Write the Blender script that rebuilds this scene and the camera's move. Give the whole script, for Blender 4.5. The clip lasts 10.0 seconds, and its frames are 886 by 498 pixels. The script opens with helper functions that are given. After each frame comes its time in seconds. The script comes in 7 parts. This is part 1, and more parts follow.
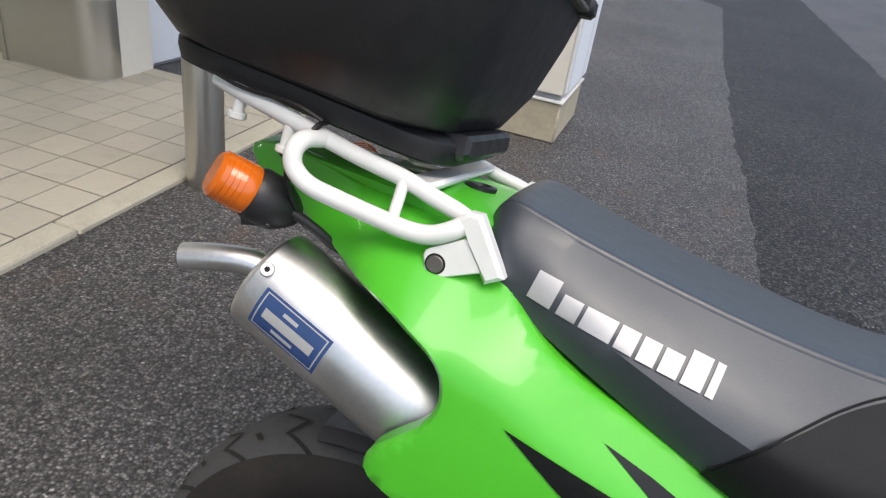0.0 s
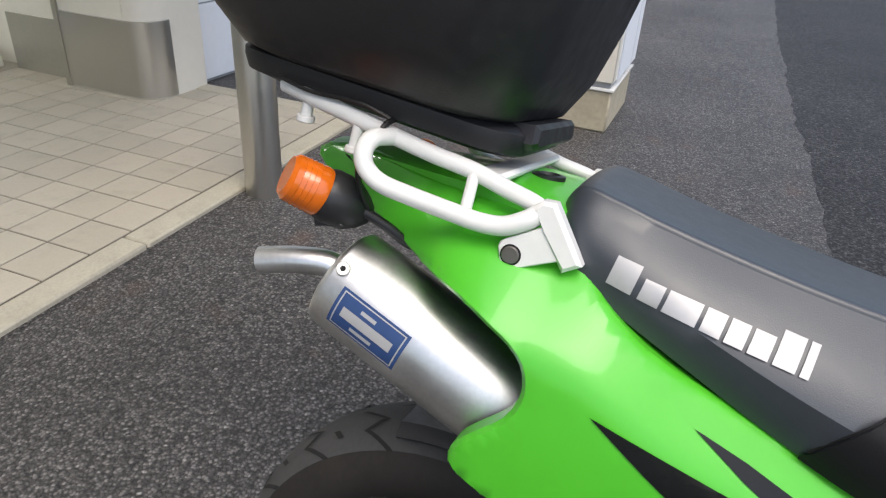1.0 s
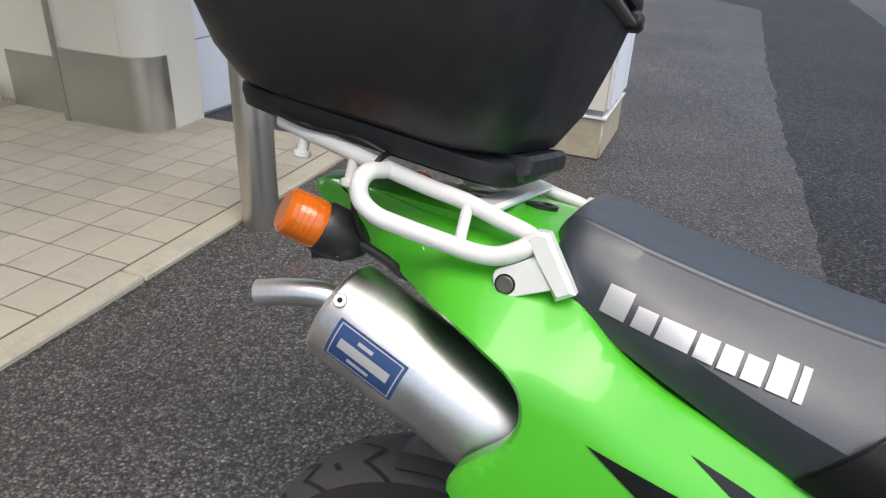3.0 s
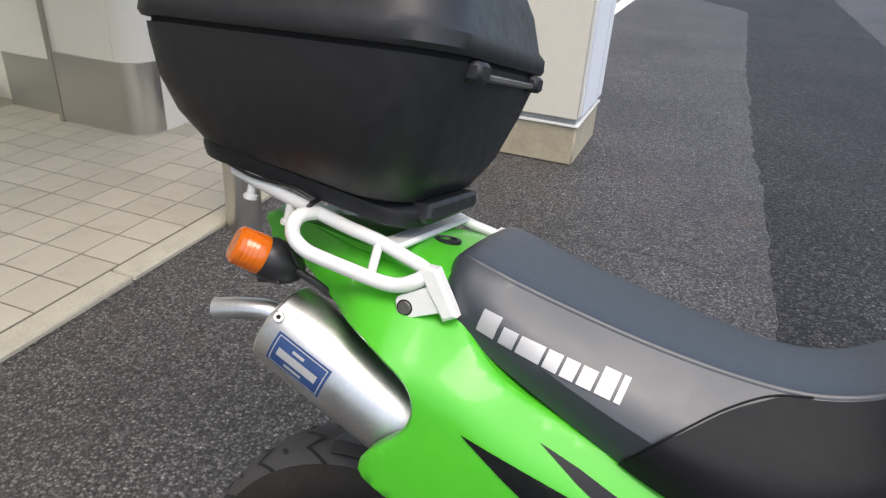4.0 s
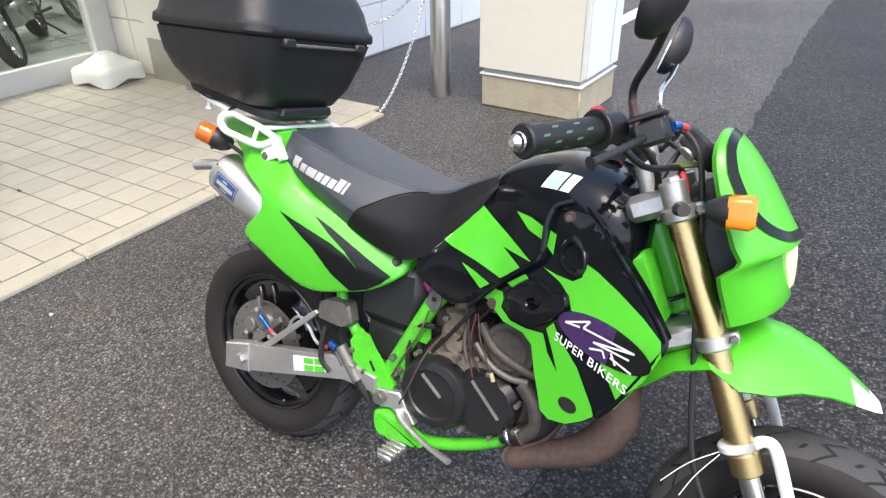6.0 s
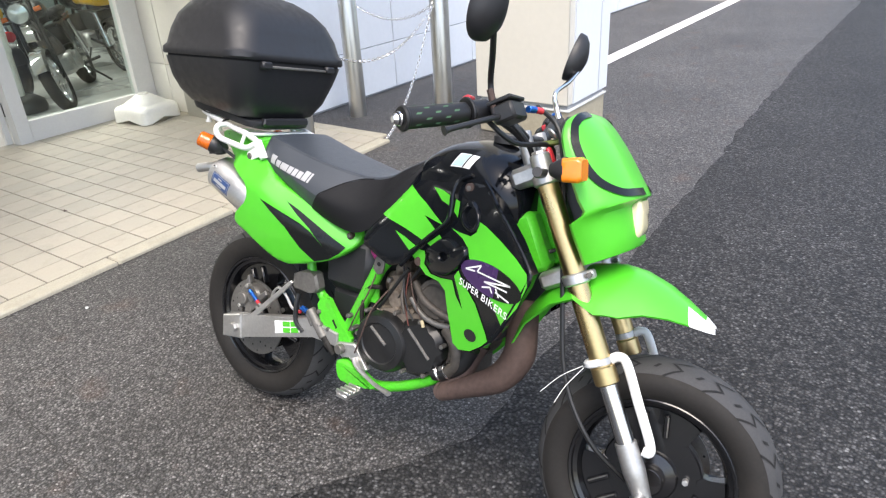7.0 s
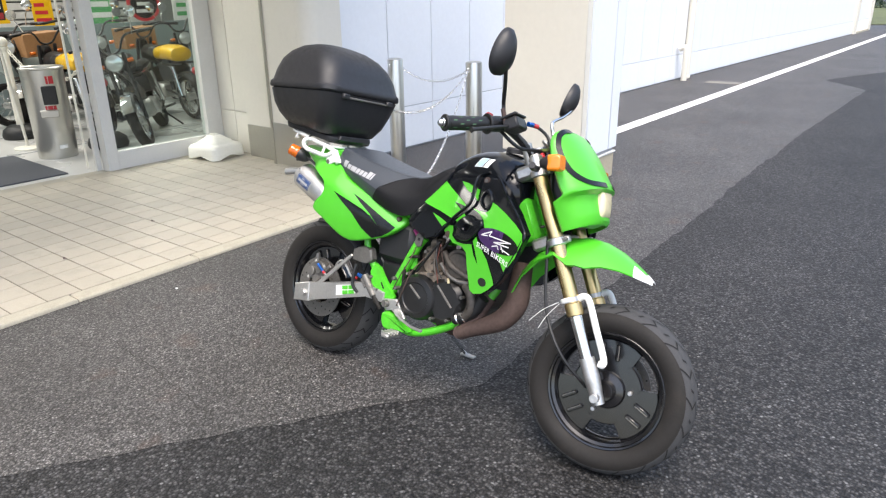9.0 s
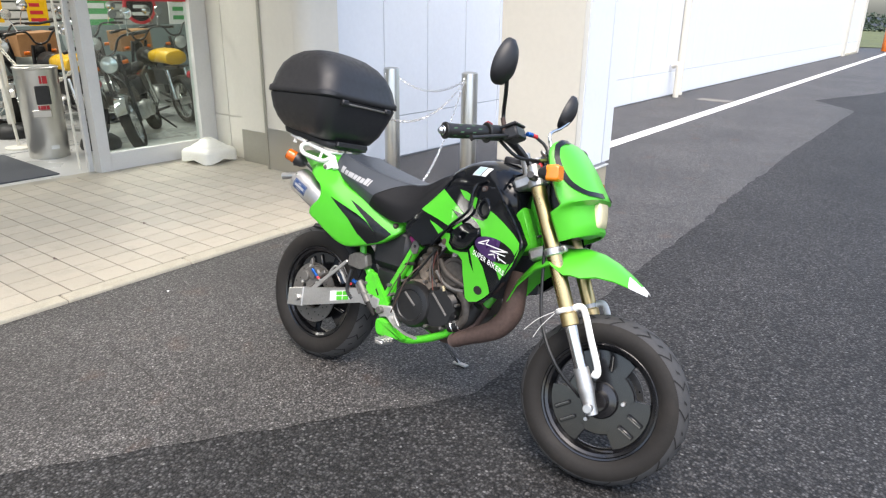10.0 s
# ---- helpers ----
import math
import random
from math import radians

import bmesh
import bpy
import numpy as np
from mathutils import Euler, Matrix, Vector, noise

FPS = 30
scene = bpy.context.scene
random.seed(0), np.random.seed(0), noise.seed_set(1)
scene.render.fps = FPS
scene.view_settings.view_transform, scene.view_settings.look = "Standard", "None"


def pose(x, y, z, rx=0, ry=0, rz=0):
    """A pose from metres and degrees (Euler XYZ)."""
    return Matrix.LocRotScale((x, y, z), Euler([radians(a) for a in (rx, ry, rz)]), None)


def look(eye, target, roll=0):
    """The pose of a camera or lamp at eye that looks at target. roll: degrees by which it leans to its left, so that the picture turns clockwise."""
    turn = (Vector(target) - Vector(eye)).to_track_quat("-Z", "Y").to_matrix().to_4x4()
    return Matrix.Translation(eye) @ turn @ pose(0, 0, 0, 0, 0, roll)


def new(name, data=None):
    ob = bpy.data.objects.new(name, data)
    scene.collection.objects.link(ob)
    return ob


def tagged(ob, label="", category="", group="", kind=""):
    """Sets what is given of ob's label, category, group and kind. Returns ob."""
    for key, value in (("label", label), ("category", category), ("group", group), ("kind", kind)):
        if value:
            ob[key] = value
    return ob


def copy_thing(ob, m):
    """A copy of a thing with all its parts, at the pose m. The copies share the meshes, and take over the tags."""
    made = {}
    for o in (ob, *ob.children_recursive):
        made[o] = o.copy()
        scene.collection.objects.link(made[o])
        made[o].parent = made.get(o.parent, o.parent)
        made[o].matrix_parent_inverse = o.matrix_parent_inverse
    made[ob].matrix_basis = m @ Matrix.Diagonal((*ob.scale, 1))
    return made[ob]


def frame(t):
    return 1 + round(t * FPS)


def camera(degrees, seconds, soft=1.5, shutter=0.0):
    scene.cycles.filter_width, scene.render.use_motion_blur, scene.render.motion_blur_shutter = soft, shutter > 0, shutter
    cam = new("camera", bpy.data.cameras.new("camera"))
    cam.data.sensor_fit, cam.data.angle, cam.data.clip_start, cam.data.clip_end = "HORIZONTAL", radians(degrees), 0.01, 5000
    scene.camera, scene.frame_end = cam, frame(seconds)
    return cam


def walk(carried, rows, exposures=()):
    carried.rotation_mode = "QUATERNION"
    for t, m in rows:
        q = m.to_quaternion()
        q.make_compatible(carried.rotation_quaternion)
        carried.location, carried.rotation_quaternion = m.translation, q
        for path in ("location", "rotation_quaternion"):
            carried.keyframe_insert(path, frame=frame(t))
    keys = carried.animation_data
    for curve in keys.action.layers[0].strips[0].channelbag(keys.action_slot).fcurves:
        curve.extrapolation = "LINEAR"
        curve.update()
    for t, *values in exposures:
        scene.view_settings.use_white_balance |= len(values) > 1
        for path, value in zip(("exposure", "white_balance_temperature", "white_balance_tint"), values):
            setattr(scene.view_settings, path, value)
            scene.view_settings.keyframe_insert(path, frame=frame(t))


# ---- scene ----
cam = camera(66.1, 10.0, soft=1.25)
PATH = [
    (0, (0.151, 0.273, 0.954), (-0.339, 1.958, -0.005), 8.9),
    (0.5, (0.138, 0.271, 0.942), (-0.377, 1.943, -0.026), 7.2),
    (1, (0.136, 0.265, 0.948), (-0.492, 1.893, -0.029), 3.7),
    (1.5, (0.138, 0.261, 0.95), (-0.512, 1.887, -0.015), 2.3),
    (2, (0.137, 0.262, 0.952), (-0.509, 1.899, 0.002), 2.3),
    (2.5, (0.135, 0.266, 0.953), (-0.494, 1.916, 0.014), 2.6),
    (2.7, (0.136, 0.264, 0.944), (-0.508, 1.928, 0.041), 2.8),
    (3.8, (0.205, 0.216, 1.03), (-0.409, 1.887, 0.119), 3.4),
    (4, (0.248, 0.191, 1.052), (-0.375, 1.851, 0.128), 3.7),
    (4.5, (0.446, 0.155, 1.126), (-0.293, 1.699, 0.093), 1.7),
    (5, (0.703, 0.087, 1.176), (-0.158, 1.531, 0.094), -0.2),
    (5.5, (0.901, -0.101, 1.202), (-0.006, 1.352, 0.169), -0.5),
    (6, (1.032, -0.194, 1.218), (0.082, 1.259, 0.225), -0.8),
    (6.2, (1.105, -0.216, 1.215), (0.133, 1.236, 0.241), -1.2),
    (7.3, (1.469, -0.454, 1.236), (0.372, 0.986, 0.388), -3.2),
    (7.5, (1.509, -0.546, 1.24), (0.402, 0.905, 0.421), -2.7),
    (8, (1.61, -0.672, 1.242), (0.473, 0.778, 0.464), -1.9),
    (8.5, (1.737, -0.769, 1.226), (0.579, 0.686, 0.49), -1.4),
    (9, (1.761, -0.845, 1.233), (0.587, 0.614, 0.531), -0.8),
    (9.5, (1.744, -0.865, 1.228), (0.565, 0.603, 0.555), 0.3),
    (10, (1.749, -0.863, 1.226), (0.593, 0.624, 0.553), 0.8),
]
walk(cam, [(t, look(eye, target, roll)) for t, eye, target, roll in PATH], [(0.0, 0.85, 6650, 10), (2.7, 0.85, 6650, 10), (4.0, 0.92, 6650, 10), (5.0, 1.28, 6650, 10), (6.0, 1.53, 6650, 10), (8.0, 1.49, 6650, 10), (10.0, 1.48, 6650, 10)])

# ---------------------------------------------------------------- light
world = bpy.data.worlds.new("sky")
scene.world = world
world.use_nodes = True
wn = world.node_tree.nodes
sky = wn.new("ShaderNodeTexSky")
sky.sky_type, sky.sun_disc = "NISHITA", False
sky.sun_elevation, sky.sun_rotation = radians(64), radians(138)
sky.air_density, sky.dust_density = 1.0, 3.0
wn["Background"].inputs["Strength"].default_value = 0.15
world.node_tree.links.new(sky.outputs[0], wn["Background"].inputs["Color"])
sun = new("sun", bpy.data.lights.new("sun", "SUN"))
sun.data.energy, sun.data.angle, sun.data.color = 1.0, radians(35), (1.0, 0.96, 0.9)
sun.matrix_world = look((0, 0, 5), (-0.80, 0.90, 2.5))

# ---------------------------------------------------------------- materials


def shader(name):
    m = bpy.data.materials.new(name)
    m.use_nodes = True
    return m, m.node_tree.nodes, m.node_tree.links, m.node_tree.nodes["Principled BSDF"]


def surface(name, colour, rough=0.5, metal=0.0, vary=0.12, grain=60.0, bump=0.1, depth=0.0006, coat=0.0, stain=0.0, stain_colour=(0.1, 0.09, 0.07), rough_vary=0.08, piece=0.0):
    """A plain surface with grain at two scales, stains, fine relief and uneven gloss."""
    m, n, l, p = shader(name)
    tc = n.new("ShaderNodeTexCoord")
    big, fine = n.new("ShaderNodeTexNoise"), n.new("ShaderNodeTexNoise")
    big.inputs["Scale"].default_value, fine.inputs["Scale"].default_value = grain / 12, grain
    big.inputs["Detail"].default_value, fine.inputs["Detail"].default_value = 4, 3
    where = n.new("ShaderNodeNewGeometry").outputs["Position"] if piece else tc.outputs["Object"]
    for t in (big, fine):
        l.new(where, t.inputs["Vector"])
    add = n.new("ShaderNodeMath"); add.operation = "ADD"
    l.new(big.outputs["Fac"], add.inputs[0]); l.new(fine.outputs["Fac"], add.inputs[1])
    ramp = n.new("ShaderNodeMapRange")
    ramp.inputs[1].default_value, ramp.inputs[2].default_value = 0.6, 1.4
    ramp.inputs[3].default_value, ramp.inputs[4].default_value = 1 - vary, 1 + vary
    l.new(add.outputs[0], ramp.inputs[0])
    mul = n.new("ShaderNodeVectorMath"); mul.operation = "SCALE"
    mul.inputs[0].default_value = colour
    l.new(ramp.outputs[0], mul.inputs["Scale"])
    out = mul.outputs[0]
    if piece:
        info = n.new("ShaderNodeObjectInfo")
        pr = n.new("ShaderNodeMapRange")
        pr.inputs[3].default_value, pr.inputs[4].default_value = 1 - piece, 1 + piece
        l.new(info.outputs["Random"], pr.inputs[0])
        sc = n.new("ShaderNodeVectorMath"); sc.operation = "SCALE"
        l.new(out, sc.inputs[0]); l.new(pr.outputs[0], sc.inputs["Scale"])
        out = sc.outputs[0]
    if stain:
        sn = n.new("ShaderNodeTexNoise"); sn.inputs["Scale"].default_value = grain / 20; sn.inputs["Detail"].default_value = 8
        sn.inputs["Roughness"].default_value = 0.7
        l.new(where, sn.inputs["Vector"])
        sr = n.new("ShaderNodeMapRange"); sr.inputs[1].default_value, sr.inputs[2].default_value = 0.52, 0.75
        sr.inputs[4].default_value = stain
        l.new(sn.outputs["Fac"], sr.inputs[0])
        mx = n.new("ShaderNodeMix"); mx.data_type = "RGBA"
        mx.inputs[7].default_value = (*stain_colour, 1)
        l.new(sr.outputs[0], mx.inputs[0]); l.new(out, mx.inputs[6])
        out = mx.outputs[2]
    l.new(out, p.inputs["Base Color"])
    rr = n.new("ShaderNodeMapRange")
    rr.inputs[1].default_value, rr.inputs[2].default_value = 0.3, 0.7
    rr.inputs[3].default_value, rr.inputs[4].default_value = max(0.02, rough - rough_vary), min(1, rough + rough_vary)
    l.new(big.outputs["Fac"], rr.inputs[0]); l.new(rr.outputs[0], p.inputs["Roughness"])
    p.inputs["Metallic"].default_value, p.inputs["Coat Weight"].default_value = metal, coat
    p.inputs["Coat Roughness"].default_value = 0.06
    if bump:
        b = n.new("ShaderNodeBump"); b.inputs["Strength"].default_value, b.inputs["Distance"].default_value = bump, depth
        l.new(fine.outputs["Fac"], b.inputs["Height"]); l.new(b.outputs[0], p.inputs["Normal"])
    return m


def asphalt(name, low, high, speck, speck_share, cell=150.0, rust=0.0, patch=0.25, rough=0.56, gloss=0.55):
    """Bound chippings: one grey per stone, a few pale ones, gaps darkened for binder and the shade of voids."""
    m, n, l, p = shader(name)
    tc = n.new("ShaderNodeTexCoord")
    warp = n.new("ShaderNodeTexNoise"); warp.inputs["Scale"].default_value = cell * 0.7
    l.new(tc.outputs["Object"], warp.inputs["Vector"])
    wm = n.new("ShaderNodeVectorMath"); wm.operation = "MULTIPLY_ADD"
    wm.inputs[1].default_value = (0.006, 0.006, 0.0)
    l.new(warp.outputs["Color"], wm.inputs[0]); l.new(tc.outputs["Object"], wm.inputs[2])
    vo = n.new("ShaderNodeTexVoronoi"); vo.inputs["Scale"].default_value = cell
    l.new(wm.outputs[0], vo.inputs["Vector"])
    sep = n.new("ShaderNodeSeparateColor"); l.new(vo.outputs["Color"], sep.inputs[0])
    mx = n.new("ShaderNodeMix"); mx.data_type = "RGBA"
    mx.inputs[6].default_value, mx.inputs[7].default_value = (*low, 1), (*high, 1)
    pw = n.new("ShaderNodeMath"); pw.operation = "POWER"; pw.inputs[1].default_value = 2.2
    l.new(sep.outputs[0], pw.inputs[0]); l.new(pw.outputs[0], mx.inputs[0])
    gt = n.new("ShaderNodeMath"); gt.operation = "GREATER_THAN"; gt.inputs[1].default_value = 1 - speck_share
    l.new(sep.outputs[1], gt.inputs[0])
    m2 = n.new("ShaderNodeMix"); m2.data_type = "RGBA"; m2.inputs[7].default_value = (*speck, 1)
    l.new(gt.outputs[0], m2.inputs[0]); l.new(mx.outputs[2], m2.inputs[6])
    # Gaps between stones darkened: binder, and shade in the voids put into colour.
    gap = n.new("ShaderNodeMapRange"); gap.inputs[1].default_value, gap.inputs[2].default_value = 0.30, 0.66
    gap.inputs[3].default_value, gap.inputs[4].default_value = 1.10, 0.30
    l.new(vo.outputs["Distance"], gap.inputs[0])
    big = n.new("ShaderNodeTexNoise"); big.inputs["Scale"].default_value = 1.3; big.inputs["Detail"].default_value = 6
    l.new(tc.outputs["Object"], big.inputs["Vector"])
    br = n.new("ShaderNodeMapRange"); br.inputs[1].default_value, br.inputs[2].default_value = 0.3, 0.7
    br.inputs[3].default_value, br.inputs[4].default_value = 1 - patch, 1 + patch
    l.new(big.outputs["Fac"], br.inputs[0])
    k = n.new("ShaderNodeMath"); k.operation = "MULTIPLY"; l.new(gap.outputs[0], k.inputs[0]); l.new(br.outputs[0], k.inputs[1])
    sc = n.new("ShaderNodeVectorMath"); sc.operation = "SCALE"
    l.new(m2.outputs[2], sc.inputs[0]); l.new(k.outputs[0], sc.inputs["Scale"])
    out = sc.outputs[0]
    if rust:
        rn = n.new("ShaderNodeTexNoise"); rn.inputs["Scale"].default_value = 5.0; rn.inputs["Detail"].default_value = 9
        l.new(tc.outputs["Object"], rn.inputs["Vector"])
        rm = n.new("ShaderNodeMapRange"); rm.inputs[1].default_value, rm.inputs[2].default_value, rm.inputs[4].default_value = 0.6, 0.78, rust
        l.new(rn.outputs["Fac"], rm.inputs[0])
        m3 = n.new("ShaderNodeMix"); m3.data_type = "RGBA"; m3.inputs[7].default_value = (0.11, 0.055, 0.03, 1)
        l.new(rm.outputs[0], m3.inputs[0]); l.new(out, m3.inputs[6]); out = m3.outputs[2]
    l.new(out, p.inputs["Base Color"])
    p.inputs["Roughness"].default_value = rough
    p.inputs["Specular IOR Level"].default_value = gloss
    b = n.new("ShaderNodeBump"); b.inputs["Strength"].default_value, b.inputs["Distance"].default_value = 0.9, 0.004
    b.invert = True
    l.new(vo.outputs["Distance"], b.inputs["Height"]); l.new(b.outputs[0], p.inputs["Normal"])
    return m


def glass(name, tint=(0.9, 0.95, 0.93)):
    m, n, l, p = shader(name)
    p.inputs["Base Color"].default_value = (*tint, 1)
    p.inputs["Roughness"].default_value, p.inputs["Transmission Weight"].default_value, p.inputs["IOR"].default_value = 0.02, 1.0, 1.45
    return m


GREEN = surface("green_plastic", (0.068, 0.47, 0.019), 0.46, vary=0.05, grain=40, bump=0.02, depth=0.0003, coat=0.4, rough_vary=0.05)
FRAME_GREEN = surface("dusty_green_frame_paint", (0.07, 0.50, 0.02), 0.4, vary=0.15, grain=160, bump=0.12, depth=0.0005, coat=0.15, stain=0.65, stain_colour=(0.11, 0.13, 0.06))
BLACK_GLOSS = surface("black_gloss", (0.005, 0.006, 0.008), 0.12, vary=0.2, grain=50, bump=0.02, depth=0.0003, coat=0.12, rough_vary=0.05)
BLACK_FILM = surface("black_decal_film", (0.008, 0.009, 0.009), 0.22, vary=0.2, grain=80, bump=0.02, depth=0.0002, rough_vary=0.06)
WHITE_FILM = surface("white_decal_film", (0.78, 0.78, 0.76), 0.3, vary=0.06, grain=90, bump=0.0)
PURPLE_FILM = surface("purple_decal_film", (0.045, 0.018, 0.085), 0.3, vary=0.08, grain=90, bump=0.0)
BLUE_FILM = surface("blue_sticker_film", (0.025, 0.06, 0.17), 0.35, vary=0.12, grain=90, bump=0.0)
PALE_FILM = surface("pale_blue_sticker_film", (0.35, 0.5, 0.65), 0.4, vary=0.08, grain=90, bump=0.0)
GREY_VINYL = surface("grey_seat_vinyl", (0.036, 0.042, 0.051), 0.42, vary=0.06, grain=900, bump=0.3, depth=0.0004, rough_vary=0.025)
BLACK_VINYL = surface("black_seat_vinyl", (0.006, 0.006, 0.0068), 0.66, vary=0.06, grain=900, bump=0.3, depth=0.0004, rough_vary=0.025)
SILVER_PRINT = surface("silver_print", (0.42, 0.42, 0.42), 0.45, 0.2, vary=0.05, grain=120, bump=0.0)
ABS = surface("matt_black_plastic", (0.015, 0.015, 0.0165), 0.48, vary=0.12, grain=700, bump=0.35, depth=0.0004)
RUBBER = surface("tyre_rubber", (0.0165, 0.0148, 0.0132), 0.72, vary=0.18, grain=160, bump=0.25, depth=0.0006, stain=0.45, stain_colour=(0.040, 0.034, 0.028))
TREAD_DUST = surface("dusty_tread", (0.045, 0.045, 0.046), 0.8, vary=0.15, grain=200, bump=0.3, stain=0.3, stain_colour=(0.055, 0.05, 0.045))
# Near-black: shade of grooves, holes and mouths put into colour; also gasket, washer.
HOLLOW_BLACK = surface("hollow_black", (0.008, 0.008, 0.008), 0.9, bump=0.0)
RIM_BLACK = surface("black_rim_paint", (0.007, 0.007, 0.008), 0.2, vary=0.3, grain=90, bump=0.05, coat=0.35, stain=0.25, stain_colour=(0.045, 0.038, 0.032))
ALLOY = surface("cast_alloy", (0.53, 0.52, 0.50), 0.42, 0.85, vary=0.14, grain=140, bump=0.15, stain=0.35, stain_colour=(0.16, 0.14, 0.12))
BRUSHED = surface("brushed_alloy", (0.68, 0.68, 0.67), 0.40, 1.0, vary=0.1, grain=240, bump=0.08, stain=0.15, stain_colour=(0.35, 0.33, 0.3))
CHROME = surface("chrome", (0.78, 0.78, 0.78), 0.12, 1.0, vary=0.06, grain=120, bump=0.03, rough_vary=0.07)
GOLD = surface("gold_anodised", (0.60, 0.45, 0.22), 0.3, 1.0, vary=0.08, grain=120, bump=0.04)
WHITE_PAINT = surface("white_rack_paint", (0.74, 0.74, 0.71), 0.32, vary=0.06, grain=60, bump=0.06, coat=0.2, stain=0.12, stain_colour=(0.45, 0.42, 0.36))
AMBER = surface("amber_lens", (0.62, 0.13, 0.008), 0.18, vary=0.12, grain=70, bump=0.05, coat=0.4)
RED_PLASTIC = surface("red_plastic", (0.5, 0.03, 0.04), 0.3, bump=0.02)
BLUE_METAL = surface("blue_anodised", (0.02, 0.12, 0.45), 0.3, 0.7, bump=0.02)
ENGINE = surface("engine_castings", (0.080, 0.069, 0.058), 0.55, 0.3, vary=0.35, grain=90, bump=0.35, depth=0.001, stain=0.7, stain_colour=(0.15, 0.105, 0.072))
ENGINE_BLACK = surface("black_engine_cover", (0.014, 0.014, 0.0145), 0.36, 0.1, vary=0.2, grain=160, bump=0.15, stain=0.22, stain_colour=(0.09, 0.08, 0.065))
RUST_PIPE = surface("rusty_exhaust", (0.078, 0.050, 0.041), 0.75, 0.2, vary=0.35, grain=90, bump=0.4, depth=0.0008, stain=0.6, stain_colour=(0.055, 0.04, 0.035))
CABLE = surface("black_cable", (0.012, 0.012, 0.012), 0.45, bump=0.0)
HEADLAMP = surface("headlamp_glass", (0.75, 0.66, 0.42), 0.1, 0.0, vary=0.08, grain=120, bump=0.3, coat=0.6)
OXIDE = surface("oxidised_castings", (0.19, 0.155, 0.12), 0.72, 0.15, vary=0.4, grain=110, bump=0.4, depth=0.0012, stain=0.75, stain_colour=(0.10, 0.052, 0.03))
AMBER_PALE = surface("yellow_amber_lens", (0.74, 0.215, 0.008), 0.2, vary=0.12, grain=70, bump=0.05, coat=0.4)
CAST_GREY = surface("weathered_castings", (0.155, 0.148, 0.136), 0.5, 0.5, vary=0.25, grain=140, bump=0.3, stain=0.5, stain_colour=(0.09, 0.075, 0.06))
for node in GREY_VINYL.node_tree.nodes:
    if node.type == "BSDF_PRINCIPLED":
        node.inputs["Specular IOR Level"].default_value = 0.7
for worn in (BLACK_FILM, BLACK_GLOSS, BLACK_VINYL, RUBBER):
    for node in worn.node_tree.nodes:
        if node.type == "BSDF_PRINCIPLED":
            node.inputs["Specular IOR Level"].default_value = 0.3
MIRROR = surface("mirror_glass", (0.85, 0.87, 0.88), 0.03, 1.0, vary=0.02, bump=0.0, rough_vary=0.01)

OLD_ASPHALT = asphalt("old_asphalt", (0.046, 0.043, 0.041), (0.192, 0.183, 0.176), (0.29, 0.28, 0.27), 0.010, 155, rust=0.45, rough=0.58, gloss=0.5)
NEW_ASPHALT = asphalt("dark_asphalt", (0.015, 0.0148, 0.015), (0.096, 0.094, 0.094), (0.16, 0.16, 0.158), 0.008, 120, rough=0.66, gloss=0.32)
TILE = surface("porch_tile", (0.405, 0.367, 0.29), 0.55, vary=0.07, grain=170, bump=0.2, depth=0.0005, stain=0.5, stain_colour=(0.25, 0.225, 0.18), piece=0.07)
GROUT = surface("grout", (0.135, 0.121, 0.097), 0.9, vary=0.2, grain=200, bump=0.3)
KERB = surface("kerb_concrete", (0.40, 0.37, 0.29), 0.85, vary=0.15, grain=140, bump=0.35, depth=0.001, stain=0.5, stain_colour=(0.22, 0.20, 0.15))
WALL_WHITE = surface("white_wall_panel", (0.75, 0.775, 0.81), 0.55, vary=0.03, grain=30, bump=0.05, stain=0.08, stain_colour=(0.5, 0.5, 0.5))
WALL_CREAM = surface("cream_wall_panel", (0.68, 0.645, 0.56), 0.6, vary=0.03, grain=30, bump=0.05, stain=0.1, stain_colour=(0.45, 0.43, 0.38))
JOINT = surface("joint_sealant", (0.32, 0.33, 0.34), 0.7, bump=0.0)
STONE = surface("plinth_stone", (0.40, 0.355, 0.26), 0.8, vary=0.12, grain=60, bump=0.25, depth=0.001, stain=0.6, stain_colour=(0.20, 0.165, 0.11))
STEEL = surface("stainless_steel", (0.55, 0.535, 0.50), 0.3, 1.0, vary=0.02, grain=160, bump=0.0, rough_vary=0.02)
STEEL_DULL = surface("dull_stainless_sheet", (0.42, 0.40, 0.34), 0.42, 0.7, vary=0.05, grain=60, bump=0.03, stain=0.08, stain_colour=(0.3, 0.28, 0.22))
SASH = surface("aluminium_sash", (0.60, 0.59, 0.56), 0.45, 0.1, vary=0.05, grain=80, bump=0.05)
GLASS = glass("window_glass", (0.80, 0.91, 0.87))
LINE = surface("road_paint", (0.72, 0.72, 0.70), 0.7, vary=0.1, grain=120, bump=0.3, stain=0.35, stain_colour=(0.35, 0.35, 0.34))

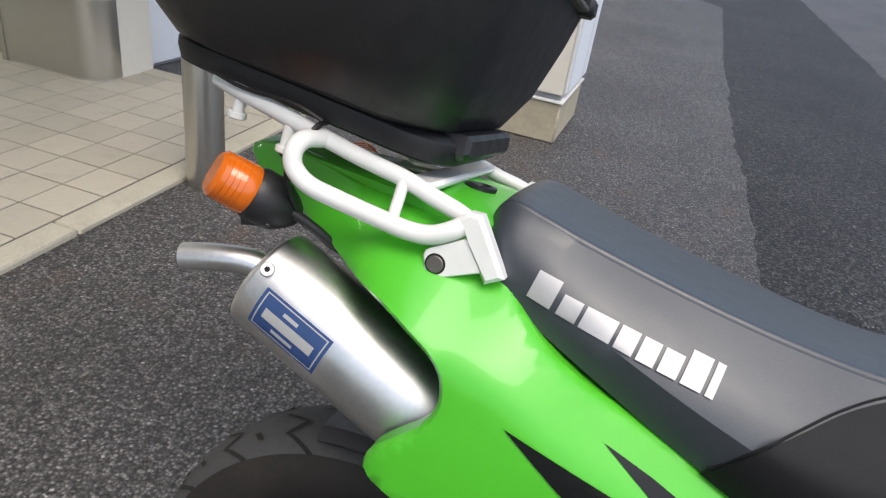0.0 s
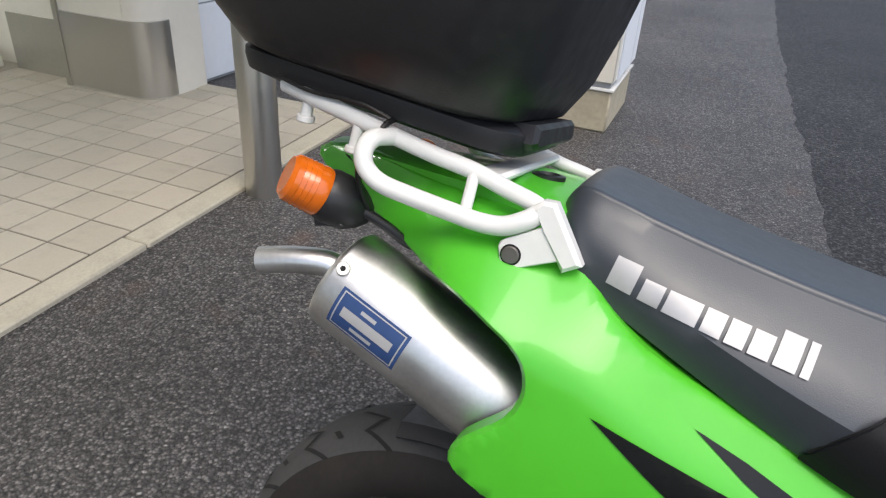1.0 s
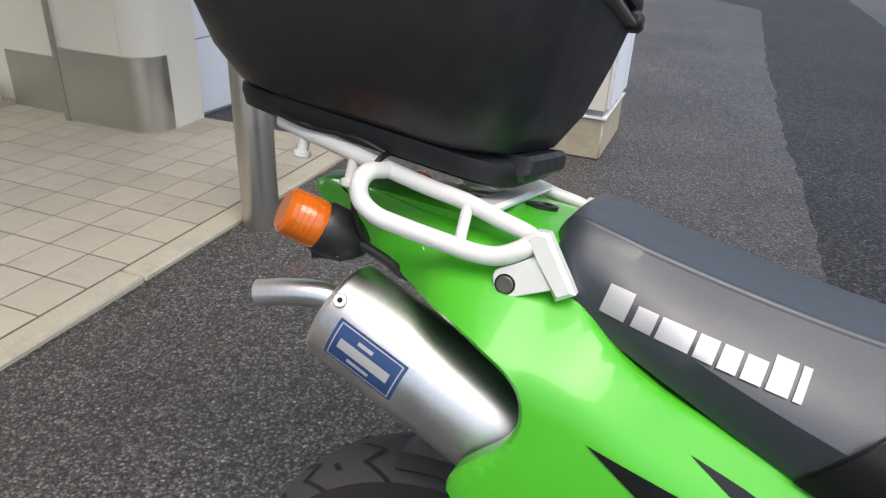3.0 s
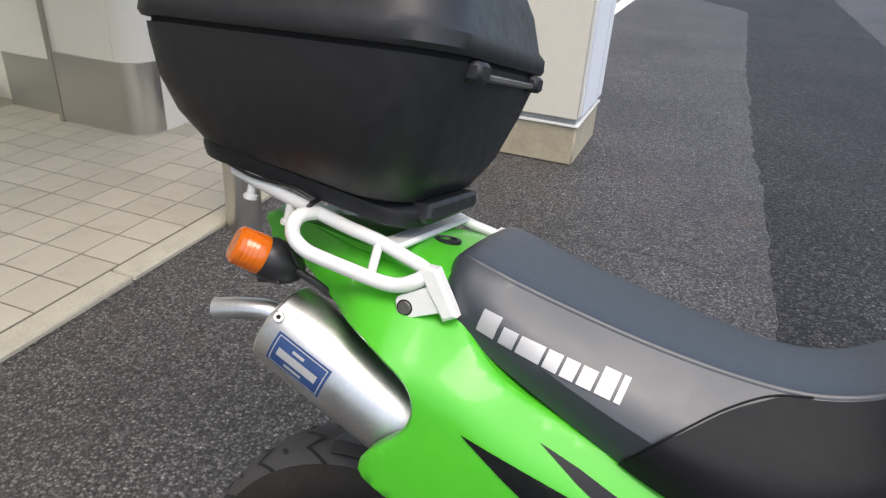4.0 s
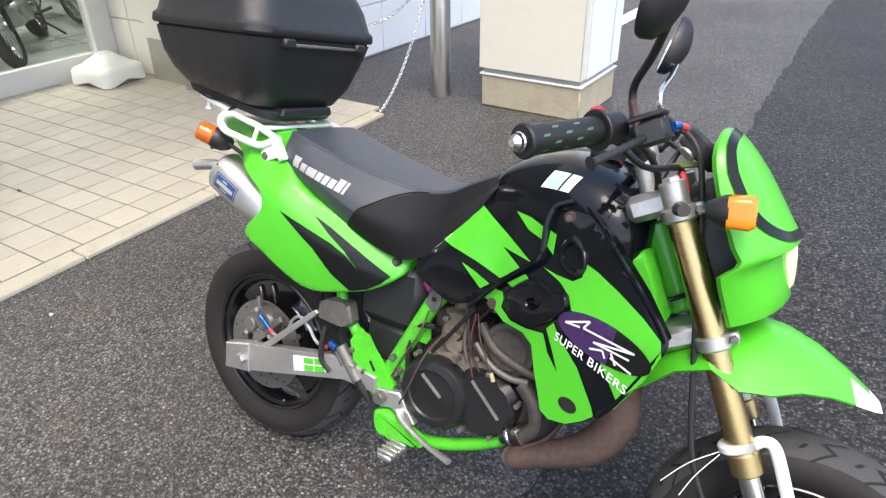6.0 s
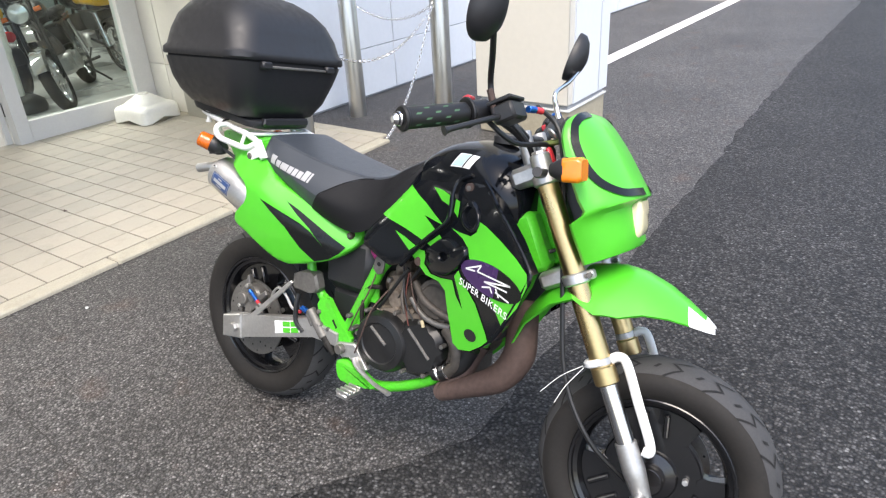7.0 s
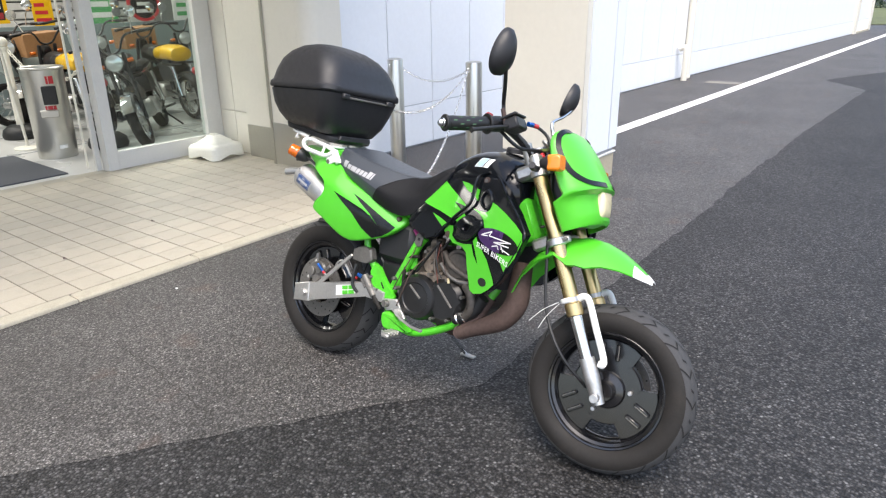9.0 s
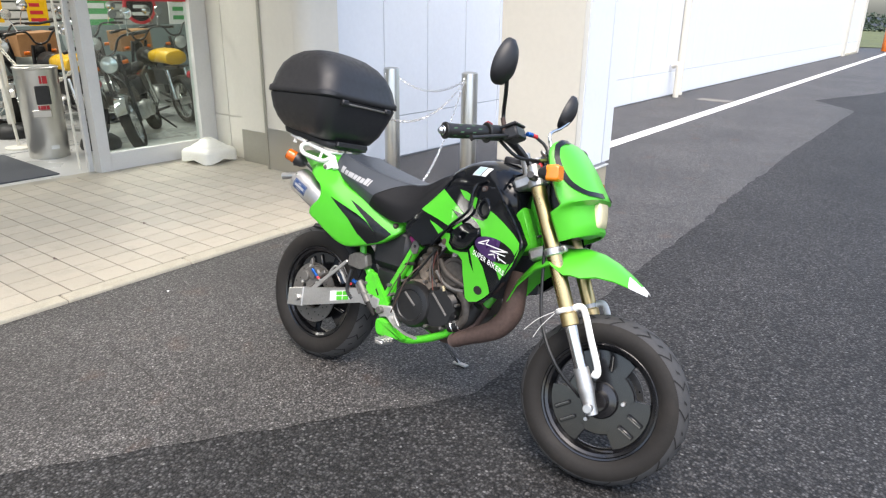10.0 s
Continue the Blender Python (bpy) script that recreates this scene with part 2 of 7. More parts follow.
# ---------------------------------------------------------------- shape helpers


def part(name, bm, material, parent=None, label="", m=None, sharp=38, smooth=True):
    """Links a bmesh as one mesh object, under parent if there is one."""
    bmesh.ops.recalc_face_normals(bm, faces=bm.faces)
    if m is not None:
        bm.transform(m)
    me = bpy.data.meshes.new(name)
    bm.to_mesh(me)
    bm.free()
    for mt in material if isinstance(material, (list, tuple)) else [material]:
        me.materials.append(mt)
    if smooth:
        me.shade_smooth()
        me.set_sharp_from_angle(angle=radians(sharp))
    ob = new(name, me)
    if parent is not None:
        ob.parent = parent
    if label:
        ob["label"] = label
    return ob


def thing(name, m=None, label="", category="", group="", kind=""):
    ob = new(name)
    ob.empty_display_size = 0.1
    if m is not None:
        ob.matrix_world = m
    return tagged(ob, label, category, group, kind)


def spline(pts, n=6, closed=False):
    """Points along a smooth curve through pts."""
    p = [Vector(q) for q in pts]
    out, c = [], len(p)
    for i in range(c if closed else c - 1):
        a, b = p[i], p[(i + 1) % c]
        z = p[i - 1] if (i or closed) else a + (a - b)
        d = p[(i + 2) % c] if (closed or i + 2 < c) else b + (b - a)
        for k in range(n):
            t = k / n
            out.append(0.5 * ((2 * a) + (b - z) * t + (2 * z - 5 * a + 4 * b - d) * t * t + (3 * a - z - 3 * b + d) * t ** 3))
    if not closed:
        out.append(p[-1])
    return out


def bridge(bm, rings, cap=True, closed=False):
    rows = [[bm.verts.new(q) for q in r] for r in rings]
    n = len(rows[0])
    pairs = list(zip(rows, rows[1:])) + ([(rows[-1], rows[0])] if closed else [])
    for a, b in pairs:
        for i in range(n):
            bm.faces.new((a[i], a[(i + 1) % n], b[(i + 1) % n], b[i]))
    if cap and not closed:
        bm.faces.new(rows[0])
        bm.faces.new(rows[-1])
    return rows


def tube(bm, pts, r, seg=10, n=5, closed=False, smooth=True, flat=1.0):
    """A round bar along pts; r is one radius or one for each point."""
    path = spline(pts, n, closed) if smooth and len(pts) > 2 else [Vector(q) for q in pts]
    c = len(path)
    if isinstance(r, (list, tuple)):
        rs = [float(np.interp(i / (c - 1) * (len(r) - 1), range(len(r)), r)) for i in range(c)]
    else:
        rs = [r] * c
    rings, side = [], None
    for i, q in enumerate(path):
        d = (path[(i + 1) % c] - path[i - 1]) if closed else (path[min(i + 1, c - 1)] - path[max(i - 1, 0)])
        d.normalize()
        if side is None:
            side = d.cross(Vector((0, 0, 1)) if abs(d.z) < 0.9 else Vector((1, 0, 0))).normalized()
        side = (side - d * side.dot(d)).normalized()
        up = d.cross(side)
        rings.append([q + rs[i] * (math.cos(a) * side + flat * math.sin(a) * up) for a in (2 * math.pi * k / seg for k in range(seg))])
    bridge(bm, rings, not closed, closed)
    return bm


def rod(bm, a, b, r, seg=16, r2=None, lip=0.0):
    """A cylinder or cone from a to b, with chamfered ends."""
    a, b = Vector(a), Vector(b)
    d = (b - a).normalized()
    r2 = r if r2 is None else r2
    lip = min(lip or min(r, r2) * 0.12, (b - a).length * 0.3)
    side = d.cross(Vector((0, 0, 1)) if abs(d.z) < 0.9 else Vector((1, 0, 0))).normalized()
    up = d.cross(side)
    rings = []
    for q, s in ((a, r - lip), (a + d * lip, r), (b - d * lip, r2), (b, r2 - lip)):
        rings.append([q + s * (math.cos(t) * side + math.sin(t) * up) for t in (2 * math.pi * k / seg for k in range(seg))])
    bridge(bm, rings)
    return bm


def box(bm, lo, hi, bevel=0.003, m=None):
    r = bmesh.ops.create_cube(bm, size=1)
    vs = r["verts"]
    lo, hi = Vector(lo), Vector(hi)
    for v in vs:
        v.co = Vector(((lo.x + hi.x) / 2 + v.co.x * (hi.x - lo.x), (lo.y + hi.y) / 2 + v.co.y * (hi.y - lo.y), (lo.z + hi.z) / 2 + v.co.z * (hi.z - lo.z)))
    if bevel:
        es = list({e for v in vs for e in v.link_edges})
        vs = list({v for f in bmesh.ops.bevel(bm, geom=es, offset=bevel, segments=1, affect="EDGES")["faces"] for v in f.verts} | {v for v in vs if v.is_valid})
    if m is not None:
        bmesh.ops.transform(bm, matrix=m, verts=[v for v in vs if v.is_valid])
    return bm


def prism(bm, outline, a, b, axis="y", bevel=0.002):
    """An outline of two coordinates, pushed from a to b along the third axis."""
    put = {"y": lambda p, w: (p[0], w, p[1]), "x": lambda p, w: (w, p[0], p[1]), "z": lambda p, w: (p[0], p[1], w)}[axis]
    v0 = [bm.verts.new(put(p, a)) for p in outline]
    v1 = [bm.verts.new(put(p, b)) for p in outline]
    n = len(outline)
    f0, f1 = bm.faces.new(v0), bm.faces.new(v1)
    for i in range(n):
        bm.faces.new((v0[i], v0[(i + 1) % n], v1[(i + 1) % n], v1[i]))
    if bevel:
        bmesh.ops.bevel(bm, geom=list(f0.edges) + list(f1.edges), offset=bevel, segments=1, affect="EDGES")
    return bm


def revolve(bm, profile, centre=(0, 0, 0), seg=48, axis="y"):
    """Turns a closed profile of (radius, offset along the axis) round the axis."""
    c, rings = Vector(centre), []
    for k in range(seg):
        a = 2 * math.pi * k / seg
        if axis == "y":
            rings.append([c + Vector((r * math.cos(a), o, r * math.sin(a))) for r, o in profile])
        elif axis == "z":
            rings.append([c + Vector((r * math.cos(a), r * math.sin(a), o)) for r, o in profile])
        else:
            rings.append([c + Vector((o, r * math.cos(a), r * math.sin(a))) for r, o in profile])
    bridge(bm, rings, False, True)
    return bm


def rounded(w, h, r, n=5, cx=0.0, cy=0.0):
    """A rounded rectangle of 4 (n + 1) points."""
    out = []
    for i, (sx, sy) in enumerate(((1, 1), (-1, 1), (-1, -1), (1, -1))):
        for k in range(n + 1):
            a = math.pi / 2 * (i + k / n)
            out.append((cx + sx * (w - r) + r * math.cos(a), cy + sy * (h - r) + r * math.sin(a)))
    return out


def edge_gap(p, outline):
    best = 9.0
    for i in range(len(outline)):
        a, b = Vector(outline[i - 1]), Vector(outline[i])
        d = b - a
        t = max(0.0, min(1.0, (p - a).dot(d) / max(d.length_squared, 1e-12)))
        best = min(best, (p - a - d * t).length)
    return best


def skin(bm, outline, f, thick=0.004, r=0.006, step=0.025, lift=0.0, side=-1):
    """A moulded panel: an outline in x, z laid on the surface y = f(x, z), with rolled edges and a thickness inwards."""
    face = bm.faces.new([bm.verts.new((x, 0, z)) for x, z in outline])
    if r:
        for t in (r * 0.3, r * 0.7):
            bmesh.ops.inset_region(bm, faces=[g for g in bm.faces if len(g.verts) > 4] or [face], thickness=t, use_even_offset=True, use_boundary=True)
    xs, zs = [p[0] for p in outline], [p[1] for p in outline]
    for lo, hi, no in ((min(xs), max(xs), (1, 0, 0)), (min(zs), max(zs), (0, 0, 1))):
        k = math.floor(lo / step) + 1
        while k * step < hi:
            bmesh.ops.bisect_plane(bm, geom=bm.verts[:] + bm.edges[:] + bm.faces[:], plane_co=Vector(no) * k * step, plane_no=no, dist=1e-5)
            k += 1
    bmesh.ops.triangulate(bm, faces=[g for g in bm.faces if len(g.verts) > 4])
    for v in bm.verts:
        x, z = v.co.x, v.co.z
        d = edge_gap(Vector((x, z)), outline) if r else 9
        drop = r * (1 - math.sqrt(max(0, 1 - (1 - d / r) ** 2))) if d < r else 0.0
        v.co.y = f(x, z) + side * (lift - drop)
    if thick:
        rim = [e for e in bm.edges if e.is_boundary]
        g = bmesh.ops.extrude_edge_only(bm, edges=rim)["geom"]
        for v in g:
            if isinstance(v, bmesh.types.BMVert):
                v.co.y -= side * thick
    return bm


def mirror_y(bm):
    bmesh.ops.scale(bm, vec=(1, -1, 1), verts=bm.verts)
    return bm

# ---------------------------------------------------------------- ground, porch, walls


def grain_edge(v, k=0.0):
    return 0.018 * noise.noise((v * 9.0, k, 0.3)) + 0.012 * noise.noise((v * 1.7, k, 2.1))


EDGE = [(-1.9, -1.17), (-0.38, -0.157), (0.02, 0.112), (0.24, 0.270), (0.40, 0.365), (0.65, 0.546), (0.77, 0.618), (0.91, 0.622), (1.04, 0.595), (1.83, 0.585), (2.66, 0.562), (4.0, 0.512), (6.06, 0.46), (9.5, 0.45), (9.56, 0.42), (10.4, -0.2), (12.3, 0.45), (20, 0.45), (30, 0.45)]

bm = bmesh.new()
bmesh.ops.create_grid(bm, x_segments=8, y_segments=8, size=150)
bmesh.ops.translate(bm, vec=(0, 60, -0.0015), verts=bm.verts)
tagged(part("road", bm, NEW_ASPHALT), "dark fine-grained asphalt driveway beside the paler strip", "road", kind="structure")

bm = bmesh.new()
rows, v = [], -1.9
while v < 30:
    u = float(np.interp(v, [a for a, b in EDGE], [b for a, b in EDGE])) + grain_edge(v)
    rows.append((bm.verts.new((-3.4 if v < 2.7 else -2.2, v, 0)), bm.verts.new((u, v, 0))))
    v += 0.02 if v < 8 else 0.1
for a, b in zip(rows, rows[1:]):
    bm.faces.new((a[0], a[1], b[1], b[0]))
tagged(part("pavement", bm, OLD_ASPHALT, smooth=False), "worn pale grey asphalt with loose bright chippings and rust stains", "pavement", kind="structure")

bm = bmesh.new()
rows, v = [], 3.62
while v < 27:
    e = 0.006 * noise.noise((v * 6, 1, 1))
    rows.append((bm.verts.new((-1.03 + e, v, 0.004)), bm.verts.new((-0.89 + e, v, 0.004))))
    v += 0.1
for a, b in zip(rows, rows[1:]):
    bm.faces.new((a[0], a[1], b[1], b[0]))
tagged(part("road_marking", bm, LINE, smooth=False), "white painted line along the asphalt beside the wall", "road marking", kind="structure")

FAR_EDGE = [(-3, 1.87), (6.56, 1.707), (8.36, 1.68), (12.3, 1.61), (30, 1.3)]
bm = bmesh.new()
rows, v = [], -3.0
while v < 30:
    u = float(np.interp(v, [a for a, b in FAR_EDGE], [b for a, b in FAR_EDGE])) + grain_edge(v, 5.0)
    rows.append((bm.verts.new((u, v, 0)), bm.verts.new((9.0, v, 0))))
    v += 0.05
for a, b in zip(rows, rows[1:]):
    bm.faces.new((a[0], a[1], b[1], b[0]))
tagged(part("pavement_2", bm, OLD_ASPHALT, smooth=False), "pale worn asphalt on the far side of the dark strip", "pavement", kind="structure")

# porch: slab, kerb pieces, tiles
PITCH, TU, TV = 0.1475, -1.292, -0.42
bm = bmesh.new()
box(bm, (-3.42, -2.2, -0.1), (-1.21, 2.66, 0.010), 0.002)
porch = tagged(part("porch_floor", bm, GROUT), "beige square tiles with dark grout on the shop porch", "tiled floor", kind="structure")
porch.matrix_world = pose(-1.26, 1.0, 0, 0, 0, 1.2) @ pose(1.29, -1.0, 0)
kerb_mesh = None
for k in range(9):
    bm = bmesh.new()
    box(bm, (-0.043, -0.2985, -0.08), (0.043, 0.2985, 0.016), 0.006)
    if kerb_mesh is None:
        ob = part("kerb_stone", bm, KERB, porch)
        kerb_mesh = ob.data
    else:
        bm.free()
        ob = new("kerb_stone", kerb_mesh)
        ob.parent = porch
    ob.location = (-1.245, 2.36 - 0.6 * k, 0)
for k in range(2):
    ob = new("kerb_stone", kerb_mesh)
    ob.parent = porch
    ob.matrix_local = pose(-1.59 - 0.6 * k * 0.55, 2.70 - 0.0, 0.0015 * k, 0, 0, 90)

# long side wall of panels
bm = bmesh.new()
box(bm, (-2.30, 2.62, 0), (-2.062, 25.0, 3.6), 0.0)
wall_side = tagged(part("wall_side", bm, JOINT), "long white panelled side wall with thin dark joints", "wall", kind="structure")
wall_side.matrix_world = pose(-2.07, 4.0, 0, 0, 0, -0.8) @ pose(2.06, -4.0, 0)
pm = {}
for k in range(42):
    v0 = 2.725 + 0.533 * k
    for z0, z1 in ((0.015, 0.352), (0.358, 1.9), (1.906, 3.6)):
        key = (z0,)
        if key not in pm:
            bm = bmesh.new()
            box(bm, (-0.012, 0.004, z0), (0.010, 0.529, z1), 0.002)
            ob = part("panel", bm, WALL_WHITE, wall_side)
            pm[key] = ob.data
        else:
            ob = new("panel", pm[key])
            ob.parent = wall_side
        ob.location = (-2.06, v0, 0)

# return wall between side wall and shop front, with a shutter slot
bm = bmesh.new()
box(bm, (-2.953, 2.47, 0), (-2.613, 2.72, 3.6), 0.003)
box(bm, (-2.553, 2.40, 0), (-2.17, 2.72, 3.6), 0.003)
box(bm, (-3.6, 2.53, 0), (-2.953, 2.72, 3.6), 0.003)
box(bm, (-2.613, 2.56, 0), (-2.553, 2.72, 3.6), 0.0)
wall_return = tagged(part("wall_return", bm, WALL_CREAM), "cream return wall with a shutter slot beside the entrance", "wall", kind="structure")
wall_return.matrix_world = pose(0.038, 0, 0)
bm = bmesh.new()
rings = []
for z in (0, 3.6):
    ring = [(-2.17, 2.72, z), (-2.17, 2.40, z)]
    ring += [(-2.17 + 0.11 * math.sin(a), 2.51 - 0.11 * math.cos(a), z) for a in (math.pi / 2 * k / 8 for k in range(1, 9))]
    ring += [(-2.06, 2.72, z)]
    rings.append(ring)
bridge(bm, rings)
part("rounded_corner", bm, WALL_CREAM, wall_return)
bm = bmesh.new()
rings = []
for r, z in ((0.113, 0.02), (0.116, 0.022), (0.116, 0.333), (0.113, 0.335)):
    ring = [(-2.545, 2.51 - r, z)] + [(-2.17 + r * math.sin(a), 2.51 - r * math.cos(a), z) for a in (math.pi / 2 * k / 10 for k in range(11))]
    ring += [(-2.17 + r, 2.53, z), (-2.19, 2.53, z), (-2.19, 2.41, z), (-2.545, 2.41, z)]
    rings.append(ring)
bridge(bm, rings)
part("kick_plate", bm, STEEL, wall_return, "scuffed stainless steel kick plate")
bm = bmesh.new()
box(bm, (-2.943, 2.462, 0.0), (-2.621, 2.4695, 0.27), 0.001)
part("kick_plate", bm, STEEL_DULL, wall_return, "dull stainless kick plate")
for u0, u1 in ((-2.625, -2.601), (-2.551, -2.525)):
    bm = bmesh.new()
    box(bm, (u0, 2.455 if u0 < -2.6 else 2.388, 0.0), (u1, 2.56, 3.55), 0.002)
    part("shutter_guide", bm, STEEL_DULL, wall_return, "dull metal shutter guide")
for u0, u1 in ((-3.40, -3.180), (-3.173, -2.956)):
    for z0, z1 in ((0.0, 0.345), (0.352, 3.6)):
        bm = bmesh.new()
        box(bm, (u0, 2.518, z0), (u1, 2.529, z1), 0.002)
        part("panel", bm, WALL_CREAM, wall_return)

# pillar with a stone plinth
pillar = thing("pillar", pose(-0.553, 3.35, 0), "cream panelled square pillar on a stained stone plinth", "pillar", kind="structure")
bm = bmesh.new()
box(bm, (-0.295, -0.25, 0), (0.295, 0.25, 0.178), 0.008)
part("plinth", bm, STONE, pillar, "stained yellowish stone plinth")
bm = bmesh.new()
box(bm, (-0.303, -0.258, 0.178), (0.303, 0.258, 0.188), 0.001)
part("trim", bm, WHITE_PAINT, pillar, "thin white flashing")
bm = bmesh.new()
box(bm, (-0.285, -0.24, 0.188), (0.285, 0.24, 0.214), 0.0)
part("recess", bm, JOINT, pillar, "dark recessed joint")
bm = bmesh.new()
# Cream front, bluer sides: warm bounce and skylight put into the panel colours.
box(bm, (-0.305, -0.262, 0.214), (0.296, -0.2, 3.6), 0.004)
part("front_panel", bm, WALL_CREAM, pillar)
bm = bmesh.new()
box(bm, (0.24, -0.198, 0.214), (0.303, 0.13, 3.6), 0.003)
part("side_panel", bm, WALL_WHITE, pillar, "side panel in bluer white, the skylight on it put into its colour")
bm = bmesh.new()
box(bm, (0.24, 0.138, 0.214), (0.303, 0.26, 3.6), 0.003)
part("side_panel", bm, WALL_WHITE, pillar, "side panel in bluer white, the skylight on it put into its colour")
bm = bmesh.new()
box(bm, (-0.303, -0.198, 0.214), (0.238, 0.26, 3.6), 0.0)
part("core", bm, WALL_WHITE, pillar)

# shop front
front = thing("window_1", pose(-3.37, 0, 0), "aluminium shop window with clear glass and a red band", "shop window", kind="structure")
for name, lo, hi, mt, lab in (
    ("bottom_rail", (-0.035, 1.58, 0), (0.035, 2.40, 0.148), SASH, ""),
    ("mullion", (-0.045, 1.492, 0), (0.045, 1.58, 2.3), SASH, ""),
    ("jamb", (-0.045, 2.37, 0), (0.045, 2.515, 2.3), SASH, ""),
    ("pane", (-0.004, 1.578, 0.146), (0.004, 2.372, 2.25), GLASS, "clear glass pane"),
    ("red_band", (0.0055, 1.582, 1.228), (0.008, 2.368, 1.30), RED_PLASTIC, "red film band on the glass"),
    ("head_rail", (-0.045, -1.6, 2.25), (0.045, 2.515, 2.40), SASH, ""),
    ("door_edge", (-0.09, 1.452, 0.0), (-0.05, 1.488, 2.25), SASH, "edge of the open sliding door"),
    ("sill_track", (-0.06, -2.2, 0.0), (0.05, 1.49, 0.0135), STEEL_DULL, "floor track of the sliding door"),
):
    bm = bmesh.new()
    box(bm, lo, hi, 0.0 if name == "pane" else 0.003)
    ob = part(name, bm, mt, front, lab)
    if name == "pane":
        ob.visible_shadow = False
bm = bmesh.new()
box(bm, (-3.6, -4.0, 2.40), (-3.36, 2.72, 3.6), 0.0)
tagged(part("wall_front", bm, WALL_CREAM), "cream wall over the shop front", "wall", kind="structure")
bm = bmesh.new()
box(bm, (-3.6, -6.0, 0), (-3.36, -2.2, 2.40), 0.0)
tagged(part("wall_front_2", bm, WALL_CREAM), "cream wall beside the shop entrance", "wall", kind="structure")

# Blocks added out of view to cut skylight on the ground near the shop.
bm = bmesh.new()
box(bm, (-9.7, -6.0, 3.6), (-3.0, 2.7, 7.4), 0.0)
box(bm, (-9.7, 2.7, 3.6), (-2.06, 25.0, 7.4), 0.0)
tagged(part("upper_sky_block", bm, WALL_CREAM), "unseen cream blocks added above the shop to hide sky from the ground", "wall", kind="structure")

# Slab added out of view to shade the porch; its size is made up.
bm = bmesh.new()
box(bm, (-3.36, -6.0, 2.7), (-0.72, 2.5, 3.6), 0.0)
tagged(part("canopy", bm, WALL_WHITE), "unseen white slab added over the porch to shade it", "canopy", kind="structure")

# ---------------------------------------------------------------- the motorcycle
BIKE = pose(-0.016, 0.6375, -0.0155, -14.6, 0, 0.1)
STEER = pose(0.783, -0.018, 0.79, 0, -28, 0) @ pose(0, 0, 0, 0, 0, 9)
bike = thing("motorcycle", BIKE, "lime green and black small motard motorcycle leaning on its side stand", "motorcycle")


def tab(x, *pairs):
    return float(np.interp(x, [a for a, b in pairs], [b for a, b in pairs]))


def curve(x, *p):
    """A smooth line through the pairs."""
    if x <= p[0][0]:
        return p[0][1]
    if x >= p[-1][0]:
        return p[-1][1]
    i = max(k for k in range(len(p) - 1) if p[k][0] <= x)
    (x0, y0), (x1, y1) = p[i], p[i + 1]
    m0 = (y1 - p[i - 1][1]) / (x1 - p[i - 1][0]) if i else (y1 - y0) / (x1 - x0)
    m1 = (p[i + 2][1] - y0) / (p[i + 2][0] - x0) if i + 2 < len(p) else (y1 - y0) / (x1 - x0)
    h, t = x1 - x0, (x - x0) / (x1 - x0)
    return (1 + 2 * t) * (1 - t) ** 2 * y0 + t * (1 - t) ** 2 * h * m0 + t * t * (3 - 2 * t) * y1 + t * t * (t - 1) * h * m1


def ease(t):
    t = min(1.0, max(0.0, t))
    return t * t * (3 - 2 * t)


def f_side(x, z):
    w = curve(x, (-0.18, 0.052), (-0.10, 0.080), (-0.05, 0.106), (0.0, 0.148), (0.035, 0.167), (0.073, 0.168), (0.126, 0.165), (0.20, 0.156), (0.30, 0.141), (0.373, 0.121), (0.41, 0.110))
    b = ease((x + 0.08) / 0.10)
    rise = z - curve(x, (-0.06, 0.700), (0.0, 0.676), (0.04, 0.660), (0.073, 0.652), (0.09, 0.649), (0.119, 0.640), (0.149, 0.622), (0.175, 0.607), (0.194, 0.598), (0.24, 0.579), (0.30, 0.558), (0.37, 0.540), (0.41, 0.532))
    steep = 0.95 - 0.29 * ease((x - 0.07) / 0.09)
    bend = 0.5 * (rise + math.sqrt(rise * rise + 0.00008))
    low = max(0.0, 0.60 - z)
    return -(w - steep * b * min(0.075, bend) - (1 - b) * max(0, z - 0.66) * 0.25 - 0.9 * low * low)


def f_shroud(x, z):
    top = tab(x, (0.41, 0.60), (0.524, 0.722), (0.602, 0.778), (0.698, 0.772), (0.745, 0.751), (0.792, 0.719), (0.85, 0.673), (0.90, 0.625))
    roll = max(0.0, 1 - max(0.0, top - z) / 0.055) * ease((0.82 - x) / 0.10)
    return -(0.137 + (0.275 if x > 0.596 else 0.09) * (x - 0.596) - max(0, z - 0.61) * 0.22 - 0.022 * roll * roll)


def smooth_outline(pts, n=4):
    return [(q.x, q.z) for q in spline([(x, 0, z) for x, z in pts], n, True)]


def tyre_mesh(R=0.242, c=0.052):
    half = [(0.160, 0.033), (0.163, 0.042), (0.170, 0.0490), (0.182, 0.0565), (0.196, 0.0600), (0.209, 0.0585), (0.2215, 0.0525), (0.2315, 0.0410), (0.2390, 0.0245), (R, 0.0)]
    prof = [(r, -o) for r, o in half] + [(r, o) for r, o in half[-2::-1]]
    return revolve(bmesh.new(), prof, seg=72)


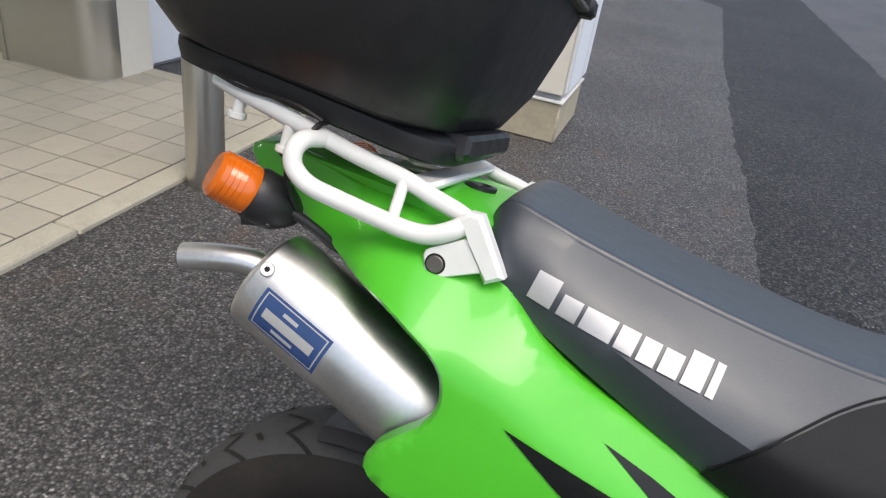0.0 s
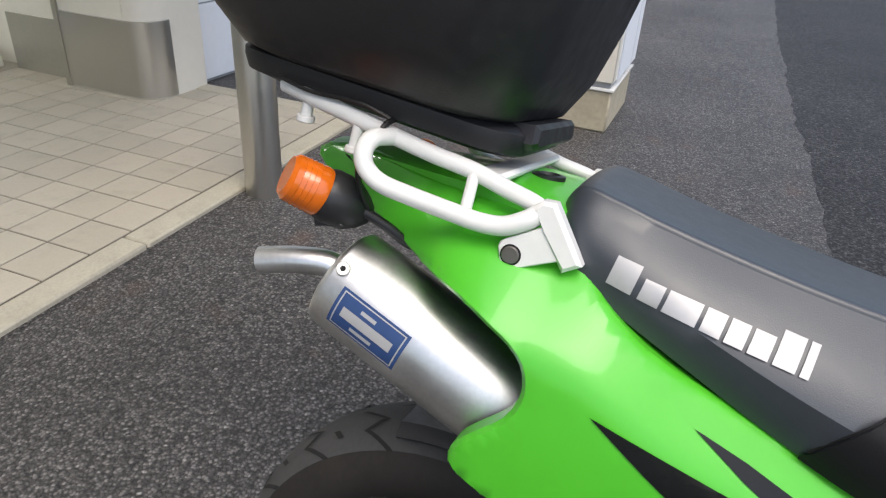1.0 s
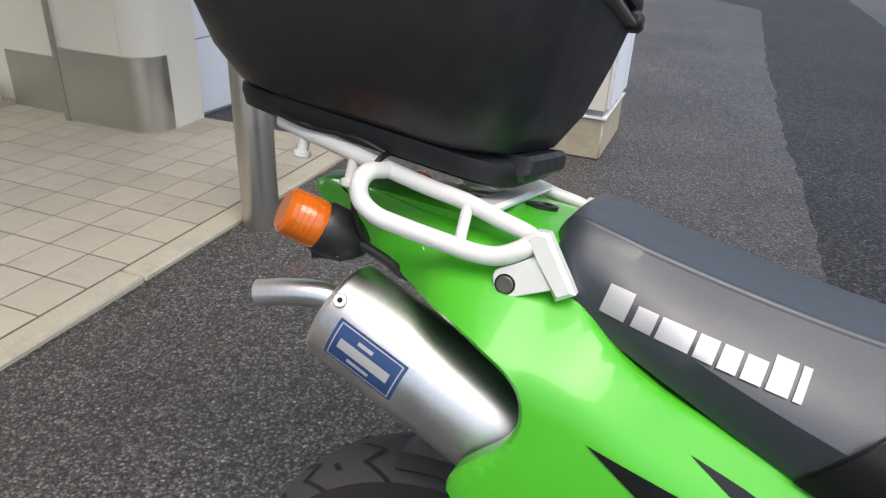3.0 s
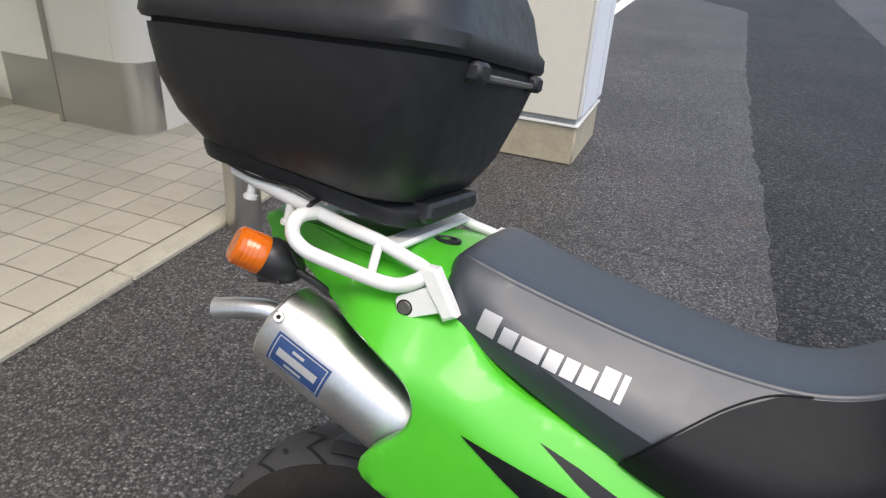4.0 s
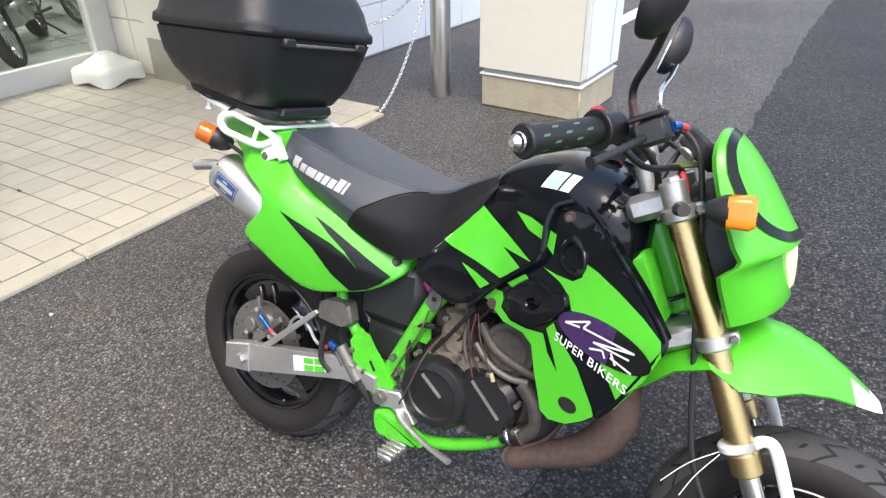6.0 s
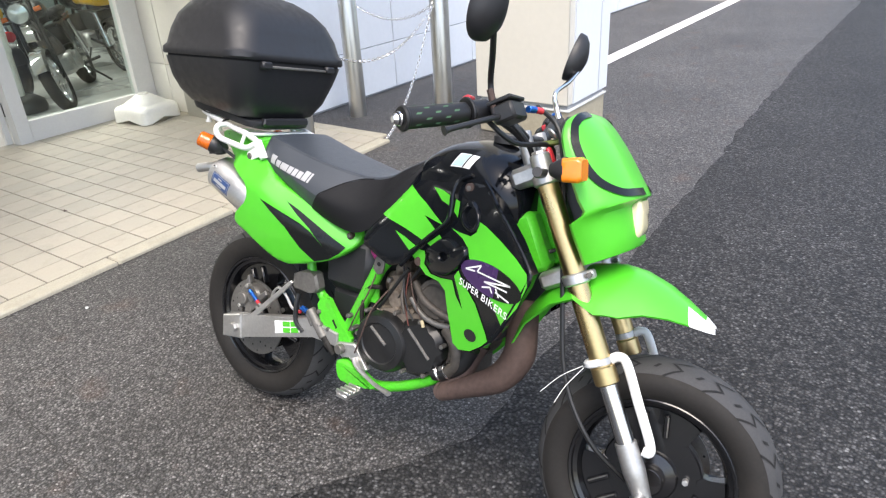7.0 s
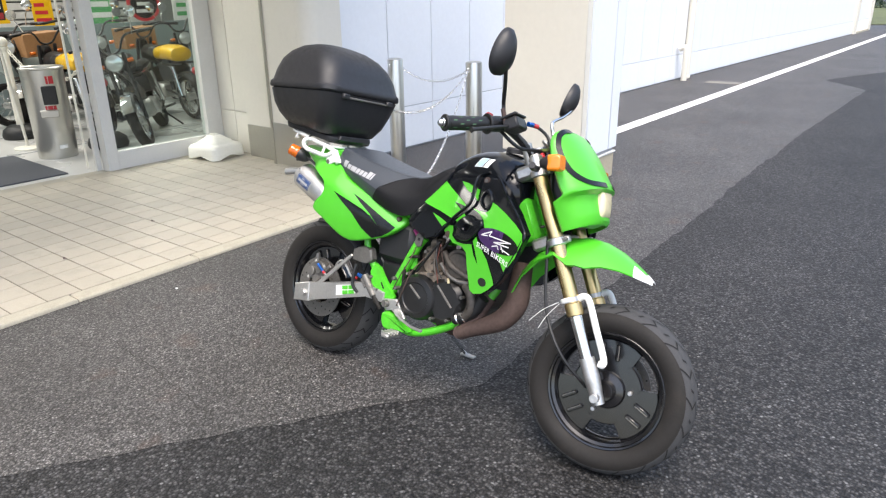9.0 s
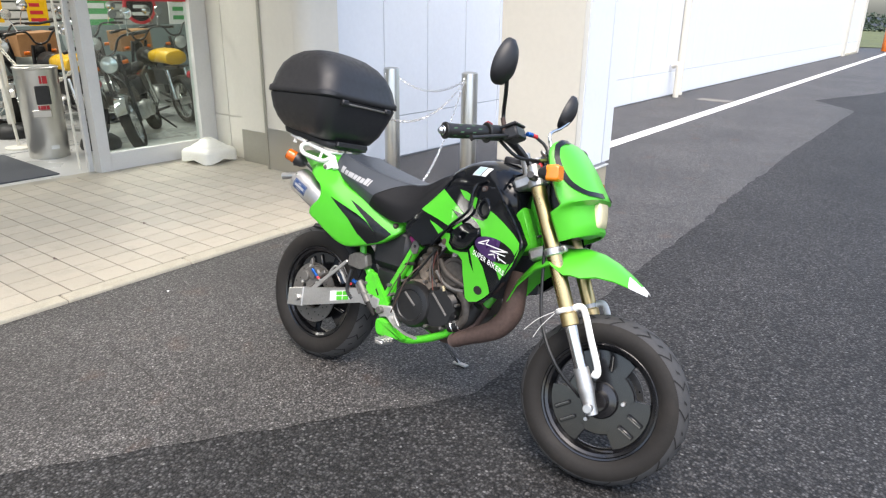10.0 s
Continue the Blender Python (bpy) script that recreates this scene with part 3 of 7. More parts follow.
def tread_mesh(flip=1):
    """Thin dark strips just above the crown; the shade of zigzag tread grooves is put into their colour."""
    bm = bmesh.new()
    sec = [(0.209, 0.0585), (0.2215, 0.0525), (0.2315, 0.0410), (0.2390, 0.0245), (0.242, 0.0)]

    def at(a, s):
        o = abs(s)
        r = float(np.interp(o, [q[1] for q in sec[::-1]], [q[0] for q in sec[::-1]])) + 0.0019
        return Vector((r * math.cos(a), s * 1.015, r * math.sin(a)))

    count = 18
    for k in range(count):
        for sgn in (-1, 1):
            base = 2 * math.pi * (k + (0.5 if sgn > 0 else 0)) / count
            for path in (((0.004, 0.02), (0.022, 0.17), (0.036, 0.09), (0.0535, 0.23)), ((0.030, 0.27), (0.040, 0.31))):
                fine = []
                for (s0, a0), (s1, a1) in zip(path, path[1:]):
                    for j in range(6):
                        fine.append((s0 + (s1 - s0) * j / 6, a0 + (a1 - a0) * j / 6))
                fine.append(path[-1])
                last = None
                for s, a in fine:
                    w = 0.0155 if len(path) > 2 else 0.016
                    p = [bm.verts.new(at(base + flip * a - w, sgn * s)), bm.verts.new(at(base + flip * a + w, sgn * s))]
                    if last:
                        bm.faces.new((last[0], last[1], p[1], p[0]))
                    last = p
    return bm


def rim_mesh():
    prof = [(0.1665, -0.0405), (0.1690, -0.0455), (0.1650, -0.0485), (0.1600, -0.0470), (0.1580, -0.0400), (0.1500, -0.0360), (0.1440, -0.0220), (0.1400, -0.010)]
    prof = prof + [(r, -o) for r, o in prof[::-1]] + [(0.150, 0.015), (0.157, 0.032), (0.157, -0.032), (0.150, -0.015)]
    return revolve(bmesh.new(), prof, seg=72)


def spoke_plate(count, half_out, y0, y1, r0=0.045, r1=0.143):
    bm = bmesh.new()
    for k in range(count):
        mid = 2 * math.pi * k / count
        ring = [(0.088, half_out * (k2 / 4 - 1)) for k2 in range(9)] + [(0.101, half_out + 0.06), (0.110, half_out)]
        ring += [(r1, half_out * (1 - k2 / 4)) for k2 in range(9)]
        ring += [(0.110, -half_out), (0.101, -half_out - 0.06)]
        prism(bm, [(r * math.cos(mid + a), r * math.sin(mid + a)) for r, a in ring], y0, y1, "y", 0.002)
    revolve(bm, [(r0, y0 + 0.001), (0.097, y0 + 0.001), (0.100, y0 + 0.004), (0.100, y1 - 0.002), (r0, y1 - 0.002)], seg=60)
    return bm


def make_wheel(name, m, label, front):
    rim = part(name, rim_mesh(), RIM_BLACK, bike, label)
    rim.matrix_local = m
    part("tyre", tyre_mesh(), RUBBER, rim, "dusty black road tyre")
    half = [(0.2215, 0.0529), (0.2318, 0.0414), (0.2394, 0.0247), (0.2425, 0.0)]
    part("tread_band", revolve(bmesh.new(), [(0.2205, -0.0525)] + [(r, -o) for r, o in half] + [(r, o) for r, o in half[-2::-1]] + [(0.2205, 0.0525)], seg=72), TREAD_DUST, rim, "dusty grey tread")
    # Flat strips, no cut grooves: their dark colour stands for groove shade.
    part("tread", tread_mesh(1 if front else -1), HOLLOW_BLACK, rim, "dark zigzag strips for the shade in the tread grooves", smooth=False)
    turn = pose(0, 0, 0, 0, 25 if front else 10, 0)
    part("spokes", spoke_plate(3, 0.66, -0.022, 0.006), RIM_BLACK, rim, "broad black cast spokes", m=turn)
    for k in range(3):
        for s in (-1, 1):
            a = 2 * math.pi * k / 3
            bm = bmesh.new()
            box(bm, (0.084, -0.0295, s * 0.021 - 0.006), (0.134, -0.0215, s * 0.021 + 0.006), 0.003, pose(0, 0, 0, 0, -math.degrees(a), 0))
            part("spoke_rib", bm, RIM_BLACK, rim, "raised black rib", m=turn)
            bm = bmesh.new()
            box(bm, (0.088, -0.0304, s * 0.021 - 0.0045), (0.130, -0.0290, s * 0.021 - 0.0015), 0.0004, pose(0, 0, 0, 0, -math.degrees(a), 0))
            part("rib_edge", bm, CAST_GREY, rim, "worn bare edge", m=turn)
        a = 2 * math.pi * (k + 0.28) / 3
        bm = rod(bmesh.new(), (0.068 * math.cos(a), -0.034, 0.068 * math.sin(a)), (0.068 * math.cos(a), -0.018, 0.068 * math.sin(a)), 0.0065, 6)
        part("bolt", bm, ALLOY, rim, m=turn)
    bm = revolve(bmesh.new(), [(0.004, -0.060), (0.026, -0.060), (0.030, -0.055), (0.031, -0.035), (0.050, -0.030), (0.054, -0.024), (0.054, 0.03), (0.03, 0.05), (0.004, 0.05)], seg=40)
    part("hub", bm, RIM_BLACK, rim, "black hub")
    y = 0.058 if front else -0.062
    bm = revolve(bmesh.new(), [(0.058, y - 0.002), (0.107, y - 0.002), (0.107, y + 0.002), (0.058, y + 0.002)], seg=48)
    part("brake_disc", bm, CAST_GREY, rim, "drilled steel brake disc")
    # Solid dark plugs carry the shade of drilled holes in their colour.
    bm = bmesh.new()
    for k in range(30):
        a = 2 * math.pi * k / 30
        r = (0.072, 0.085, 0.098)[k % 3]
        rod(bm, (r * math.cos(a), y - 0.0026, r * math.sin(a)), (r * math.cos(a), y + 0.0026, r * math.sin(a)), 0.0028, 8)
    tagged(part("holes", bm, HOLLOW_BLACK, rim, "dark plugs for the shade in the disc's drilled holes"), kind="stuff")
    return rim


make_wheel("rear_wheel", pose(0.006, 0, 0.252), "black cast rear wheel with a dusty tyre", False)
FW = STEER @ pose(0.036, 0.002, -0.645, 0, 28, 0) @ Matrix.Scale(0.952, 4)
make_wheel("front_wheel", FW, "black cast front wheel with a dusty tyre", True)

# side panels, tail and their graphics
SIDE = [(-0.186, 0.740), (-0.176, 0.724), (-0.140, 0.712), (-0.110, 0.701), (-0.072, 0.688), (-0.034, 0.679), (0.0, 0.674), (0.021, 0.669), (0.042, 0.660), (0.059, 0.651), (0.070, 0.640), (0.0745, 0.627), (0.074, 0.614), (0.066, 0.597), (0.051, 0.583), (0.035, 0.567), (0.028, 0.552), (0.034, 0.540), (0.068, 0.524), (0.120, 0.494), (0.157, 0.474), (0.188, 0.466), (0.220, 0.468), (0.286, 0.487), (0.328, 0.502), (0.364, 0.524), (0.389, 0.548), (0.394, 0.566), (0.386, 0.580), (0.333, 0.600), (0.285, 0.614), (0.240, 0.629), (0.200, 0.643), (0.165, 0.657), (0.135, 0.674), (0.112, 0.692), (0.094, 0.710), (0.08, 0.724), (0.06, 0.733), (-0.05, 0.744), (-0.15, 0.750)]
for mir in (False, True):
    bm = skin(bmesh.new(), smooth_outline(SIDE, 2), f_side, 0.02, 0.005, 0.010)
    if mir:
        mirror_y(bm)
    side = part("side_panel", bm, GREEN, bike, "glossy lime green side panel")
    for poly in ([(0.125, 0.619), (0.185, 0.599), (0.245, 0.579), (0.279, 0.563), (0.314, 0.534), (0.275, 0.570), (0.232, 0.596), (0.193, 0.623), (0.232, 0.607), (0.296, 0.577), (0.339, 0.556), (0.370, 0.541), (0.352, 0.522), (0.326, 0.5045), (0.289, 0.4915), (0.248, 0.518), (0.205, 0.561), (0.168, 0.587)],):
        bm = skin(bmesh.new(), poly, f_side, 0, 0, 0.012, lift=0.0012)
        if mir:
            mirror_y(bm)
        part("decal", bm, BLACK_FILM, side, "jagged black decal")
    y = -0.1045 if not mir else 0.1045
    bm = rod(bmesh.new(), (0.371, y - (0.003 if not mir else -0.003), 0.568), (0.371, y * 0.88, 0.568), 0.0085, 20)
    bolt = part("bolt", bm, RUST_PIPE, side, "rusty fixing bolt")
    part("bolt_head", rod(bmesh.new(), (0.371, y * 1.05, 0.568), (0.371, y, 0.568), 0.005, 6), CAST_GREY, bolt)
bm = bmesh.new()
rings = []
for x in np.linspace(-0.176, 0.085, 14):
    w, zt = -f_side(x, 0.738) - 0.001, 0.746 - 0.12 * max(0, x - 0.03) - 0.12 * max(0, -0.14 - x)
    rings.append([(x, w * math.sin(a), zt + 0.008 * math.cos(a) ** 2 - (0.012 if abs(a) > 1.4 else 0)) for a in np.linspace(-math.pi / 2, math.pi / 2, 13)] + [(x, w * 0.9, zt - 0.03), (x, -w * 0.9, zt - 0.03)])
bridge(bm, rings)
tail = part("tail_cowl", bm, GREEN, bike, "green tail cowl under the rack")
bm = revolve(bmesh.new(), [(0.0, 0.0), (0.013, 0.0), (0.015, 0.002), (0.015, 0.006), (0.010, 0.007), (0.009, 0.004), (0.0, 0.004)], (0.035, -0.012, 0.749), 24, "z")
part("lock", bm, ABS, tail, "black seat lock")

# seat
SEAT = [(0.060, 0.728, 0.718, 0.060, 0.066, 0.068), (0.066, 0.750, 0.706, 0.080, 0.094, 0.098), (0.078, 0.763, 0.700, 0.092, 0.110, 0.112), (0.105, 0.759, 0.690, 0.096, 0.119, 0.118), (0.135, 0.751, 0.676, 0.096, 0.126, 0.121), (0.19, 0.738, 0.650, 0.093, 0.132, 0.122), (0.25, 0.726, 0.622, 0.091, 0.135, 0.121), (0.31, 0.716, 0.598, 0.085, 0.134, 0.119), (0.37, 0.709, 0.584, 0.075, 0.127, 0.117), (0.41, 0.710, 0.588, 0.070, 0.120, 0.116), (0.45, 0.721, 0.612, 0.066, 0.113, 0.114), (0.49, 0.745, 0.658, 0.064, 0.107, 0.110), (0.525, 0.764, 0.704, 0.060, 0.097, 0.100), (0.546, 0.774, 0.745, 0.058, 0.085, 0.090), (0.556, 0.770, 0.758, 0.052, 0.070, 0.075)]


def seat_side(q, wt, wm, wb):
    return wt + (wm - wt) * (0.6 * q / 0.55 + 0.4 * math.sin(min(1.0, q / 0.55) * math.pi / 2)) if q < 0.55 else wm + (wb - wm) * ((q - 0.55) / 0.45) ** 2


bm = bmesh.new()
rings = []
for x in [SEAT[0][0]] + [a + (b - a) * k / 4 for a, b in zip([s[0] for s in SEAT], [s[0] for s in SEAT[1:]]) for k in (1, 2, 3, 4)]:
    zt, zb, wt, wm, wb = (curve(x, *[(s[0], s[i]) for s in SEAT]) for i in (1, 2, 3, 4, 5))
    ring = []
    for s in (1, -1):
        arc = [(s * (wt - 0.005) * k / 4, zt + 0.003 * (1 - (k / 4) ** 2)) for k in range(4)]
        arc += [(s * (wt - 0.005 + 0.005 * math.sin(a)), zt - 0.005 + 0.005 * math.cos(a)) for a in (0.0, 0.4, 0.8, 1.2, 1.57)]
        arc += [(s * seat_side(q, wt, wm, wb), zt - 0.005 + (zb - zt + 0.005) * q) for q in (0.15, 0.3, 0.45, 0.6, 0.8, 1.0)]
        ring.append(arc)
    loop = ring[0] + [(0.0, zb)] + ring[1][:0:-1]
    rings.append([(x, y, z) for y, z in loop])
bridge(bm, rings)
seat = part("seat", bm, GREY_VINYL, bike, "two-tone grey and black vinyl seat", sharp=32)


def f_seat(x, z):
    zt = curve(x, *[(s[0], s[1]) for s in SEAT]) - 0.005
    zb, wt, wm, wb = (curve(x, *[(s[0], s[i]) for s in SEAT]) for i in (2, 3, 4, 5))
    q = max(0.0, min(1.0, (zt - z) / max(zt - zb, 1e-3)))
    return -seat_side(q, wt, wm, wb)


for mir in (False, True):
    bm = bmesh.new()
    cols = []
    for x in np.linspace(0.262, 0.553, 60):
        zb = curve(x, *[(s[0], s[2]) for s in SEAT])
        za = max(zb + 0.002, curve(x, (0.262, 0.615), (0.272, 0.630), (0.290, 0.652), (0.307, 0.665), (0.337, 0.684), (0.371, 0.698), (0.424, 0.717), (0.460, 0.736), (0.494, 0.752), (0.525, 0.765), (0.556, 0.768)))
        za = max(zb + 0.002, min(za, curve(x, *[(s[0], s[1]) for s in SEAT]) - 0.005))
        cols.append([bm.verts.new((x, f_seat(x, z) - 0.0022, z)) for z in [za + (zb - 0.001 - za) * k / 10 for k in range(11)]])
    for p, q in zip(cols, cols[1:]):
        for k in range(10):
            bm.faces.new((p[k], q[k], q[k + 1], p[k + 1]))
    part("seat_side_cover", mirror_y(bm) if mir else bm, BLACK_VINYL, seat, "black vinyl side cover")
    bm = tube(bmesh.new(), [(x, (f_seat(x, z) - 0.0012) * (-1 if mir else 1), z) for x, z in ((0.266, 0.624), (0.290, 0.654), (0.307, 0.667), (0.337, 0.686), (0.371, 0.700), (0.405, 0.706))], 0.0011, 6)
    part("seam", bm, BLACK_VINYL, seat, "sewn seam")

# brand lettering on the seat, reduced to plain slanted blocks
LET = [(0.0, 0.019), (0.024, 0.015), (0.042, 0.024), (0.069, 0.014), (0.086, 0.013), (0.102, 0.014), (0.119, 0.015), (0.137, 0.006)]
for k, (s, w) in enumerate(LET):
    h = 0.0215 if k in (0, 6, 7) else 0.0155
    d, e = Vector((0.980, -0.199)), Vector((0.22, 0.975))
    o = Vector((0.1115, 0.7030)) + d * s
    quad = [o, o + d * w, o + d * w + e * h, o + e * h]
    bm = skin(bmesh.new(), [tuple(q) for q in quad], f_seat, 0, 0, 0.01, lift=0.0012)
    part("mark", bm, SILVER_PRINT, seat, "silver printed block")

# tank and shrouds
TANK = [(0.515, 0.735, 0.66, 0.070), (0.535, 0.775, 0.65, 0.088), (0.57, 0.800, 0.645, 0.100), (0.62, 0.820, 0.64, 0.114), (0.68, 0.826, 0.64, 0.124), (0.73, 0.818, 0.64, 0.128), (0.77, 0.800, 0.64, 0.126), (0.80, 0.772, 0.65, 0.108), (0.812, 0.745, 0.67, 0.085)]


def tank_at(x, a, lift=0.0):
    """A point of the tank's skin at the angle a over its side."""
    zt, zb, w = (curve(x, *[(q[0], q[i]) for q in TANK]) for i in (1, 2, 3))
    c, s = math.cos(a), math.sin(a)
    return Vector((x, (w + lift) * math.copysign(abs(c) ** 0.66, c), (zt + zb) / 2 + ((zt - zb) / 2 + lift) * math.copysign(abs(s) ** 0.88, s)))


bm = bmesh.new()
bridge(bm, [[tank_at(x, 2 * math.pi * k / 36) for k in range(36)] for x in [0.515, 0.522, 0.535, 0.552, 0.57, 0.595, 0.62, 0.65, 0.68, 0.705, 0.73, 0.75, 0.77, 0.786, 0.80, 0.807, 0.812]])
tank = part("fuel_tank", bm, BLACK_GLOSS, bike, "glossy black fuel tank")


def tank_film(a0, a1, b0, b1, lift):
    """A patch of the sticker: a runs along the tank, b down its side, both from 0 to 1."""
    bm = bmesh.new()
    grid = [[bm.verts.new(tank_at(0.649 + 0.050 * a - 0.013 * b, math.pi - radians(45 - 21 * b), lift)) for b in np.linspace(b0, b1, 5)] for a in np.linspace(a0, a1, 5)]
    for p, q in zip(grid, grid[1:]):
        for k in range(4):
            bm.faces.new((p[k], q[k], q[k + 1], p[k + 1]))
    return bm


part("sticker", tank_film(0, 1, 0, 1, 0.0012), WHITE_FILM, tank, "white caution sticker")
part("sticker_print", tank_film(0.05, 0.56, 0.06, 0.94, 0.0020), PALE_FILM, tank, "pale blue field of the sticker")
part("sticker_print", tank_film(0.60, 0.67, 0.0, 1.0, 0.0020), ENGINE_BLACK, tank, "dark dividing bar")
bm = revolve(bmesh.new(), [(0.0, 0.018), (0.026, 0.018), (0.030, 0.013), (0.030, 0.0), (0.0, 0.0)], (0.70, 0.0, 0.826), 28, "z")
part("fuel_cap", bm, ABS, tank, "black fuel cap")


def bulge(outline, h, mouth):
    """A raised moulding with a hollow in its middle, standing on the shroud."""
    pts = smooth_outline(outline, 5)
    c = sum((Vector(p) for p in pts), Vector((0, 0))) / len(pts)
    bm = bmesh.new()
    rings = []
    for k, up in ((1.0, -0.002), (0.97, h * 0.45), (0.90, h * 0.82), (mouth + 0.16, h), (mouth + 0.05, h * 0.97), (mouth, h * 0.7), (mouth * 0.94, -0.003), (mouth * 0.5, -0.010)):
        rings.append([(q.x, f_shroud(q.x, q.y) - up, q.y) for q in (c + (Vector(p) - c) * k for p in pts)])
    bridge(bm, rings)
    return bm


SHROUD = [(0.524, 0.718), (0.46, 0.646), (0.415, 0.597), (0.428, 0.563), (0.474, 0.544), (0.509, 0.533), (0.55, 0.549), (0.579, 0.573), (0.604, 0.556), (0.623, 0.543), (0.665, 0.542), (0.687, 0.53), (0.701, 0.49), (0.715, 0.451), (0.727, 0.428), (0.748, 0.421), (0.775, 0.429), (0.801, 0.449), (0.822, 0.47), (0.845, 0.505), (0.888, 0.594), (0.897, 0.623), (0.85, 0.671), (0.792, 0.717), (0.745, 0.749), (0.698, 0.77), (0.602, 0.776)]
GREENS = [
    [(0.525, 0.719), (0.46, 0.645), (0.552, 0.627), (0.603, 0.614), (0.638, 0.642), (0.594, 0.664), (0.656, 0.657), (0.603, 0.683), (0.556, 0.708)],
    [(0.603, 0.726), (0.635, 0.704), (0.668, 0.696), (0.664, 0.716), (0.634, 0.724)],
    [(0.675, 0.715), (0.688, 0.712), (0.691, 0.681), (0.676, 0.69)],
    [(0.523, 0.618), (0.568, 0.584), (0.585, 0.598), (0.554, 0.61)],
    [(0.62, 0.612), (0.641, 0.606), (0.667, 0.627), (0.65, 0.637)],
    [(0.579, 0.574), (0.597, 0.593), (0.614, 0.594), (0.618, 0.583), (0.616, 0.567), (0.639, 0.552), (0.671, 0.552), (0.705, 0.558), (0.719, 0.531), (0.742, 0.508), (0.728, 0.535), (0.709, 0.568), (0.72, 0.583), (0.735, 0.564), (0.775, 0.531), (0.811, 0.482), (0.817, 0.47), (0.801, 0.453), (0.774, 0.433), (0.743, 0.424), (0.725, 0.431), (0.713, 0.461), (0.7, 0.491), (0.687, 0.53), (0.666, 0.543), (0.624, 0.545), (0.604, 0.557)],
    [(0.68, 0.658), (0.705, 0.655), (0.736, 0.655), (0.75, 0.666), (0.749, 0.687), (0.77, 0.682), (0.814, 0.665), (0.859, 0.644), (0.89, 0.625), (0.896, 0.605), (0.879, 0.558), (0.847, 0.512), (0.806, 0.561), (0.838, 0.581), (0.787, 0.602), (0.746, 0.614), (0.736, 0.632), (0.716, 0.646)],
]
for mir in (False, True):
    def fit_side(b, mir=mir):
        return mirror_y(b) if mir else b
    bm = fit_side(skin(bmesh.new(), SHROUD, f_shroud, 0.03, 0.004, 0.012))
    shroud = part("radiator_shroud", bm, BLACK_GLOSS, bike, "glossy black shroud with green graphics")
    for poly in GREENS:
        part("green_patch", fit_side(skin(bmesh.new(), poly, f_shroud, 0, 0, 0.012, lift=0.0022)), GREEN, shroud, "jagged lime green patch")
    # oval badge with zigzag strokes
    ax, ay = Vector((0.995, -0.10)), Vector((0.10, 0.995))
    oc = Vector((0.807, 0.588))
    oval = [tuple(oc + ax * 0.080 * math.cos(a) + ay * 0.030 * math.sin(a)) for a in (2 * math.pi * k / 32 for k in range(32))]
    part("badge", fit_side(skin(bmesh.new(), oval, f_shroud, 0, 0, 0.012, lift=0.0032)), BLACK_FILM, shroud, "black oval badge")
    part("badge_fill", fit_side(skin(bmesh.new(), [p for p in oval if (Vector(p) - oc).dot(ax) < 0.03], f_shroud, 0, 0, 0.012, lift=0.004)), PURPLE_FILM, shroud, "purple end of the badge")
    for a, b in (((0.741, 0.594), (0.782, 0.611)), ((0.741, 0.594), (0.767, 0.596)), ((0.782, 0.611), (0.773, 0.597)), ((0.773, 0.597), (0.859, 0.593)), ((0.859, 0.593), (0.793, 0.583)), ((0.793, 0.583), (0.853, 0.581)), ((0.789, 0.571), (0.810, 0.577)), ((0.810, 0.577), (0.816, 0.567)), ((0.824, 0.579), (0.834, 0.564)), ((0.824, 0.572), (0.860, 0.563))):
        a, b = Vector(a), Vector(b)
        n2 = (b - a).orthogonal().normalized() * 0.0016
        part("badge_stroke", fit_side(skin(bmesh.new(), [tuple(a - n2), tuple(b - n2), tuple(b + n2), tuple(a + n2)], f_shroud, 0, 0, 0.012, lift=0.0048)), WHITE_FILM, shroud, "white zigzag stroke")
    yb = -f_shroud(0.701, 0.741) * (1 if mir else -1)
    bm = rod(bmesh.new(), (0.701, yb * 1.025, 0.741), (0.701, yb * 0.9, 0.741), 0.0095, 20)
    bolt = part("bolt", bm, RUST_PIPE, shroud, "rusty fixing bolt")
    part("bolt_head", rod(bmesh.new(), (0.701, yb * 1.045, 0.741), (0.701, yb * 1.02, 0.741), 0.0055, 6), CAST_GREY, bolt)
    yb = -f_shroud(0.597, 0.566) * (1 if mir else -1)
    bm = rod(bmesh.new(), (0.597, yb * 1.03, 0.566), (0.597, yb * 0.9, 0.566), 0.010, 20)
    part("bolt", bm, RUST_PIPE, shroud, "rusty fixing bolt")
    part("duct", fit_side(bulge([(0.715, 0.721), (0.744, 0.706), (0.753, 0.677), (0.737, 0.660), (0.709, 0.670), (0.695, 0.696)], 0.007, 0.62)), BLACK_GLOSS, shroud, "black oval duct with a raised rim")
    part("duct", fit_side(bulge([(0.619, 0.587), (0.628, 0.607), (0.658, 0.633), (0.687, 0.638), (0.712, 0.630), (0.734, 0.635), (0.741, 0.617), (0.723, 0.590), (0.693, 0.564), (0.657, 0.557), (0.629, 0.567)], 0.013, 0.20)), BLACK_GLOSS, shroud, "black bulging duct")
    # Dark oval laid on the skin: shade of a hole put into colour.
    part("hole_rim", fit_side(skin(bmesh.new(), [(0.771 + 0.017 * math.cos(a), 0.465 + 0.012 * math.sin(a)) for a in (2 * math.pi * k / 20 for k in range(20))], f_shroud, 0, 0, 0.03, lift=0.003)), HOLLOW_BLACK, shroud, "flat dark oval for the shade of a hole")
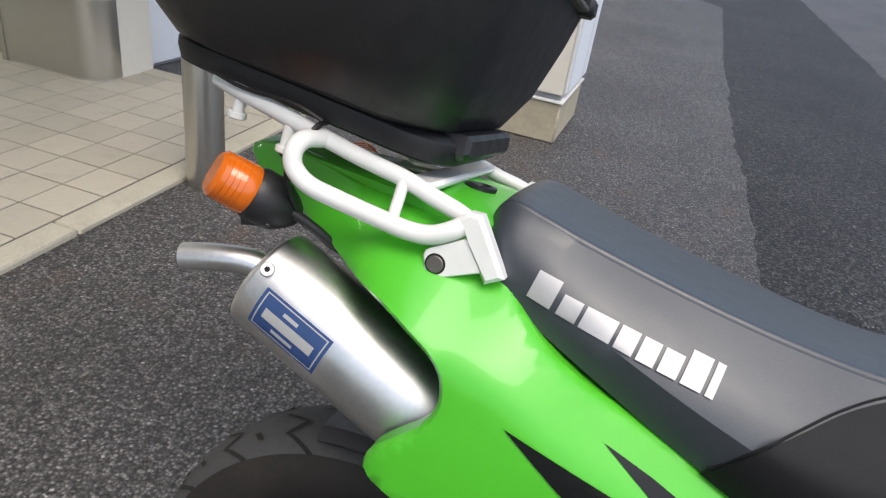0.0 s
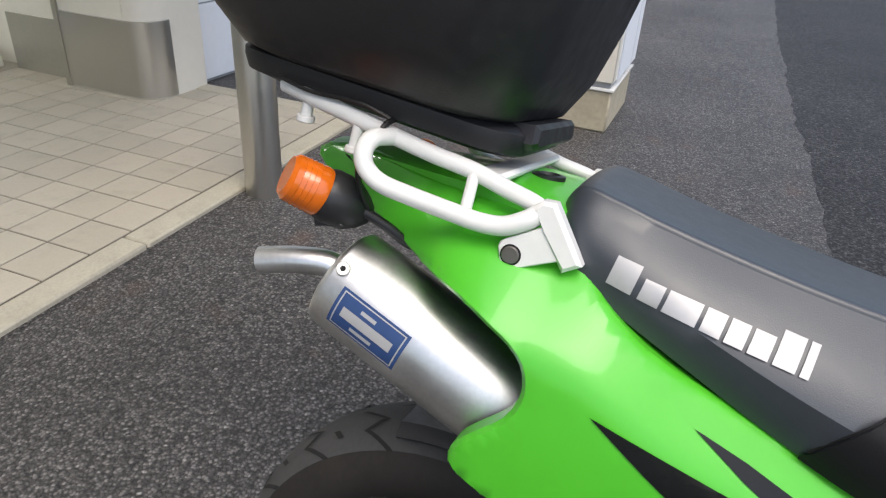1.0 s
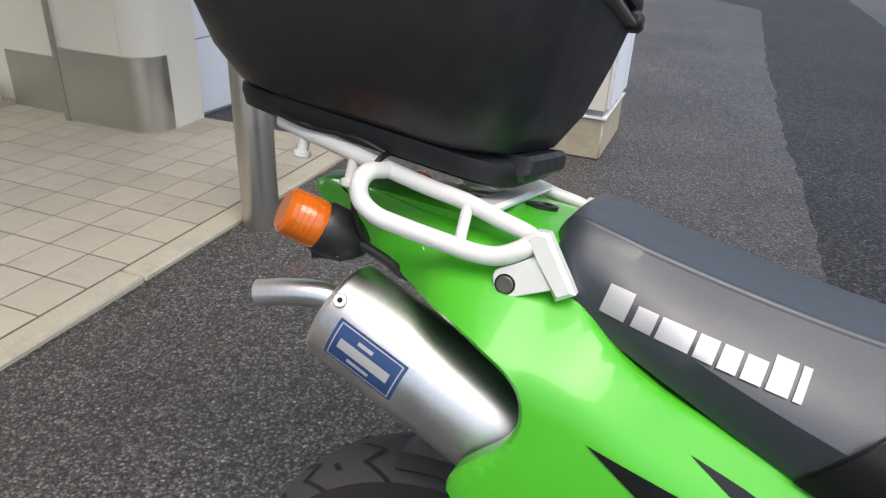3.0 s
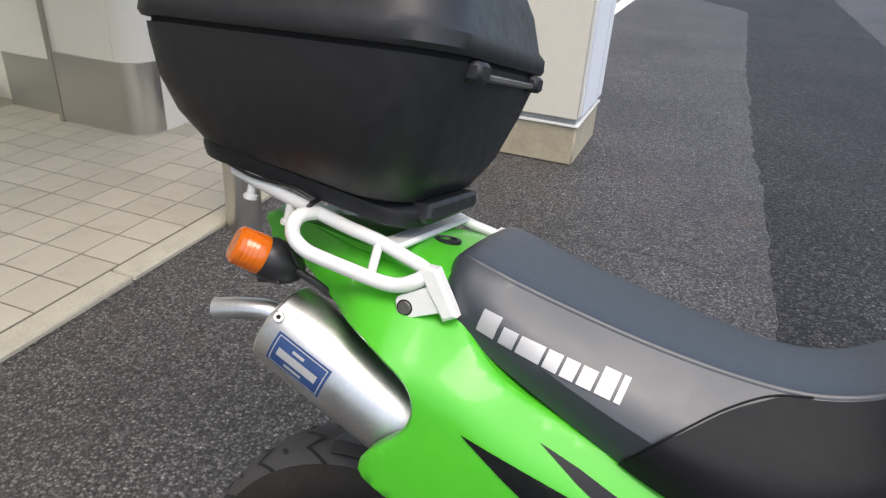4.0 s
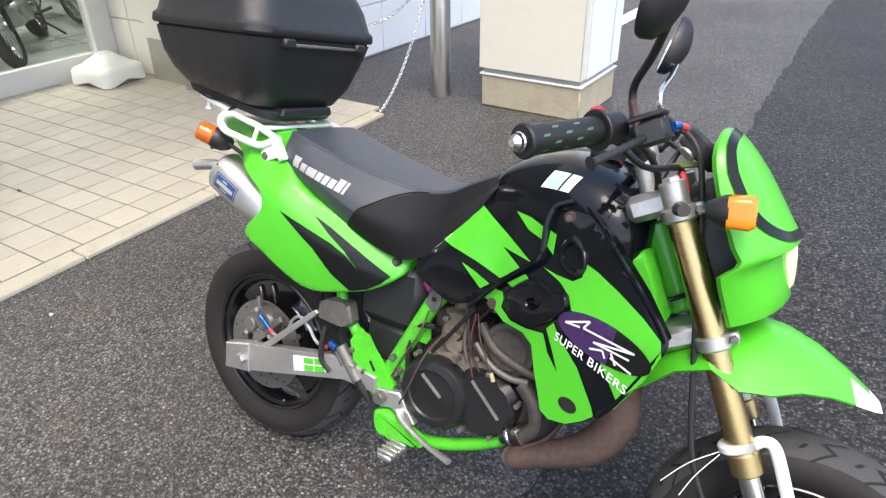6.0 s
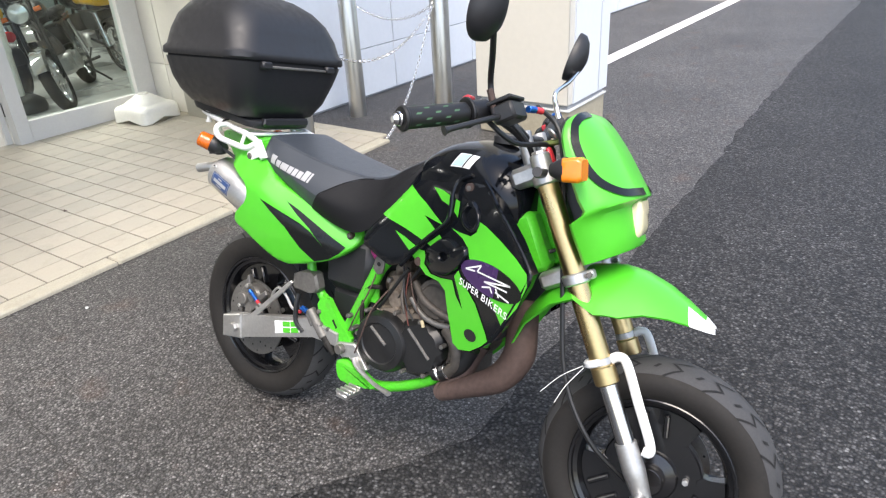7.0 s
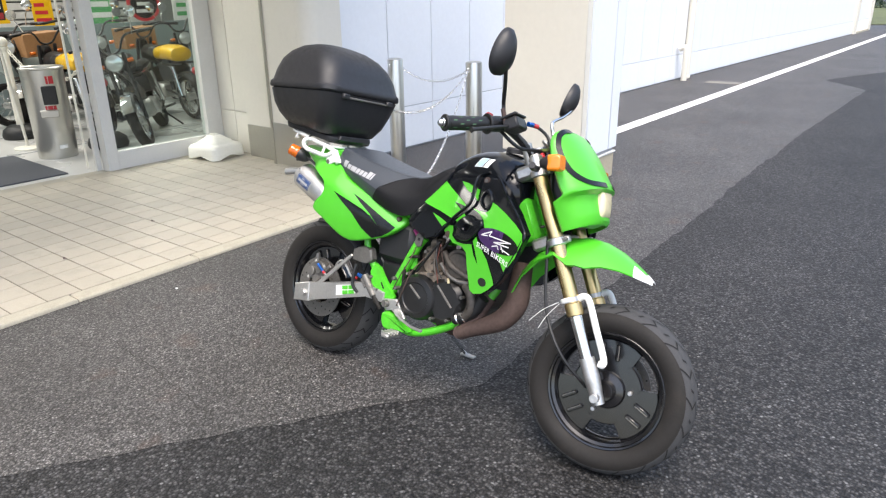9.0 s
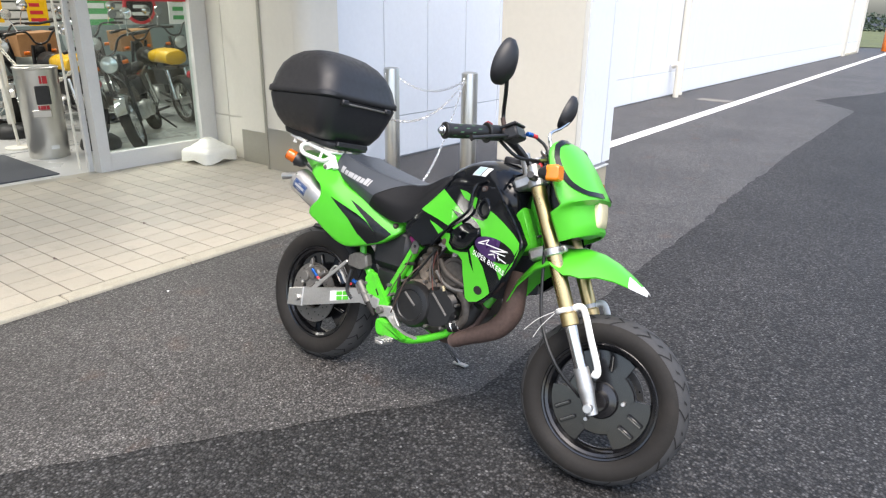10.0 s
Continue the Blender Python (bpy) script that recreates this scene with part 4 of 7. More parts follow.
    part("rolled_edge", fit_side(tube(bmesh.new(), [(x, f_shroud(x, z) + 0.002, z) for x, z in ((0.640, 0.773), (0.698, 0.769), (0.745, 0.748), (0.792, 0.716), (0.850, 0.670), (0.886, 0.637), (0.896, 0.620), (0.888, 0.595), (0.845, 0.506), (0.822, 0.471))], 0.0046, 8)), BLACK_GLOSS, shroud, "rolled black edge")
    for k, word in enumerate(("SUPER", "BIKERS")):
        words = bpy.data.curves.new("lettering", "FONT")
        words.body = word
        words.size = 0.020
        words.shear = 0.15
        words.space_character = 1.12
        words.offset = 0.0003
        holder = bpy.data.objects.new("lettering", words)
        flat = bpy.data.meshes.new_from_object(holder)
        bpy.data.objects.remove(holder)
        bm = bmesh.new()
        bm.from_mesh(flat)
        bpy.data.meshes.remove(flat)
        bmesh.ops.triangulate(bm, faces=bm.faces[:])
        w = max(v.co.x for v in bm.verts)
        x0, x1 = ((0.726, 0.782), (0.7885, 0.859))[k]
        for v in bm.verts:
            q = v.co.x / w
            x = (x1 + x0 - (x0 + (x1 - x0) * q)) if mir else x0 + (x1 - x0) * q
            z = 0.5585 - (x - 0.726) * 0.185 - 0.35 * (x - 0.726) ** 2 + v.co.y
            v.co = Vector((x, f_shroud(x, z) - 0.0040, z))
        part("lettering", fit_side(bm), WHITE_FILM, shroud, "white printed capitals")
    if not mir:
        part("guard_bar", tube(bmesh.new(), [(x, f_shroud(x, z) - 0.012, z) for x, z in ((0.700, 0.766), (0.674, 0.752), (0.669, 0.729), (0.672, 0.703), (0.673, 0.676), (0.660, 0.658), (0.619, 0.621), (0.581, 0.578), (0.556, 0.549))], 0.0044, 8), BLACK_GLOSS, shroud, "bent black bar")

# muffler and exhaust
bm = bmesh.new()
AX = Vector((0.924, 0.0, -0.383)).normalized()
M0 = Vector((-0.109, -0.091, 0.640))
UPV = Vector((0.383, 0, 0.924))
SDV = AX.cross(UPV).normalized()


def can_ring(s, r, squash=1.0):
    c = M0 + AX * s
    return [c + r * (math.cos(a) * SDV * squash + math.sin(a) * UPV) for a in (2 * math.pi * k / 40 for k in range(40))]


bridge(bm, [can_ring(s, r) for s, r in ((-0.006, 0.014), (-0.0055, 0.041), (-0.0035, 0.0452), (-0.001, 0.0467), (0.001, 0.0470), (0.27, 0.0470), (0.28, 0.042))])
muffler = part("muffler", bm, BRUSHED, bike, "brushed aluminium silencer")
bm = tube(bmesh.new(), [tuple(M0 + AX * 0.01 + UPV * 0.004), tuple(M0 - AX * 0.018 + UPV * 0.004 - Vector((0, 0.006, 0))), tuple(M0 + Vector((-0.046, -0.014, 0.009))), tuple(M0 + Vector((-0.077, -0.020, 0.002)))], 0.0122, 18)
part("tail_pipe", bm, BRUSHED, muffler, "bent polished tail pipe")
# Solid disc closing the pipe; the hollow's shade is its dark colour.
bm = rod(bmesh.new(), tuple(M0 + Vector((-0.0765, -0.0199, 0.0021))), tuple(M0 + Vector((-0.0778, -0.0202, 0.0019))), 0.0102, 18)
part("pipe_mouth", bm, HOLLOW_BLACK, muffler, "dark disc for the shade inside the pipe mouth")


def on_can(s, deg, r=0.0472):
    a = radians(deg)
    d = math.cos(a) * SDV + math.sin(a) * UPV
    return M0 + AX * s + r * d, d


SG = 1 if SDV.y < 0 else -1
FACE = 0 if SDV.y < 0 else 180


def can_patch(s0, s1, d0, d1, r, cut=0.0):
    bm = bmesh.new()
    grid = []
    for i in range(9):
        row = []
        for j in range(9):
            a = FACE + SG * (d0 + (d1 - d0) * j / 8)
            row.append(bm.verts.new(on_can(s0 + (s1 - s0) * i / 8, a, r)[0]))
        grid.append(row)
    for i in range(8):
        for j in range(8):
            if cut and i in (0, 7) and j in (0, 7):
                continue
            bm.faces.new((grid[i][j], grid[i + 1][j], grid[i + 1][j + 1], grid[i][j + 1]))
    return bm


part("sticker", can_patch(0.016, 0.0855, -22, 22, 0.0473), BLUE_FILM, muffler, "dark blue maker's sticker")
part("sticker_border", can_patch(0.019, 0.0825, -19.5, -18.2, 0.0477), SILVER_PRINT, muffler, "pale border line")
part("sticker_border", can_patch(0.019, 0.0825, 18.2, 19.5, 0.0477), SILVER_PRINT, muffler, "pale border line")
for s0 in (0.019, 0.0814):
    part("sticker_border", can_patch(s0, s0 + 0.0012, -19.5, 19.5, 0.0477), SILVER_PRINT, muffler, "pale border line")
part("sticker_mark", can_patch(0.025, 0.076, -6, 5, 0.0477), SILVER_PRINT, muffler, "silver block in place of the maker's mark")
part("sticker_mark", can_patch(0.040, 0.055, 9, 13, 0.0477), SILVER_PRINT, muffler, "small pale bar")
part("sticker_mark", can_patch(0.038, 0.060, -14, -10, 0.0477), SILVER_PRINT, muffler, "small pale bar")
p, d = on_can(0.0064, FACE + SG * 34, 0.0468)
part("bolt", rod(bmesh.new(), tuple(p - d * 0.002), tuple(p + d * 0.003), 0.0062, 16), ALLOY, muffler, "socket screw")
# Dark plug coloured as the shade inside the screw's socket.
part("bolt_socket", rod(bmesh.new(), tuple(p + d * 0.002), tuple(p + d * 0.0034), 0.0026, 6), HOLLOW_BLACK, muffler)
bm = tube(bmesh.new(), [(0.735, -0.065, 0.40), (0.722, -0.07, 0.375), (0.705, -0.085, 0.325), (0.672, -0.10, 0.282)], 0.018, 18)
exhaust = part("exhaust_header", bm, RUST_PIPE, bike, "rust-brown two-stroke exhaust header")
bm = tube(bmesh.new(), [(0.815, -0.05, 0.52), (0.822, -0.065, 0.46), (0.826, -0.075, 0.405), (0.795, -0.088, 0.350), (0.722, -0.10, 0.306), (0.668, -0.108, 0.276)], [0.028, 0.033, 0.034, 0.031, 0.023, 0.018], 20)
part("expansion_chamber", bm, RUST_PIPE, exhaust, "rusty swollen expansion chamber")
bm = tube(bmesh.new(), [(0.668, -0.102, 0.278), (0.63, -0.03, 0.262), (0.50, 0.03, 0.25), (0.36, 0.02, 0.40), (0.25, -0.06, 0.52), (0.17, -0.112, 0.545)], 0.022, 14)
part("link_pipe", bm, RUST_PIPE, exhaust)

# rack
bm = bmesh.new()
box(bm, (-0.006, -0.108, 0.753), (0.020, 0.108, 0.761), 0.003)
rack = part("luggage_rack", bm, WHITE_PAINT, bike, "white painted tubular luggage rack")
for s in (-1, 1):
    part("side_rail", tube(bmesh.new(), [(-0.185, s * 0.096, 0.797), (-0.161, s * 0.101, 0.792), (-0.122, s * 0.105, 0.784), (-0.080, s * 0.105, 0.774), (-0.039, s * 0.105, 0.765), (-0.005, s * 0.105, 0.759), (0.024, s * 0.107, 0.751), (0.046, s * 0.111, 0.746), (0.062, s * 0.117, 0.740)], 0.0072, 12), WHITE_PAINT, rack)
for s in (-1, 1):
    bm = tube(bmesh.new(), [(-0.076, s * 0.106, 0.773), (-0.084, s * 0.122, 0.771), (-0.087, s * 0.131, 0.762), (-0.084, s * 0.132, 0.749), (-0.070, s * 0.131, 0.739), (-0.047, s * 0.129, 0.734), (-0.013, s * 0.128, 0.729), (0.012, s * 0.128, 0.726), (0.031, s * 0.127, 0.727), (0.046, s * 0.126, 0.734), (0.058, s * 0.121, 0.743)], 0.0076, 12)
    part("grab_loop", bm, WHITE_PAINT, rack, "chipped white grab rail")
    bm = rod(bmesh.new(), (-0.003, s * 0.108, 0.757), (-0.002, s * 0.119, 0.731), 0.0048, 12)
    part("strut", bm, WHITE_PAINT, rack)
    bm = prism(bmesh.new(), [(0.050, 0.744), (0.057, 0.752), (0.067, 0.752), (0.094, 0.711), (0.080, 0.703), (0.062, 0.731)], s * 0.112, s * 0.130, "y", 0.003)
    part("stay", bm, WHITE_PAINT, rack)
    bm = prism(bmesh.new(), [(0.0305, 0.712), (0.0315, 0.716), (0.035, 0.7185), (0.064, 0.735), (0.079, 0.712), (0.041, 0.6955), (0.037, 0.6955), (0.034, 0.6985)], s * 0.1235, s * 0.1285, "y", 0.001)
    part("bracket", bm, WHITE_PAINT, rack, "white bolt-on bracket")
    bm = rod(bmesh.new(), (0.041, s * 0.1305, 0.7075), (0.041, s * 0.10, 0.7075), 0.0068, 16)
    part("bolt", bm, CAST_GREY, rack, "dull steel bolt")
    part("washer", rod(bmesh.new(), (0.041, s * 0.1292, 0.7075), (0.041, s * 0.12, 0.7075), 0.0085, 20), HOLLOW_BLACK, rack, "dark washer")
    for x, yy, z, down in ((-0.106, 0.106, 0.784, 0.028), (-0.158, 0.100, 0.794, 0.022)):
        bm = rod(bmesh.new(), (x, s * yy, z), (x - 0.003, s * yy, z - down), 0.0050, 12)
        rod(bm, (x - 0.0025, s * yy, z - down + 0.003), (x - 0.003, s * yy, z - down - 0.003), 0.0078, 12)
        part("foot", bm, WHITE_PAINT, rack)
for x, w, z in ((-0.15, 0.102, 0.790), (-0.185, 0.096, 0.797)):
    part("cross_bar", tube(bmesh.new(), [(x, -w, z), (x + 0.004, 0, z), (x, w, z)], 0.0068, 12), WHITE_PAINT, rack)
bm = tube(bmesh.new(), [(-0.078, -0.100, 0.786), (-0.080, -0.116, 0.780), (-0.090, -0.130, 0.752), (-0.093, -0.118, 0.728), (-0.090, -0.100, 0.706)], 0.0025, 8)
part("cable_tie", bm, CABLE, rack, "black cable tie")
bm = tube(bmesh.new(), [(-0.079, -0.108, 0.786), (-0.105, -0.112, 0.794), (-0.15, -0.112, 0.796), (-0.183, -0.110, 0.803)], 0.0018, 6)
part("cable_tie_end", bm, CABLE, rack, "loose end of a cable tie")

# rear indicators
for s in (-1, 1):
    bm = revolve(bmesh.new(), [(0.0, -0.022), (0.018, -0.022), (0.0220, -0.018), (0.0226, -0.013), (0.0218, -0.0125), (0.0230, -0.008), (0.0221, -0.0075), (0.0233, -0.003), (0.0224, -0.0025), (0.0235, 0.002), (0.0227, 0.0025), (0.0236, 0.008), (0.0235, 0.012), (0.022, 0.016), (0.0, 0.016)], seg=28, axis="x")
    m = pose(-0.137, s * 0.124, 0.722, 0, 22, -s * 42) @ Matrix.Scale(0.92, 4)
    ind = part("rear_indicator", bm, AMBER, bike, "amber rear indicator lens", m=m)
    bm = revolve(bmesh.new(), [(0.0, 0.014), (0.0235, 0.014), (0.0255, 0.020), (0.0255, 0.032), (0.0235, 0.044), (0.017, 0.055), (0.010, 0.063), (0.0, 0.064)], seg=28, axis="x")
    part("housing", bm, ABS, ind, "matt black housing", m=m)
    bm = tube(bmesh.new(), [(-0.098, s * 0.104, 0.708), (-0.074, s * 0.098, 0.697), (-0.055, s * 0.085, 0.683), (-0.03, s * 0.06, 0.678)], 0.0045, 10)
    part("stalk", bm, ABS, ind)
    bm = prism(bmesh.new(), [(-0.132, 0.694), (-0.112, 0.702), (-0.104, 0.694), (-0.130, 0.688)], s * 0.10, s * 0.12, "y", 0.001)
    part("tab", bm, ABS, ind)
bm = prism(bmesh.new(), [(-0.15, 0.74), (-0.10, 0.700), (-0.03, 0.66), (0.10, 0.60), (0.10, 0.66), (-0.04, 0.72)], -0.05, 0.05, "y", 0.006)
part("undertray", bm, ABS, bike, "black undertray")

# top case
CASE = BIKE @ pose(-0.100, 0.0, 0.772, 0, -1.0, 0)
case = thing("top_case", CASE, "matt black plastic top case on the rack", "top case")


def lid_ring(z, lx, ly, r, cx=0.0):
    return [(x + cx, y, z) for x, y in rounded(lx, ly, r, 6)]


bm = bmesh.new()
bridge(bm, [lid_ring(*row) for row in ((0.017, 0.118, 0.080, 0.035, -0.008), (0.020, 0.126, 0.092, 0.04, -0.008), (0.023, 0.130, 0.104, 0.04, -0.008), (0.034, 0.133, 0.108, 0.042, -0.008), (0.040, 0.133, 0.108, 0.042, -0.008), (0.043, 0.131, 0.105, 0.042, -0.008), (0.050, 0.118, 0.086, 0.04, -0.008))])
for v in bm.verts:
    v.co.z += -0.006 - 0.15 * v.co.x
base_plate = part("base_plate", bm, ABS, case, "ribbed black mounting plate")
bm = prism(bmesh.new(), [(-0.078, 0.010), (-0.074, 0.025), (0.074, 0.025), (0.078, 0.010), (0.070, 0.004), (-0.070, 0.004)], 0.09, 0.134, "x", 0.004)
part("release_tab", bm, ABS, base_plate, "raised release tab")
body_rows = ((0.040, 0.112, 0.112, 0.05, -0.006), (0.046, 0.126, 0.130, 0.055, -0.006), (0.075, 0.143, 0.155, 0.06, -0.002), (0.115, 0.156, 0.173, 0.06, 0.002), (0.150, 0.163, 0.183, 0.06, 0.004), (0.163, 0.165, 0.186, 0.06, 0.005))
bm = bmesh.new()
bridge(bm, [lid_ring(*row) for row in body_rows])
for v in bm.verts:
    v.co.z -= (0.004 + 0.14 * v.co.x) * max(0.0, 1 - (v.co.z - 0.040) / 0.075)
part("case_body", bm, ABS, case, "matt black case shell")
bm = bmesh.new()
bridge(bm, [lid_ring(z, lx, ly, r, cx) for z, lx, ly, r, cx in ((0.162, 0.162, 0.183, 0.06, 0.005), (0.168, 0.162, 0.183, 0.06, 0.005))])
part("gasket", bm, HOLLOW_BLACK, case, "dark seam between lid and body")
bm = bmesh.new()
bridge(bm, [lid_ring(*row) for row in ((0.168, 0.168, 0.190, 0.06, 0.005), (0.173, 0.171, 0.193, 0.062, 0.005), (0.186, 0.170, 0.192, 0.062, 0.005), (0.194, 0.163, 0.185, 0.06, 0.005), (0.232, 0.156, 0.178, 0.065, 0.002), (0.270, 0.143, 0.164, 0.07, -0.004), (0.300, 0.122, 0.142, 0.075, -0.010), (0.322, 0.092, 0.110, 0.07, -0.018), (0.334, 0.055, 0.070, 0.05, -0.025), (0.338, 0.02, 0.025, 0.018, -0.028))])
part("lid", bm, ABS, case, "domed black lid")
bm = bmesh.new()
box(bm, (0.160, -0.122, 0.150), (0.176, 0.122, 0.157), 0.002)
part("front_ledge", bm, CAST_GREY, case, "narrow front ledge")
for y in (-0.108, 0.108):
    bm = bmesh.new()
    box(bm, (0.158, y - 0.016, 0.147), (0.181, y + 0.016, 0.166), 0.004)
    part("hinge", bm, ABS, case)

# fork


def fork_at(z, y, dx=0.0):
    """A point of the fork's line in the steering frame."""
    return (0.046 + 0.018 * z + dx, y, z)


for s in (-1, 1):
    y = s * 0.110
    bm = rod(bmesh.new(), fork_at(-0.045, y), fork_at(-0.425, y), 0.0205, 28)
    leg = part("fork_leg", bm, GOLD, bike, "gold anodised fork tube", m=STEER)
    bm = rod(bmesh.new(), fork_at(0.008, y), fork_at(-0.046, y), 0.0195, 28)
    rod(bm, fork_at(0.014, y), fork_at(0.006, y), 0.0135, 6)
    part("fork_cap", bm, ALLOY, leg, "bare alloy fork top", m=STEER)
    bm = rod(bmesh.new(), fork_at(-0.40, y), fork_at(-0.565, y), 0.0170, 24)
    part("slider", bm, CHROME, leg, "silver fork slider", m=STEER)
    bm = tube(bmesh.new(), [fork_at(-0.545, y), fork_at(-0.60, y), fork_at(-0.645, y), fork_at(-0.668, y)], [0.0200, 0.0215, 0.017, 0.016], 20)
    part("axle_holder", bm, ALLOY, leg, "alloy axle holder", m=STEER)
    bm = rod(bmesh.new(), fork_at(-0.648, y - s * 0.01), fork_at(-0.648, y + s * 0.032), 0.012, 18)
    part("axle_nut", bm, ALLOY, leg, m=STEER)
    for z in (-0.040, -0.232):
        bm = rod(bmesh.new(), fork_at(z + 0.011, y), fork_at(z - 0.011, y), 0.0258, 28)
        clamp = part("clamp", bm, ALLOY, leg, "polished clamp", m=STEER)
        bm = bmesh.new()
        box(bm, fork_at(z - 0.009, y - s * 0.004 - 0.010, 0.018), fork_at(z + 0.009, y - s * 0.004 + 0.010, 0.036), 0.003)
        part("clamp_ear", bm, ALLOY, clamp, m=STEER)
        part("pinch_bolt", rod(bmesh.new(), fork_at(z, y - 0.019, 0.029), fork_at(z, y + 0.019, 0.029), 0.0055, 6), CAST_GREY, clamp, "dull pinch bolt", m=STEER)
    bm = rod(bmesh.new(), fork_at(-0.398, y), fork_at(-0.434, y), 0.0232, 28)
    part("seal", bm, GOLD, leg, m=STEER)
    bm = rod(bmesh.new(), fork_at(-0.382, y), fork_at(-0.398, y), 0.0215, 28)
    part("stay_clamp", bm, ALLOY, leg, "thin alloy band", m=STEER)
    bm = tube(bmesh.new(), [fork_at(-0.392, y, 0.016), fork_at(-0.390, y, 0.034), fork_at(-0.406, y, 0.045), fork_at(-0.48, y, 0.044), fork_at(-0.553, y, 0.043), fork_at(-0.572, y, 0.036), fork_at(-0.566, y, 0.026)], 0.0068, 12, flat=1.35)
    part("guard_stay", bm, WHITE_PAINT, leg, "white painted stay", m=STEER)
bm = bmesh.new()
box(bm, (-0.030, -0.098, -0.040), (0.052, 0.098, 0.000), 0.010)
box(bm, (-0.035, -0.10, -0.24), (0.045, 0.10, -0.205), 0.008)
rod(bm, (0, 0, 0.01), (0, 0, -0.24), 0.02)
part("yoke", bm, ALLOY, bike, "cast alloy yokes", m=STEER)
bm = rod(bmesh.new(), (0.0, 0, -0.05), (0.0, 0, -0.20), 0.033, 24)
part("head_tube", bm, GREEN, bike, "green steering head", m=STEER)

# headlamp cowl


def cowl(a, z):
    xf, xr, w = (tab(z, *rows) for rows in (
        [(-0.212, 0.150), (-0.205, 0.158), (-0.18, 0.162), (-0.15, 0.166), (-0.132, 0.170), (-0.126, 0.192), (-0.118, 0.192), (-0.095, 0.187), (-0.06, 0.182), (-0.03, 0.177), (0.0, 0.170), (0.03, 0.160), (0.046, 0.152), (0.054, 0.146), (0.058, 0.138)],
        [(-0.212, 0.071), (-0.150, 0.075), (-0.134, 0.078), (-0.124, 0.110), (-0.10, 0.106), (-0.04, 0.106), (0.0, 0.108), (0.03, 0.115), (0.045, 0.124), (0.058, 0.136)],
        [(-0.212, 0.128), (-0.15, 0.152), (-0.134, 0.160), (-0.10, 0.162), (-0.05, 0.164), (0.0, 0.160), (0.03, 0.150), (0.045, 0.134), (0.053, 0.108), (0.058, 0.07)]))
    c, s = math.cos(a), math.sin(a)
    return Vector((xr + (xf - xr) * abs(c) ** 0.95, w * math.copysign(abs(s) ** 0.9, s), z))


ZS = [-0.212, -0.205, -0.18, -0.156, -0.146, -0.134, -0.130, -0.126, -0.120, -0.110, -0.10, -0.08, -0.05, -0.02, 0.01, 0.025, 0.036, 0.044, 0.051, 0.055, 0.058]
bm = bmesh.new()
rings = []
for z in ZS:
    out = [cowl(a, z) for a in np.linspace(-math.pi / 2, math.pi / 2, 29)]
    rings.append([tuple(q) for q in out] + [tuple(Vector((q.x - 0.006, q.y * 0.95, q.z))) for q in out[::-1]])
bridge(bm, rings)
fairing = part("headlamp_cowl", bm, GREEN, bike, "lime green headlamp cowl", m=STEER)


def cowl_strip(path, w, mt, lab, lift=0.0025):
    bm = bmesh.new()
    fine = [(q.x, q.z) for q in spline([(a, 0, z) for a, z in path], 8)]
    last = None
    for i, (a, z) in enumerate(fine):
        j, k = min(i + 1, len(fine) - 1), max(i - 1, 0)
        t = (cowl(*fine[j]) - cowl(*fine[k])).normalized()
        nrm = (cowl(a + 0.05, z) - cowl(a - 0.05, z)).cross(cowl(a, z + 0.004) - cowl(a, z - 0.004)).normalized()
        if nrm.x < 0:
            nrm = -nrm
        sd = t.cross(nrm).normalized() * w * 0.5
        c = cowl(a, z) + nrm * lift
        p = [bm.verts.new(c - sd), bm.verts.new(c + sd)]
        if last:
            bm.faces.new((last[0], last[1], p[1], p[0]))
        last = p
    part("decal", bm, mt, fairing, lab, m=STEER)


for s in (-1, 1):
    cowl_strip([(s * 0.55, 0.049), (s * 1.05, 0.040), (s * 1.24, 0.016), (s * 1.25, -0.03), (s * 1.10, -0.075), (s * 0.75, -0.106), (s * 0.4, -0.114), (s * 0.15, -0.116)], 0.015, BLACK_FILM, "dark grey stripe")
bm = bmesh.new()
bridge(bm, [[(x - (z + 0.157) * -0.35, y, z) for y, z in rounded(w, h, 0.014, 4, 0, -0.163)] for x, w, h in ((0.11, 0.048, 0.034), (0.168, 0.048, 0.034), (0.175, 0.042, 0.030), (0.178, 0.028, 0.018))])
part("headlamp", bm, HEADLAMP, fairing, "frosted square headlamp", m=STEER)
bm = bmesh.new()
box(bm, (0.10, -0.050, -0.209), (0.154, 0.050, -0.199), 0.004)
part("lamp_chin", bm, GREEN, fairing, "green chin under the lamp", m=STEER)
for s in (-1, 1):
    bm = bmesh.new()
    bridge(bm, [[(x, y, z) for y, z in rounded(w, h, 0.009, 4)] for x, w, h in ((-0.004, 0.023, 0.023), (0.026, 0.0245, 0.0245), (0.034, 0.020, 0.020))])
    m = STEER @ pose(0.115, s * 0.206, -0.046, 0, 20, s * 4) @ Matrix.Scale(0.88, 4)
    ind = part("front_indicator", bm, AMBER_PALE, bike, "amber front indicator", m=m)
    bm = revolve(bmesh.new(), [(0.0, -0.036), (0.012, -0.034), (0.017, -0.024), (0.024, -0.010), (0.0250, -0.002), (0.0, -0.002)], seg=24, axis="x")
    part("housing", bm, ABS, ind, "black indicator housing", m=m)
    bm = tube(bmesh.new(), [(0.06, s * 0.195, -0.03), (0.05, s * 0.16, -0.03), (0.05, s * 0.12, -0.03)], 0.009, 10)
    part("stalk", bm, ABS, ind, m=STEER)
bm = bmesh.new()
box(bm, (0.05, -0.085, -0.20), (0.12, 0.085, -0.01), 0.015)
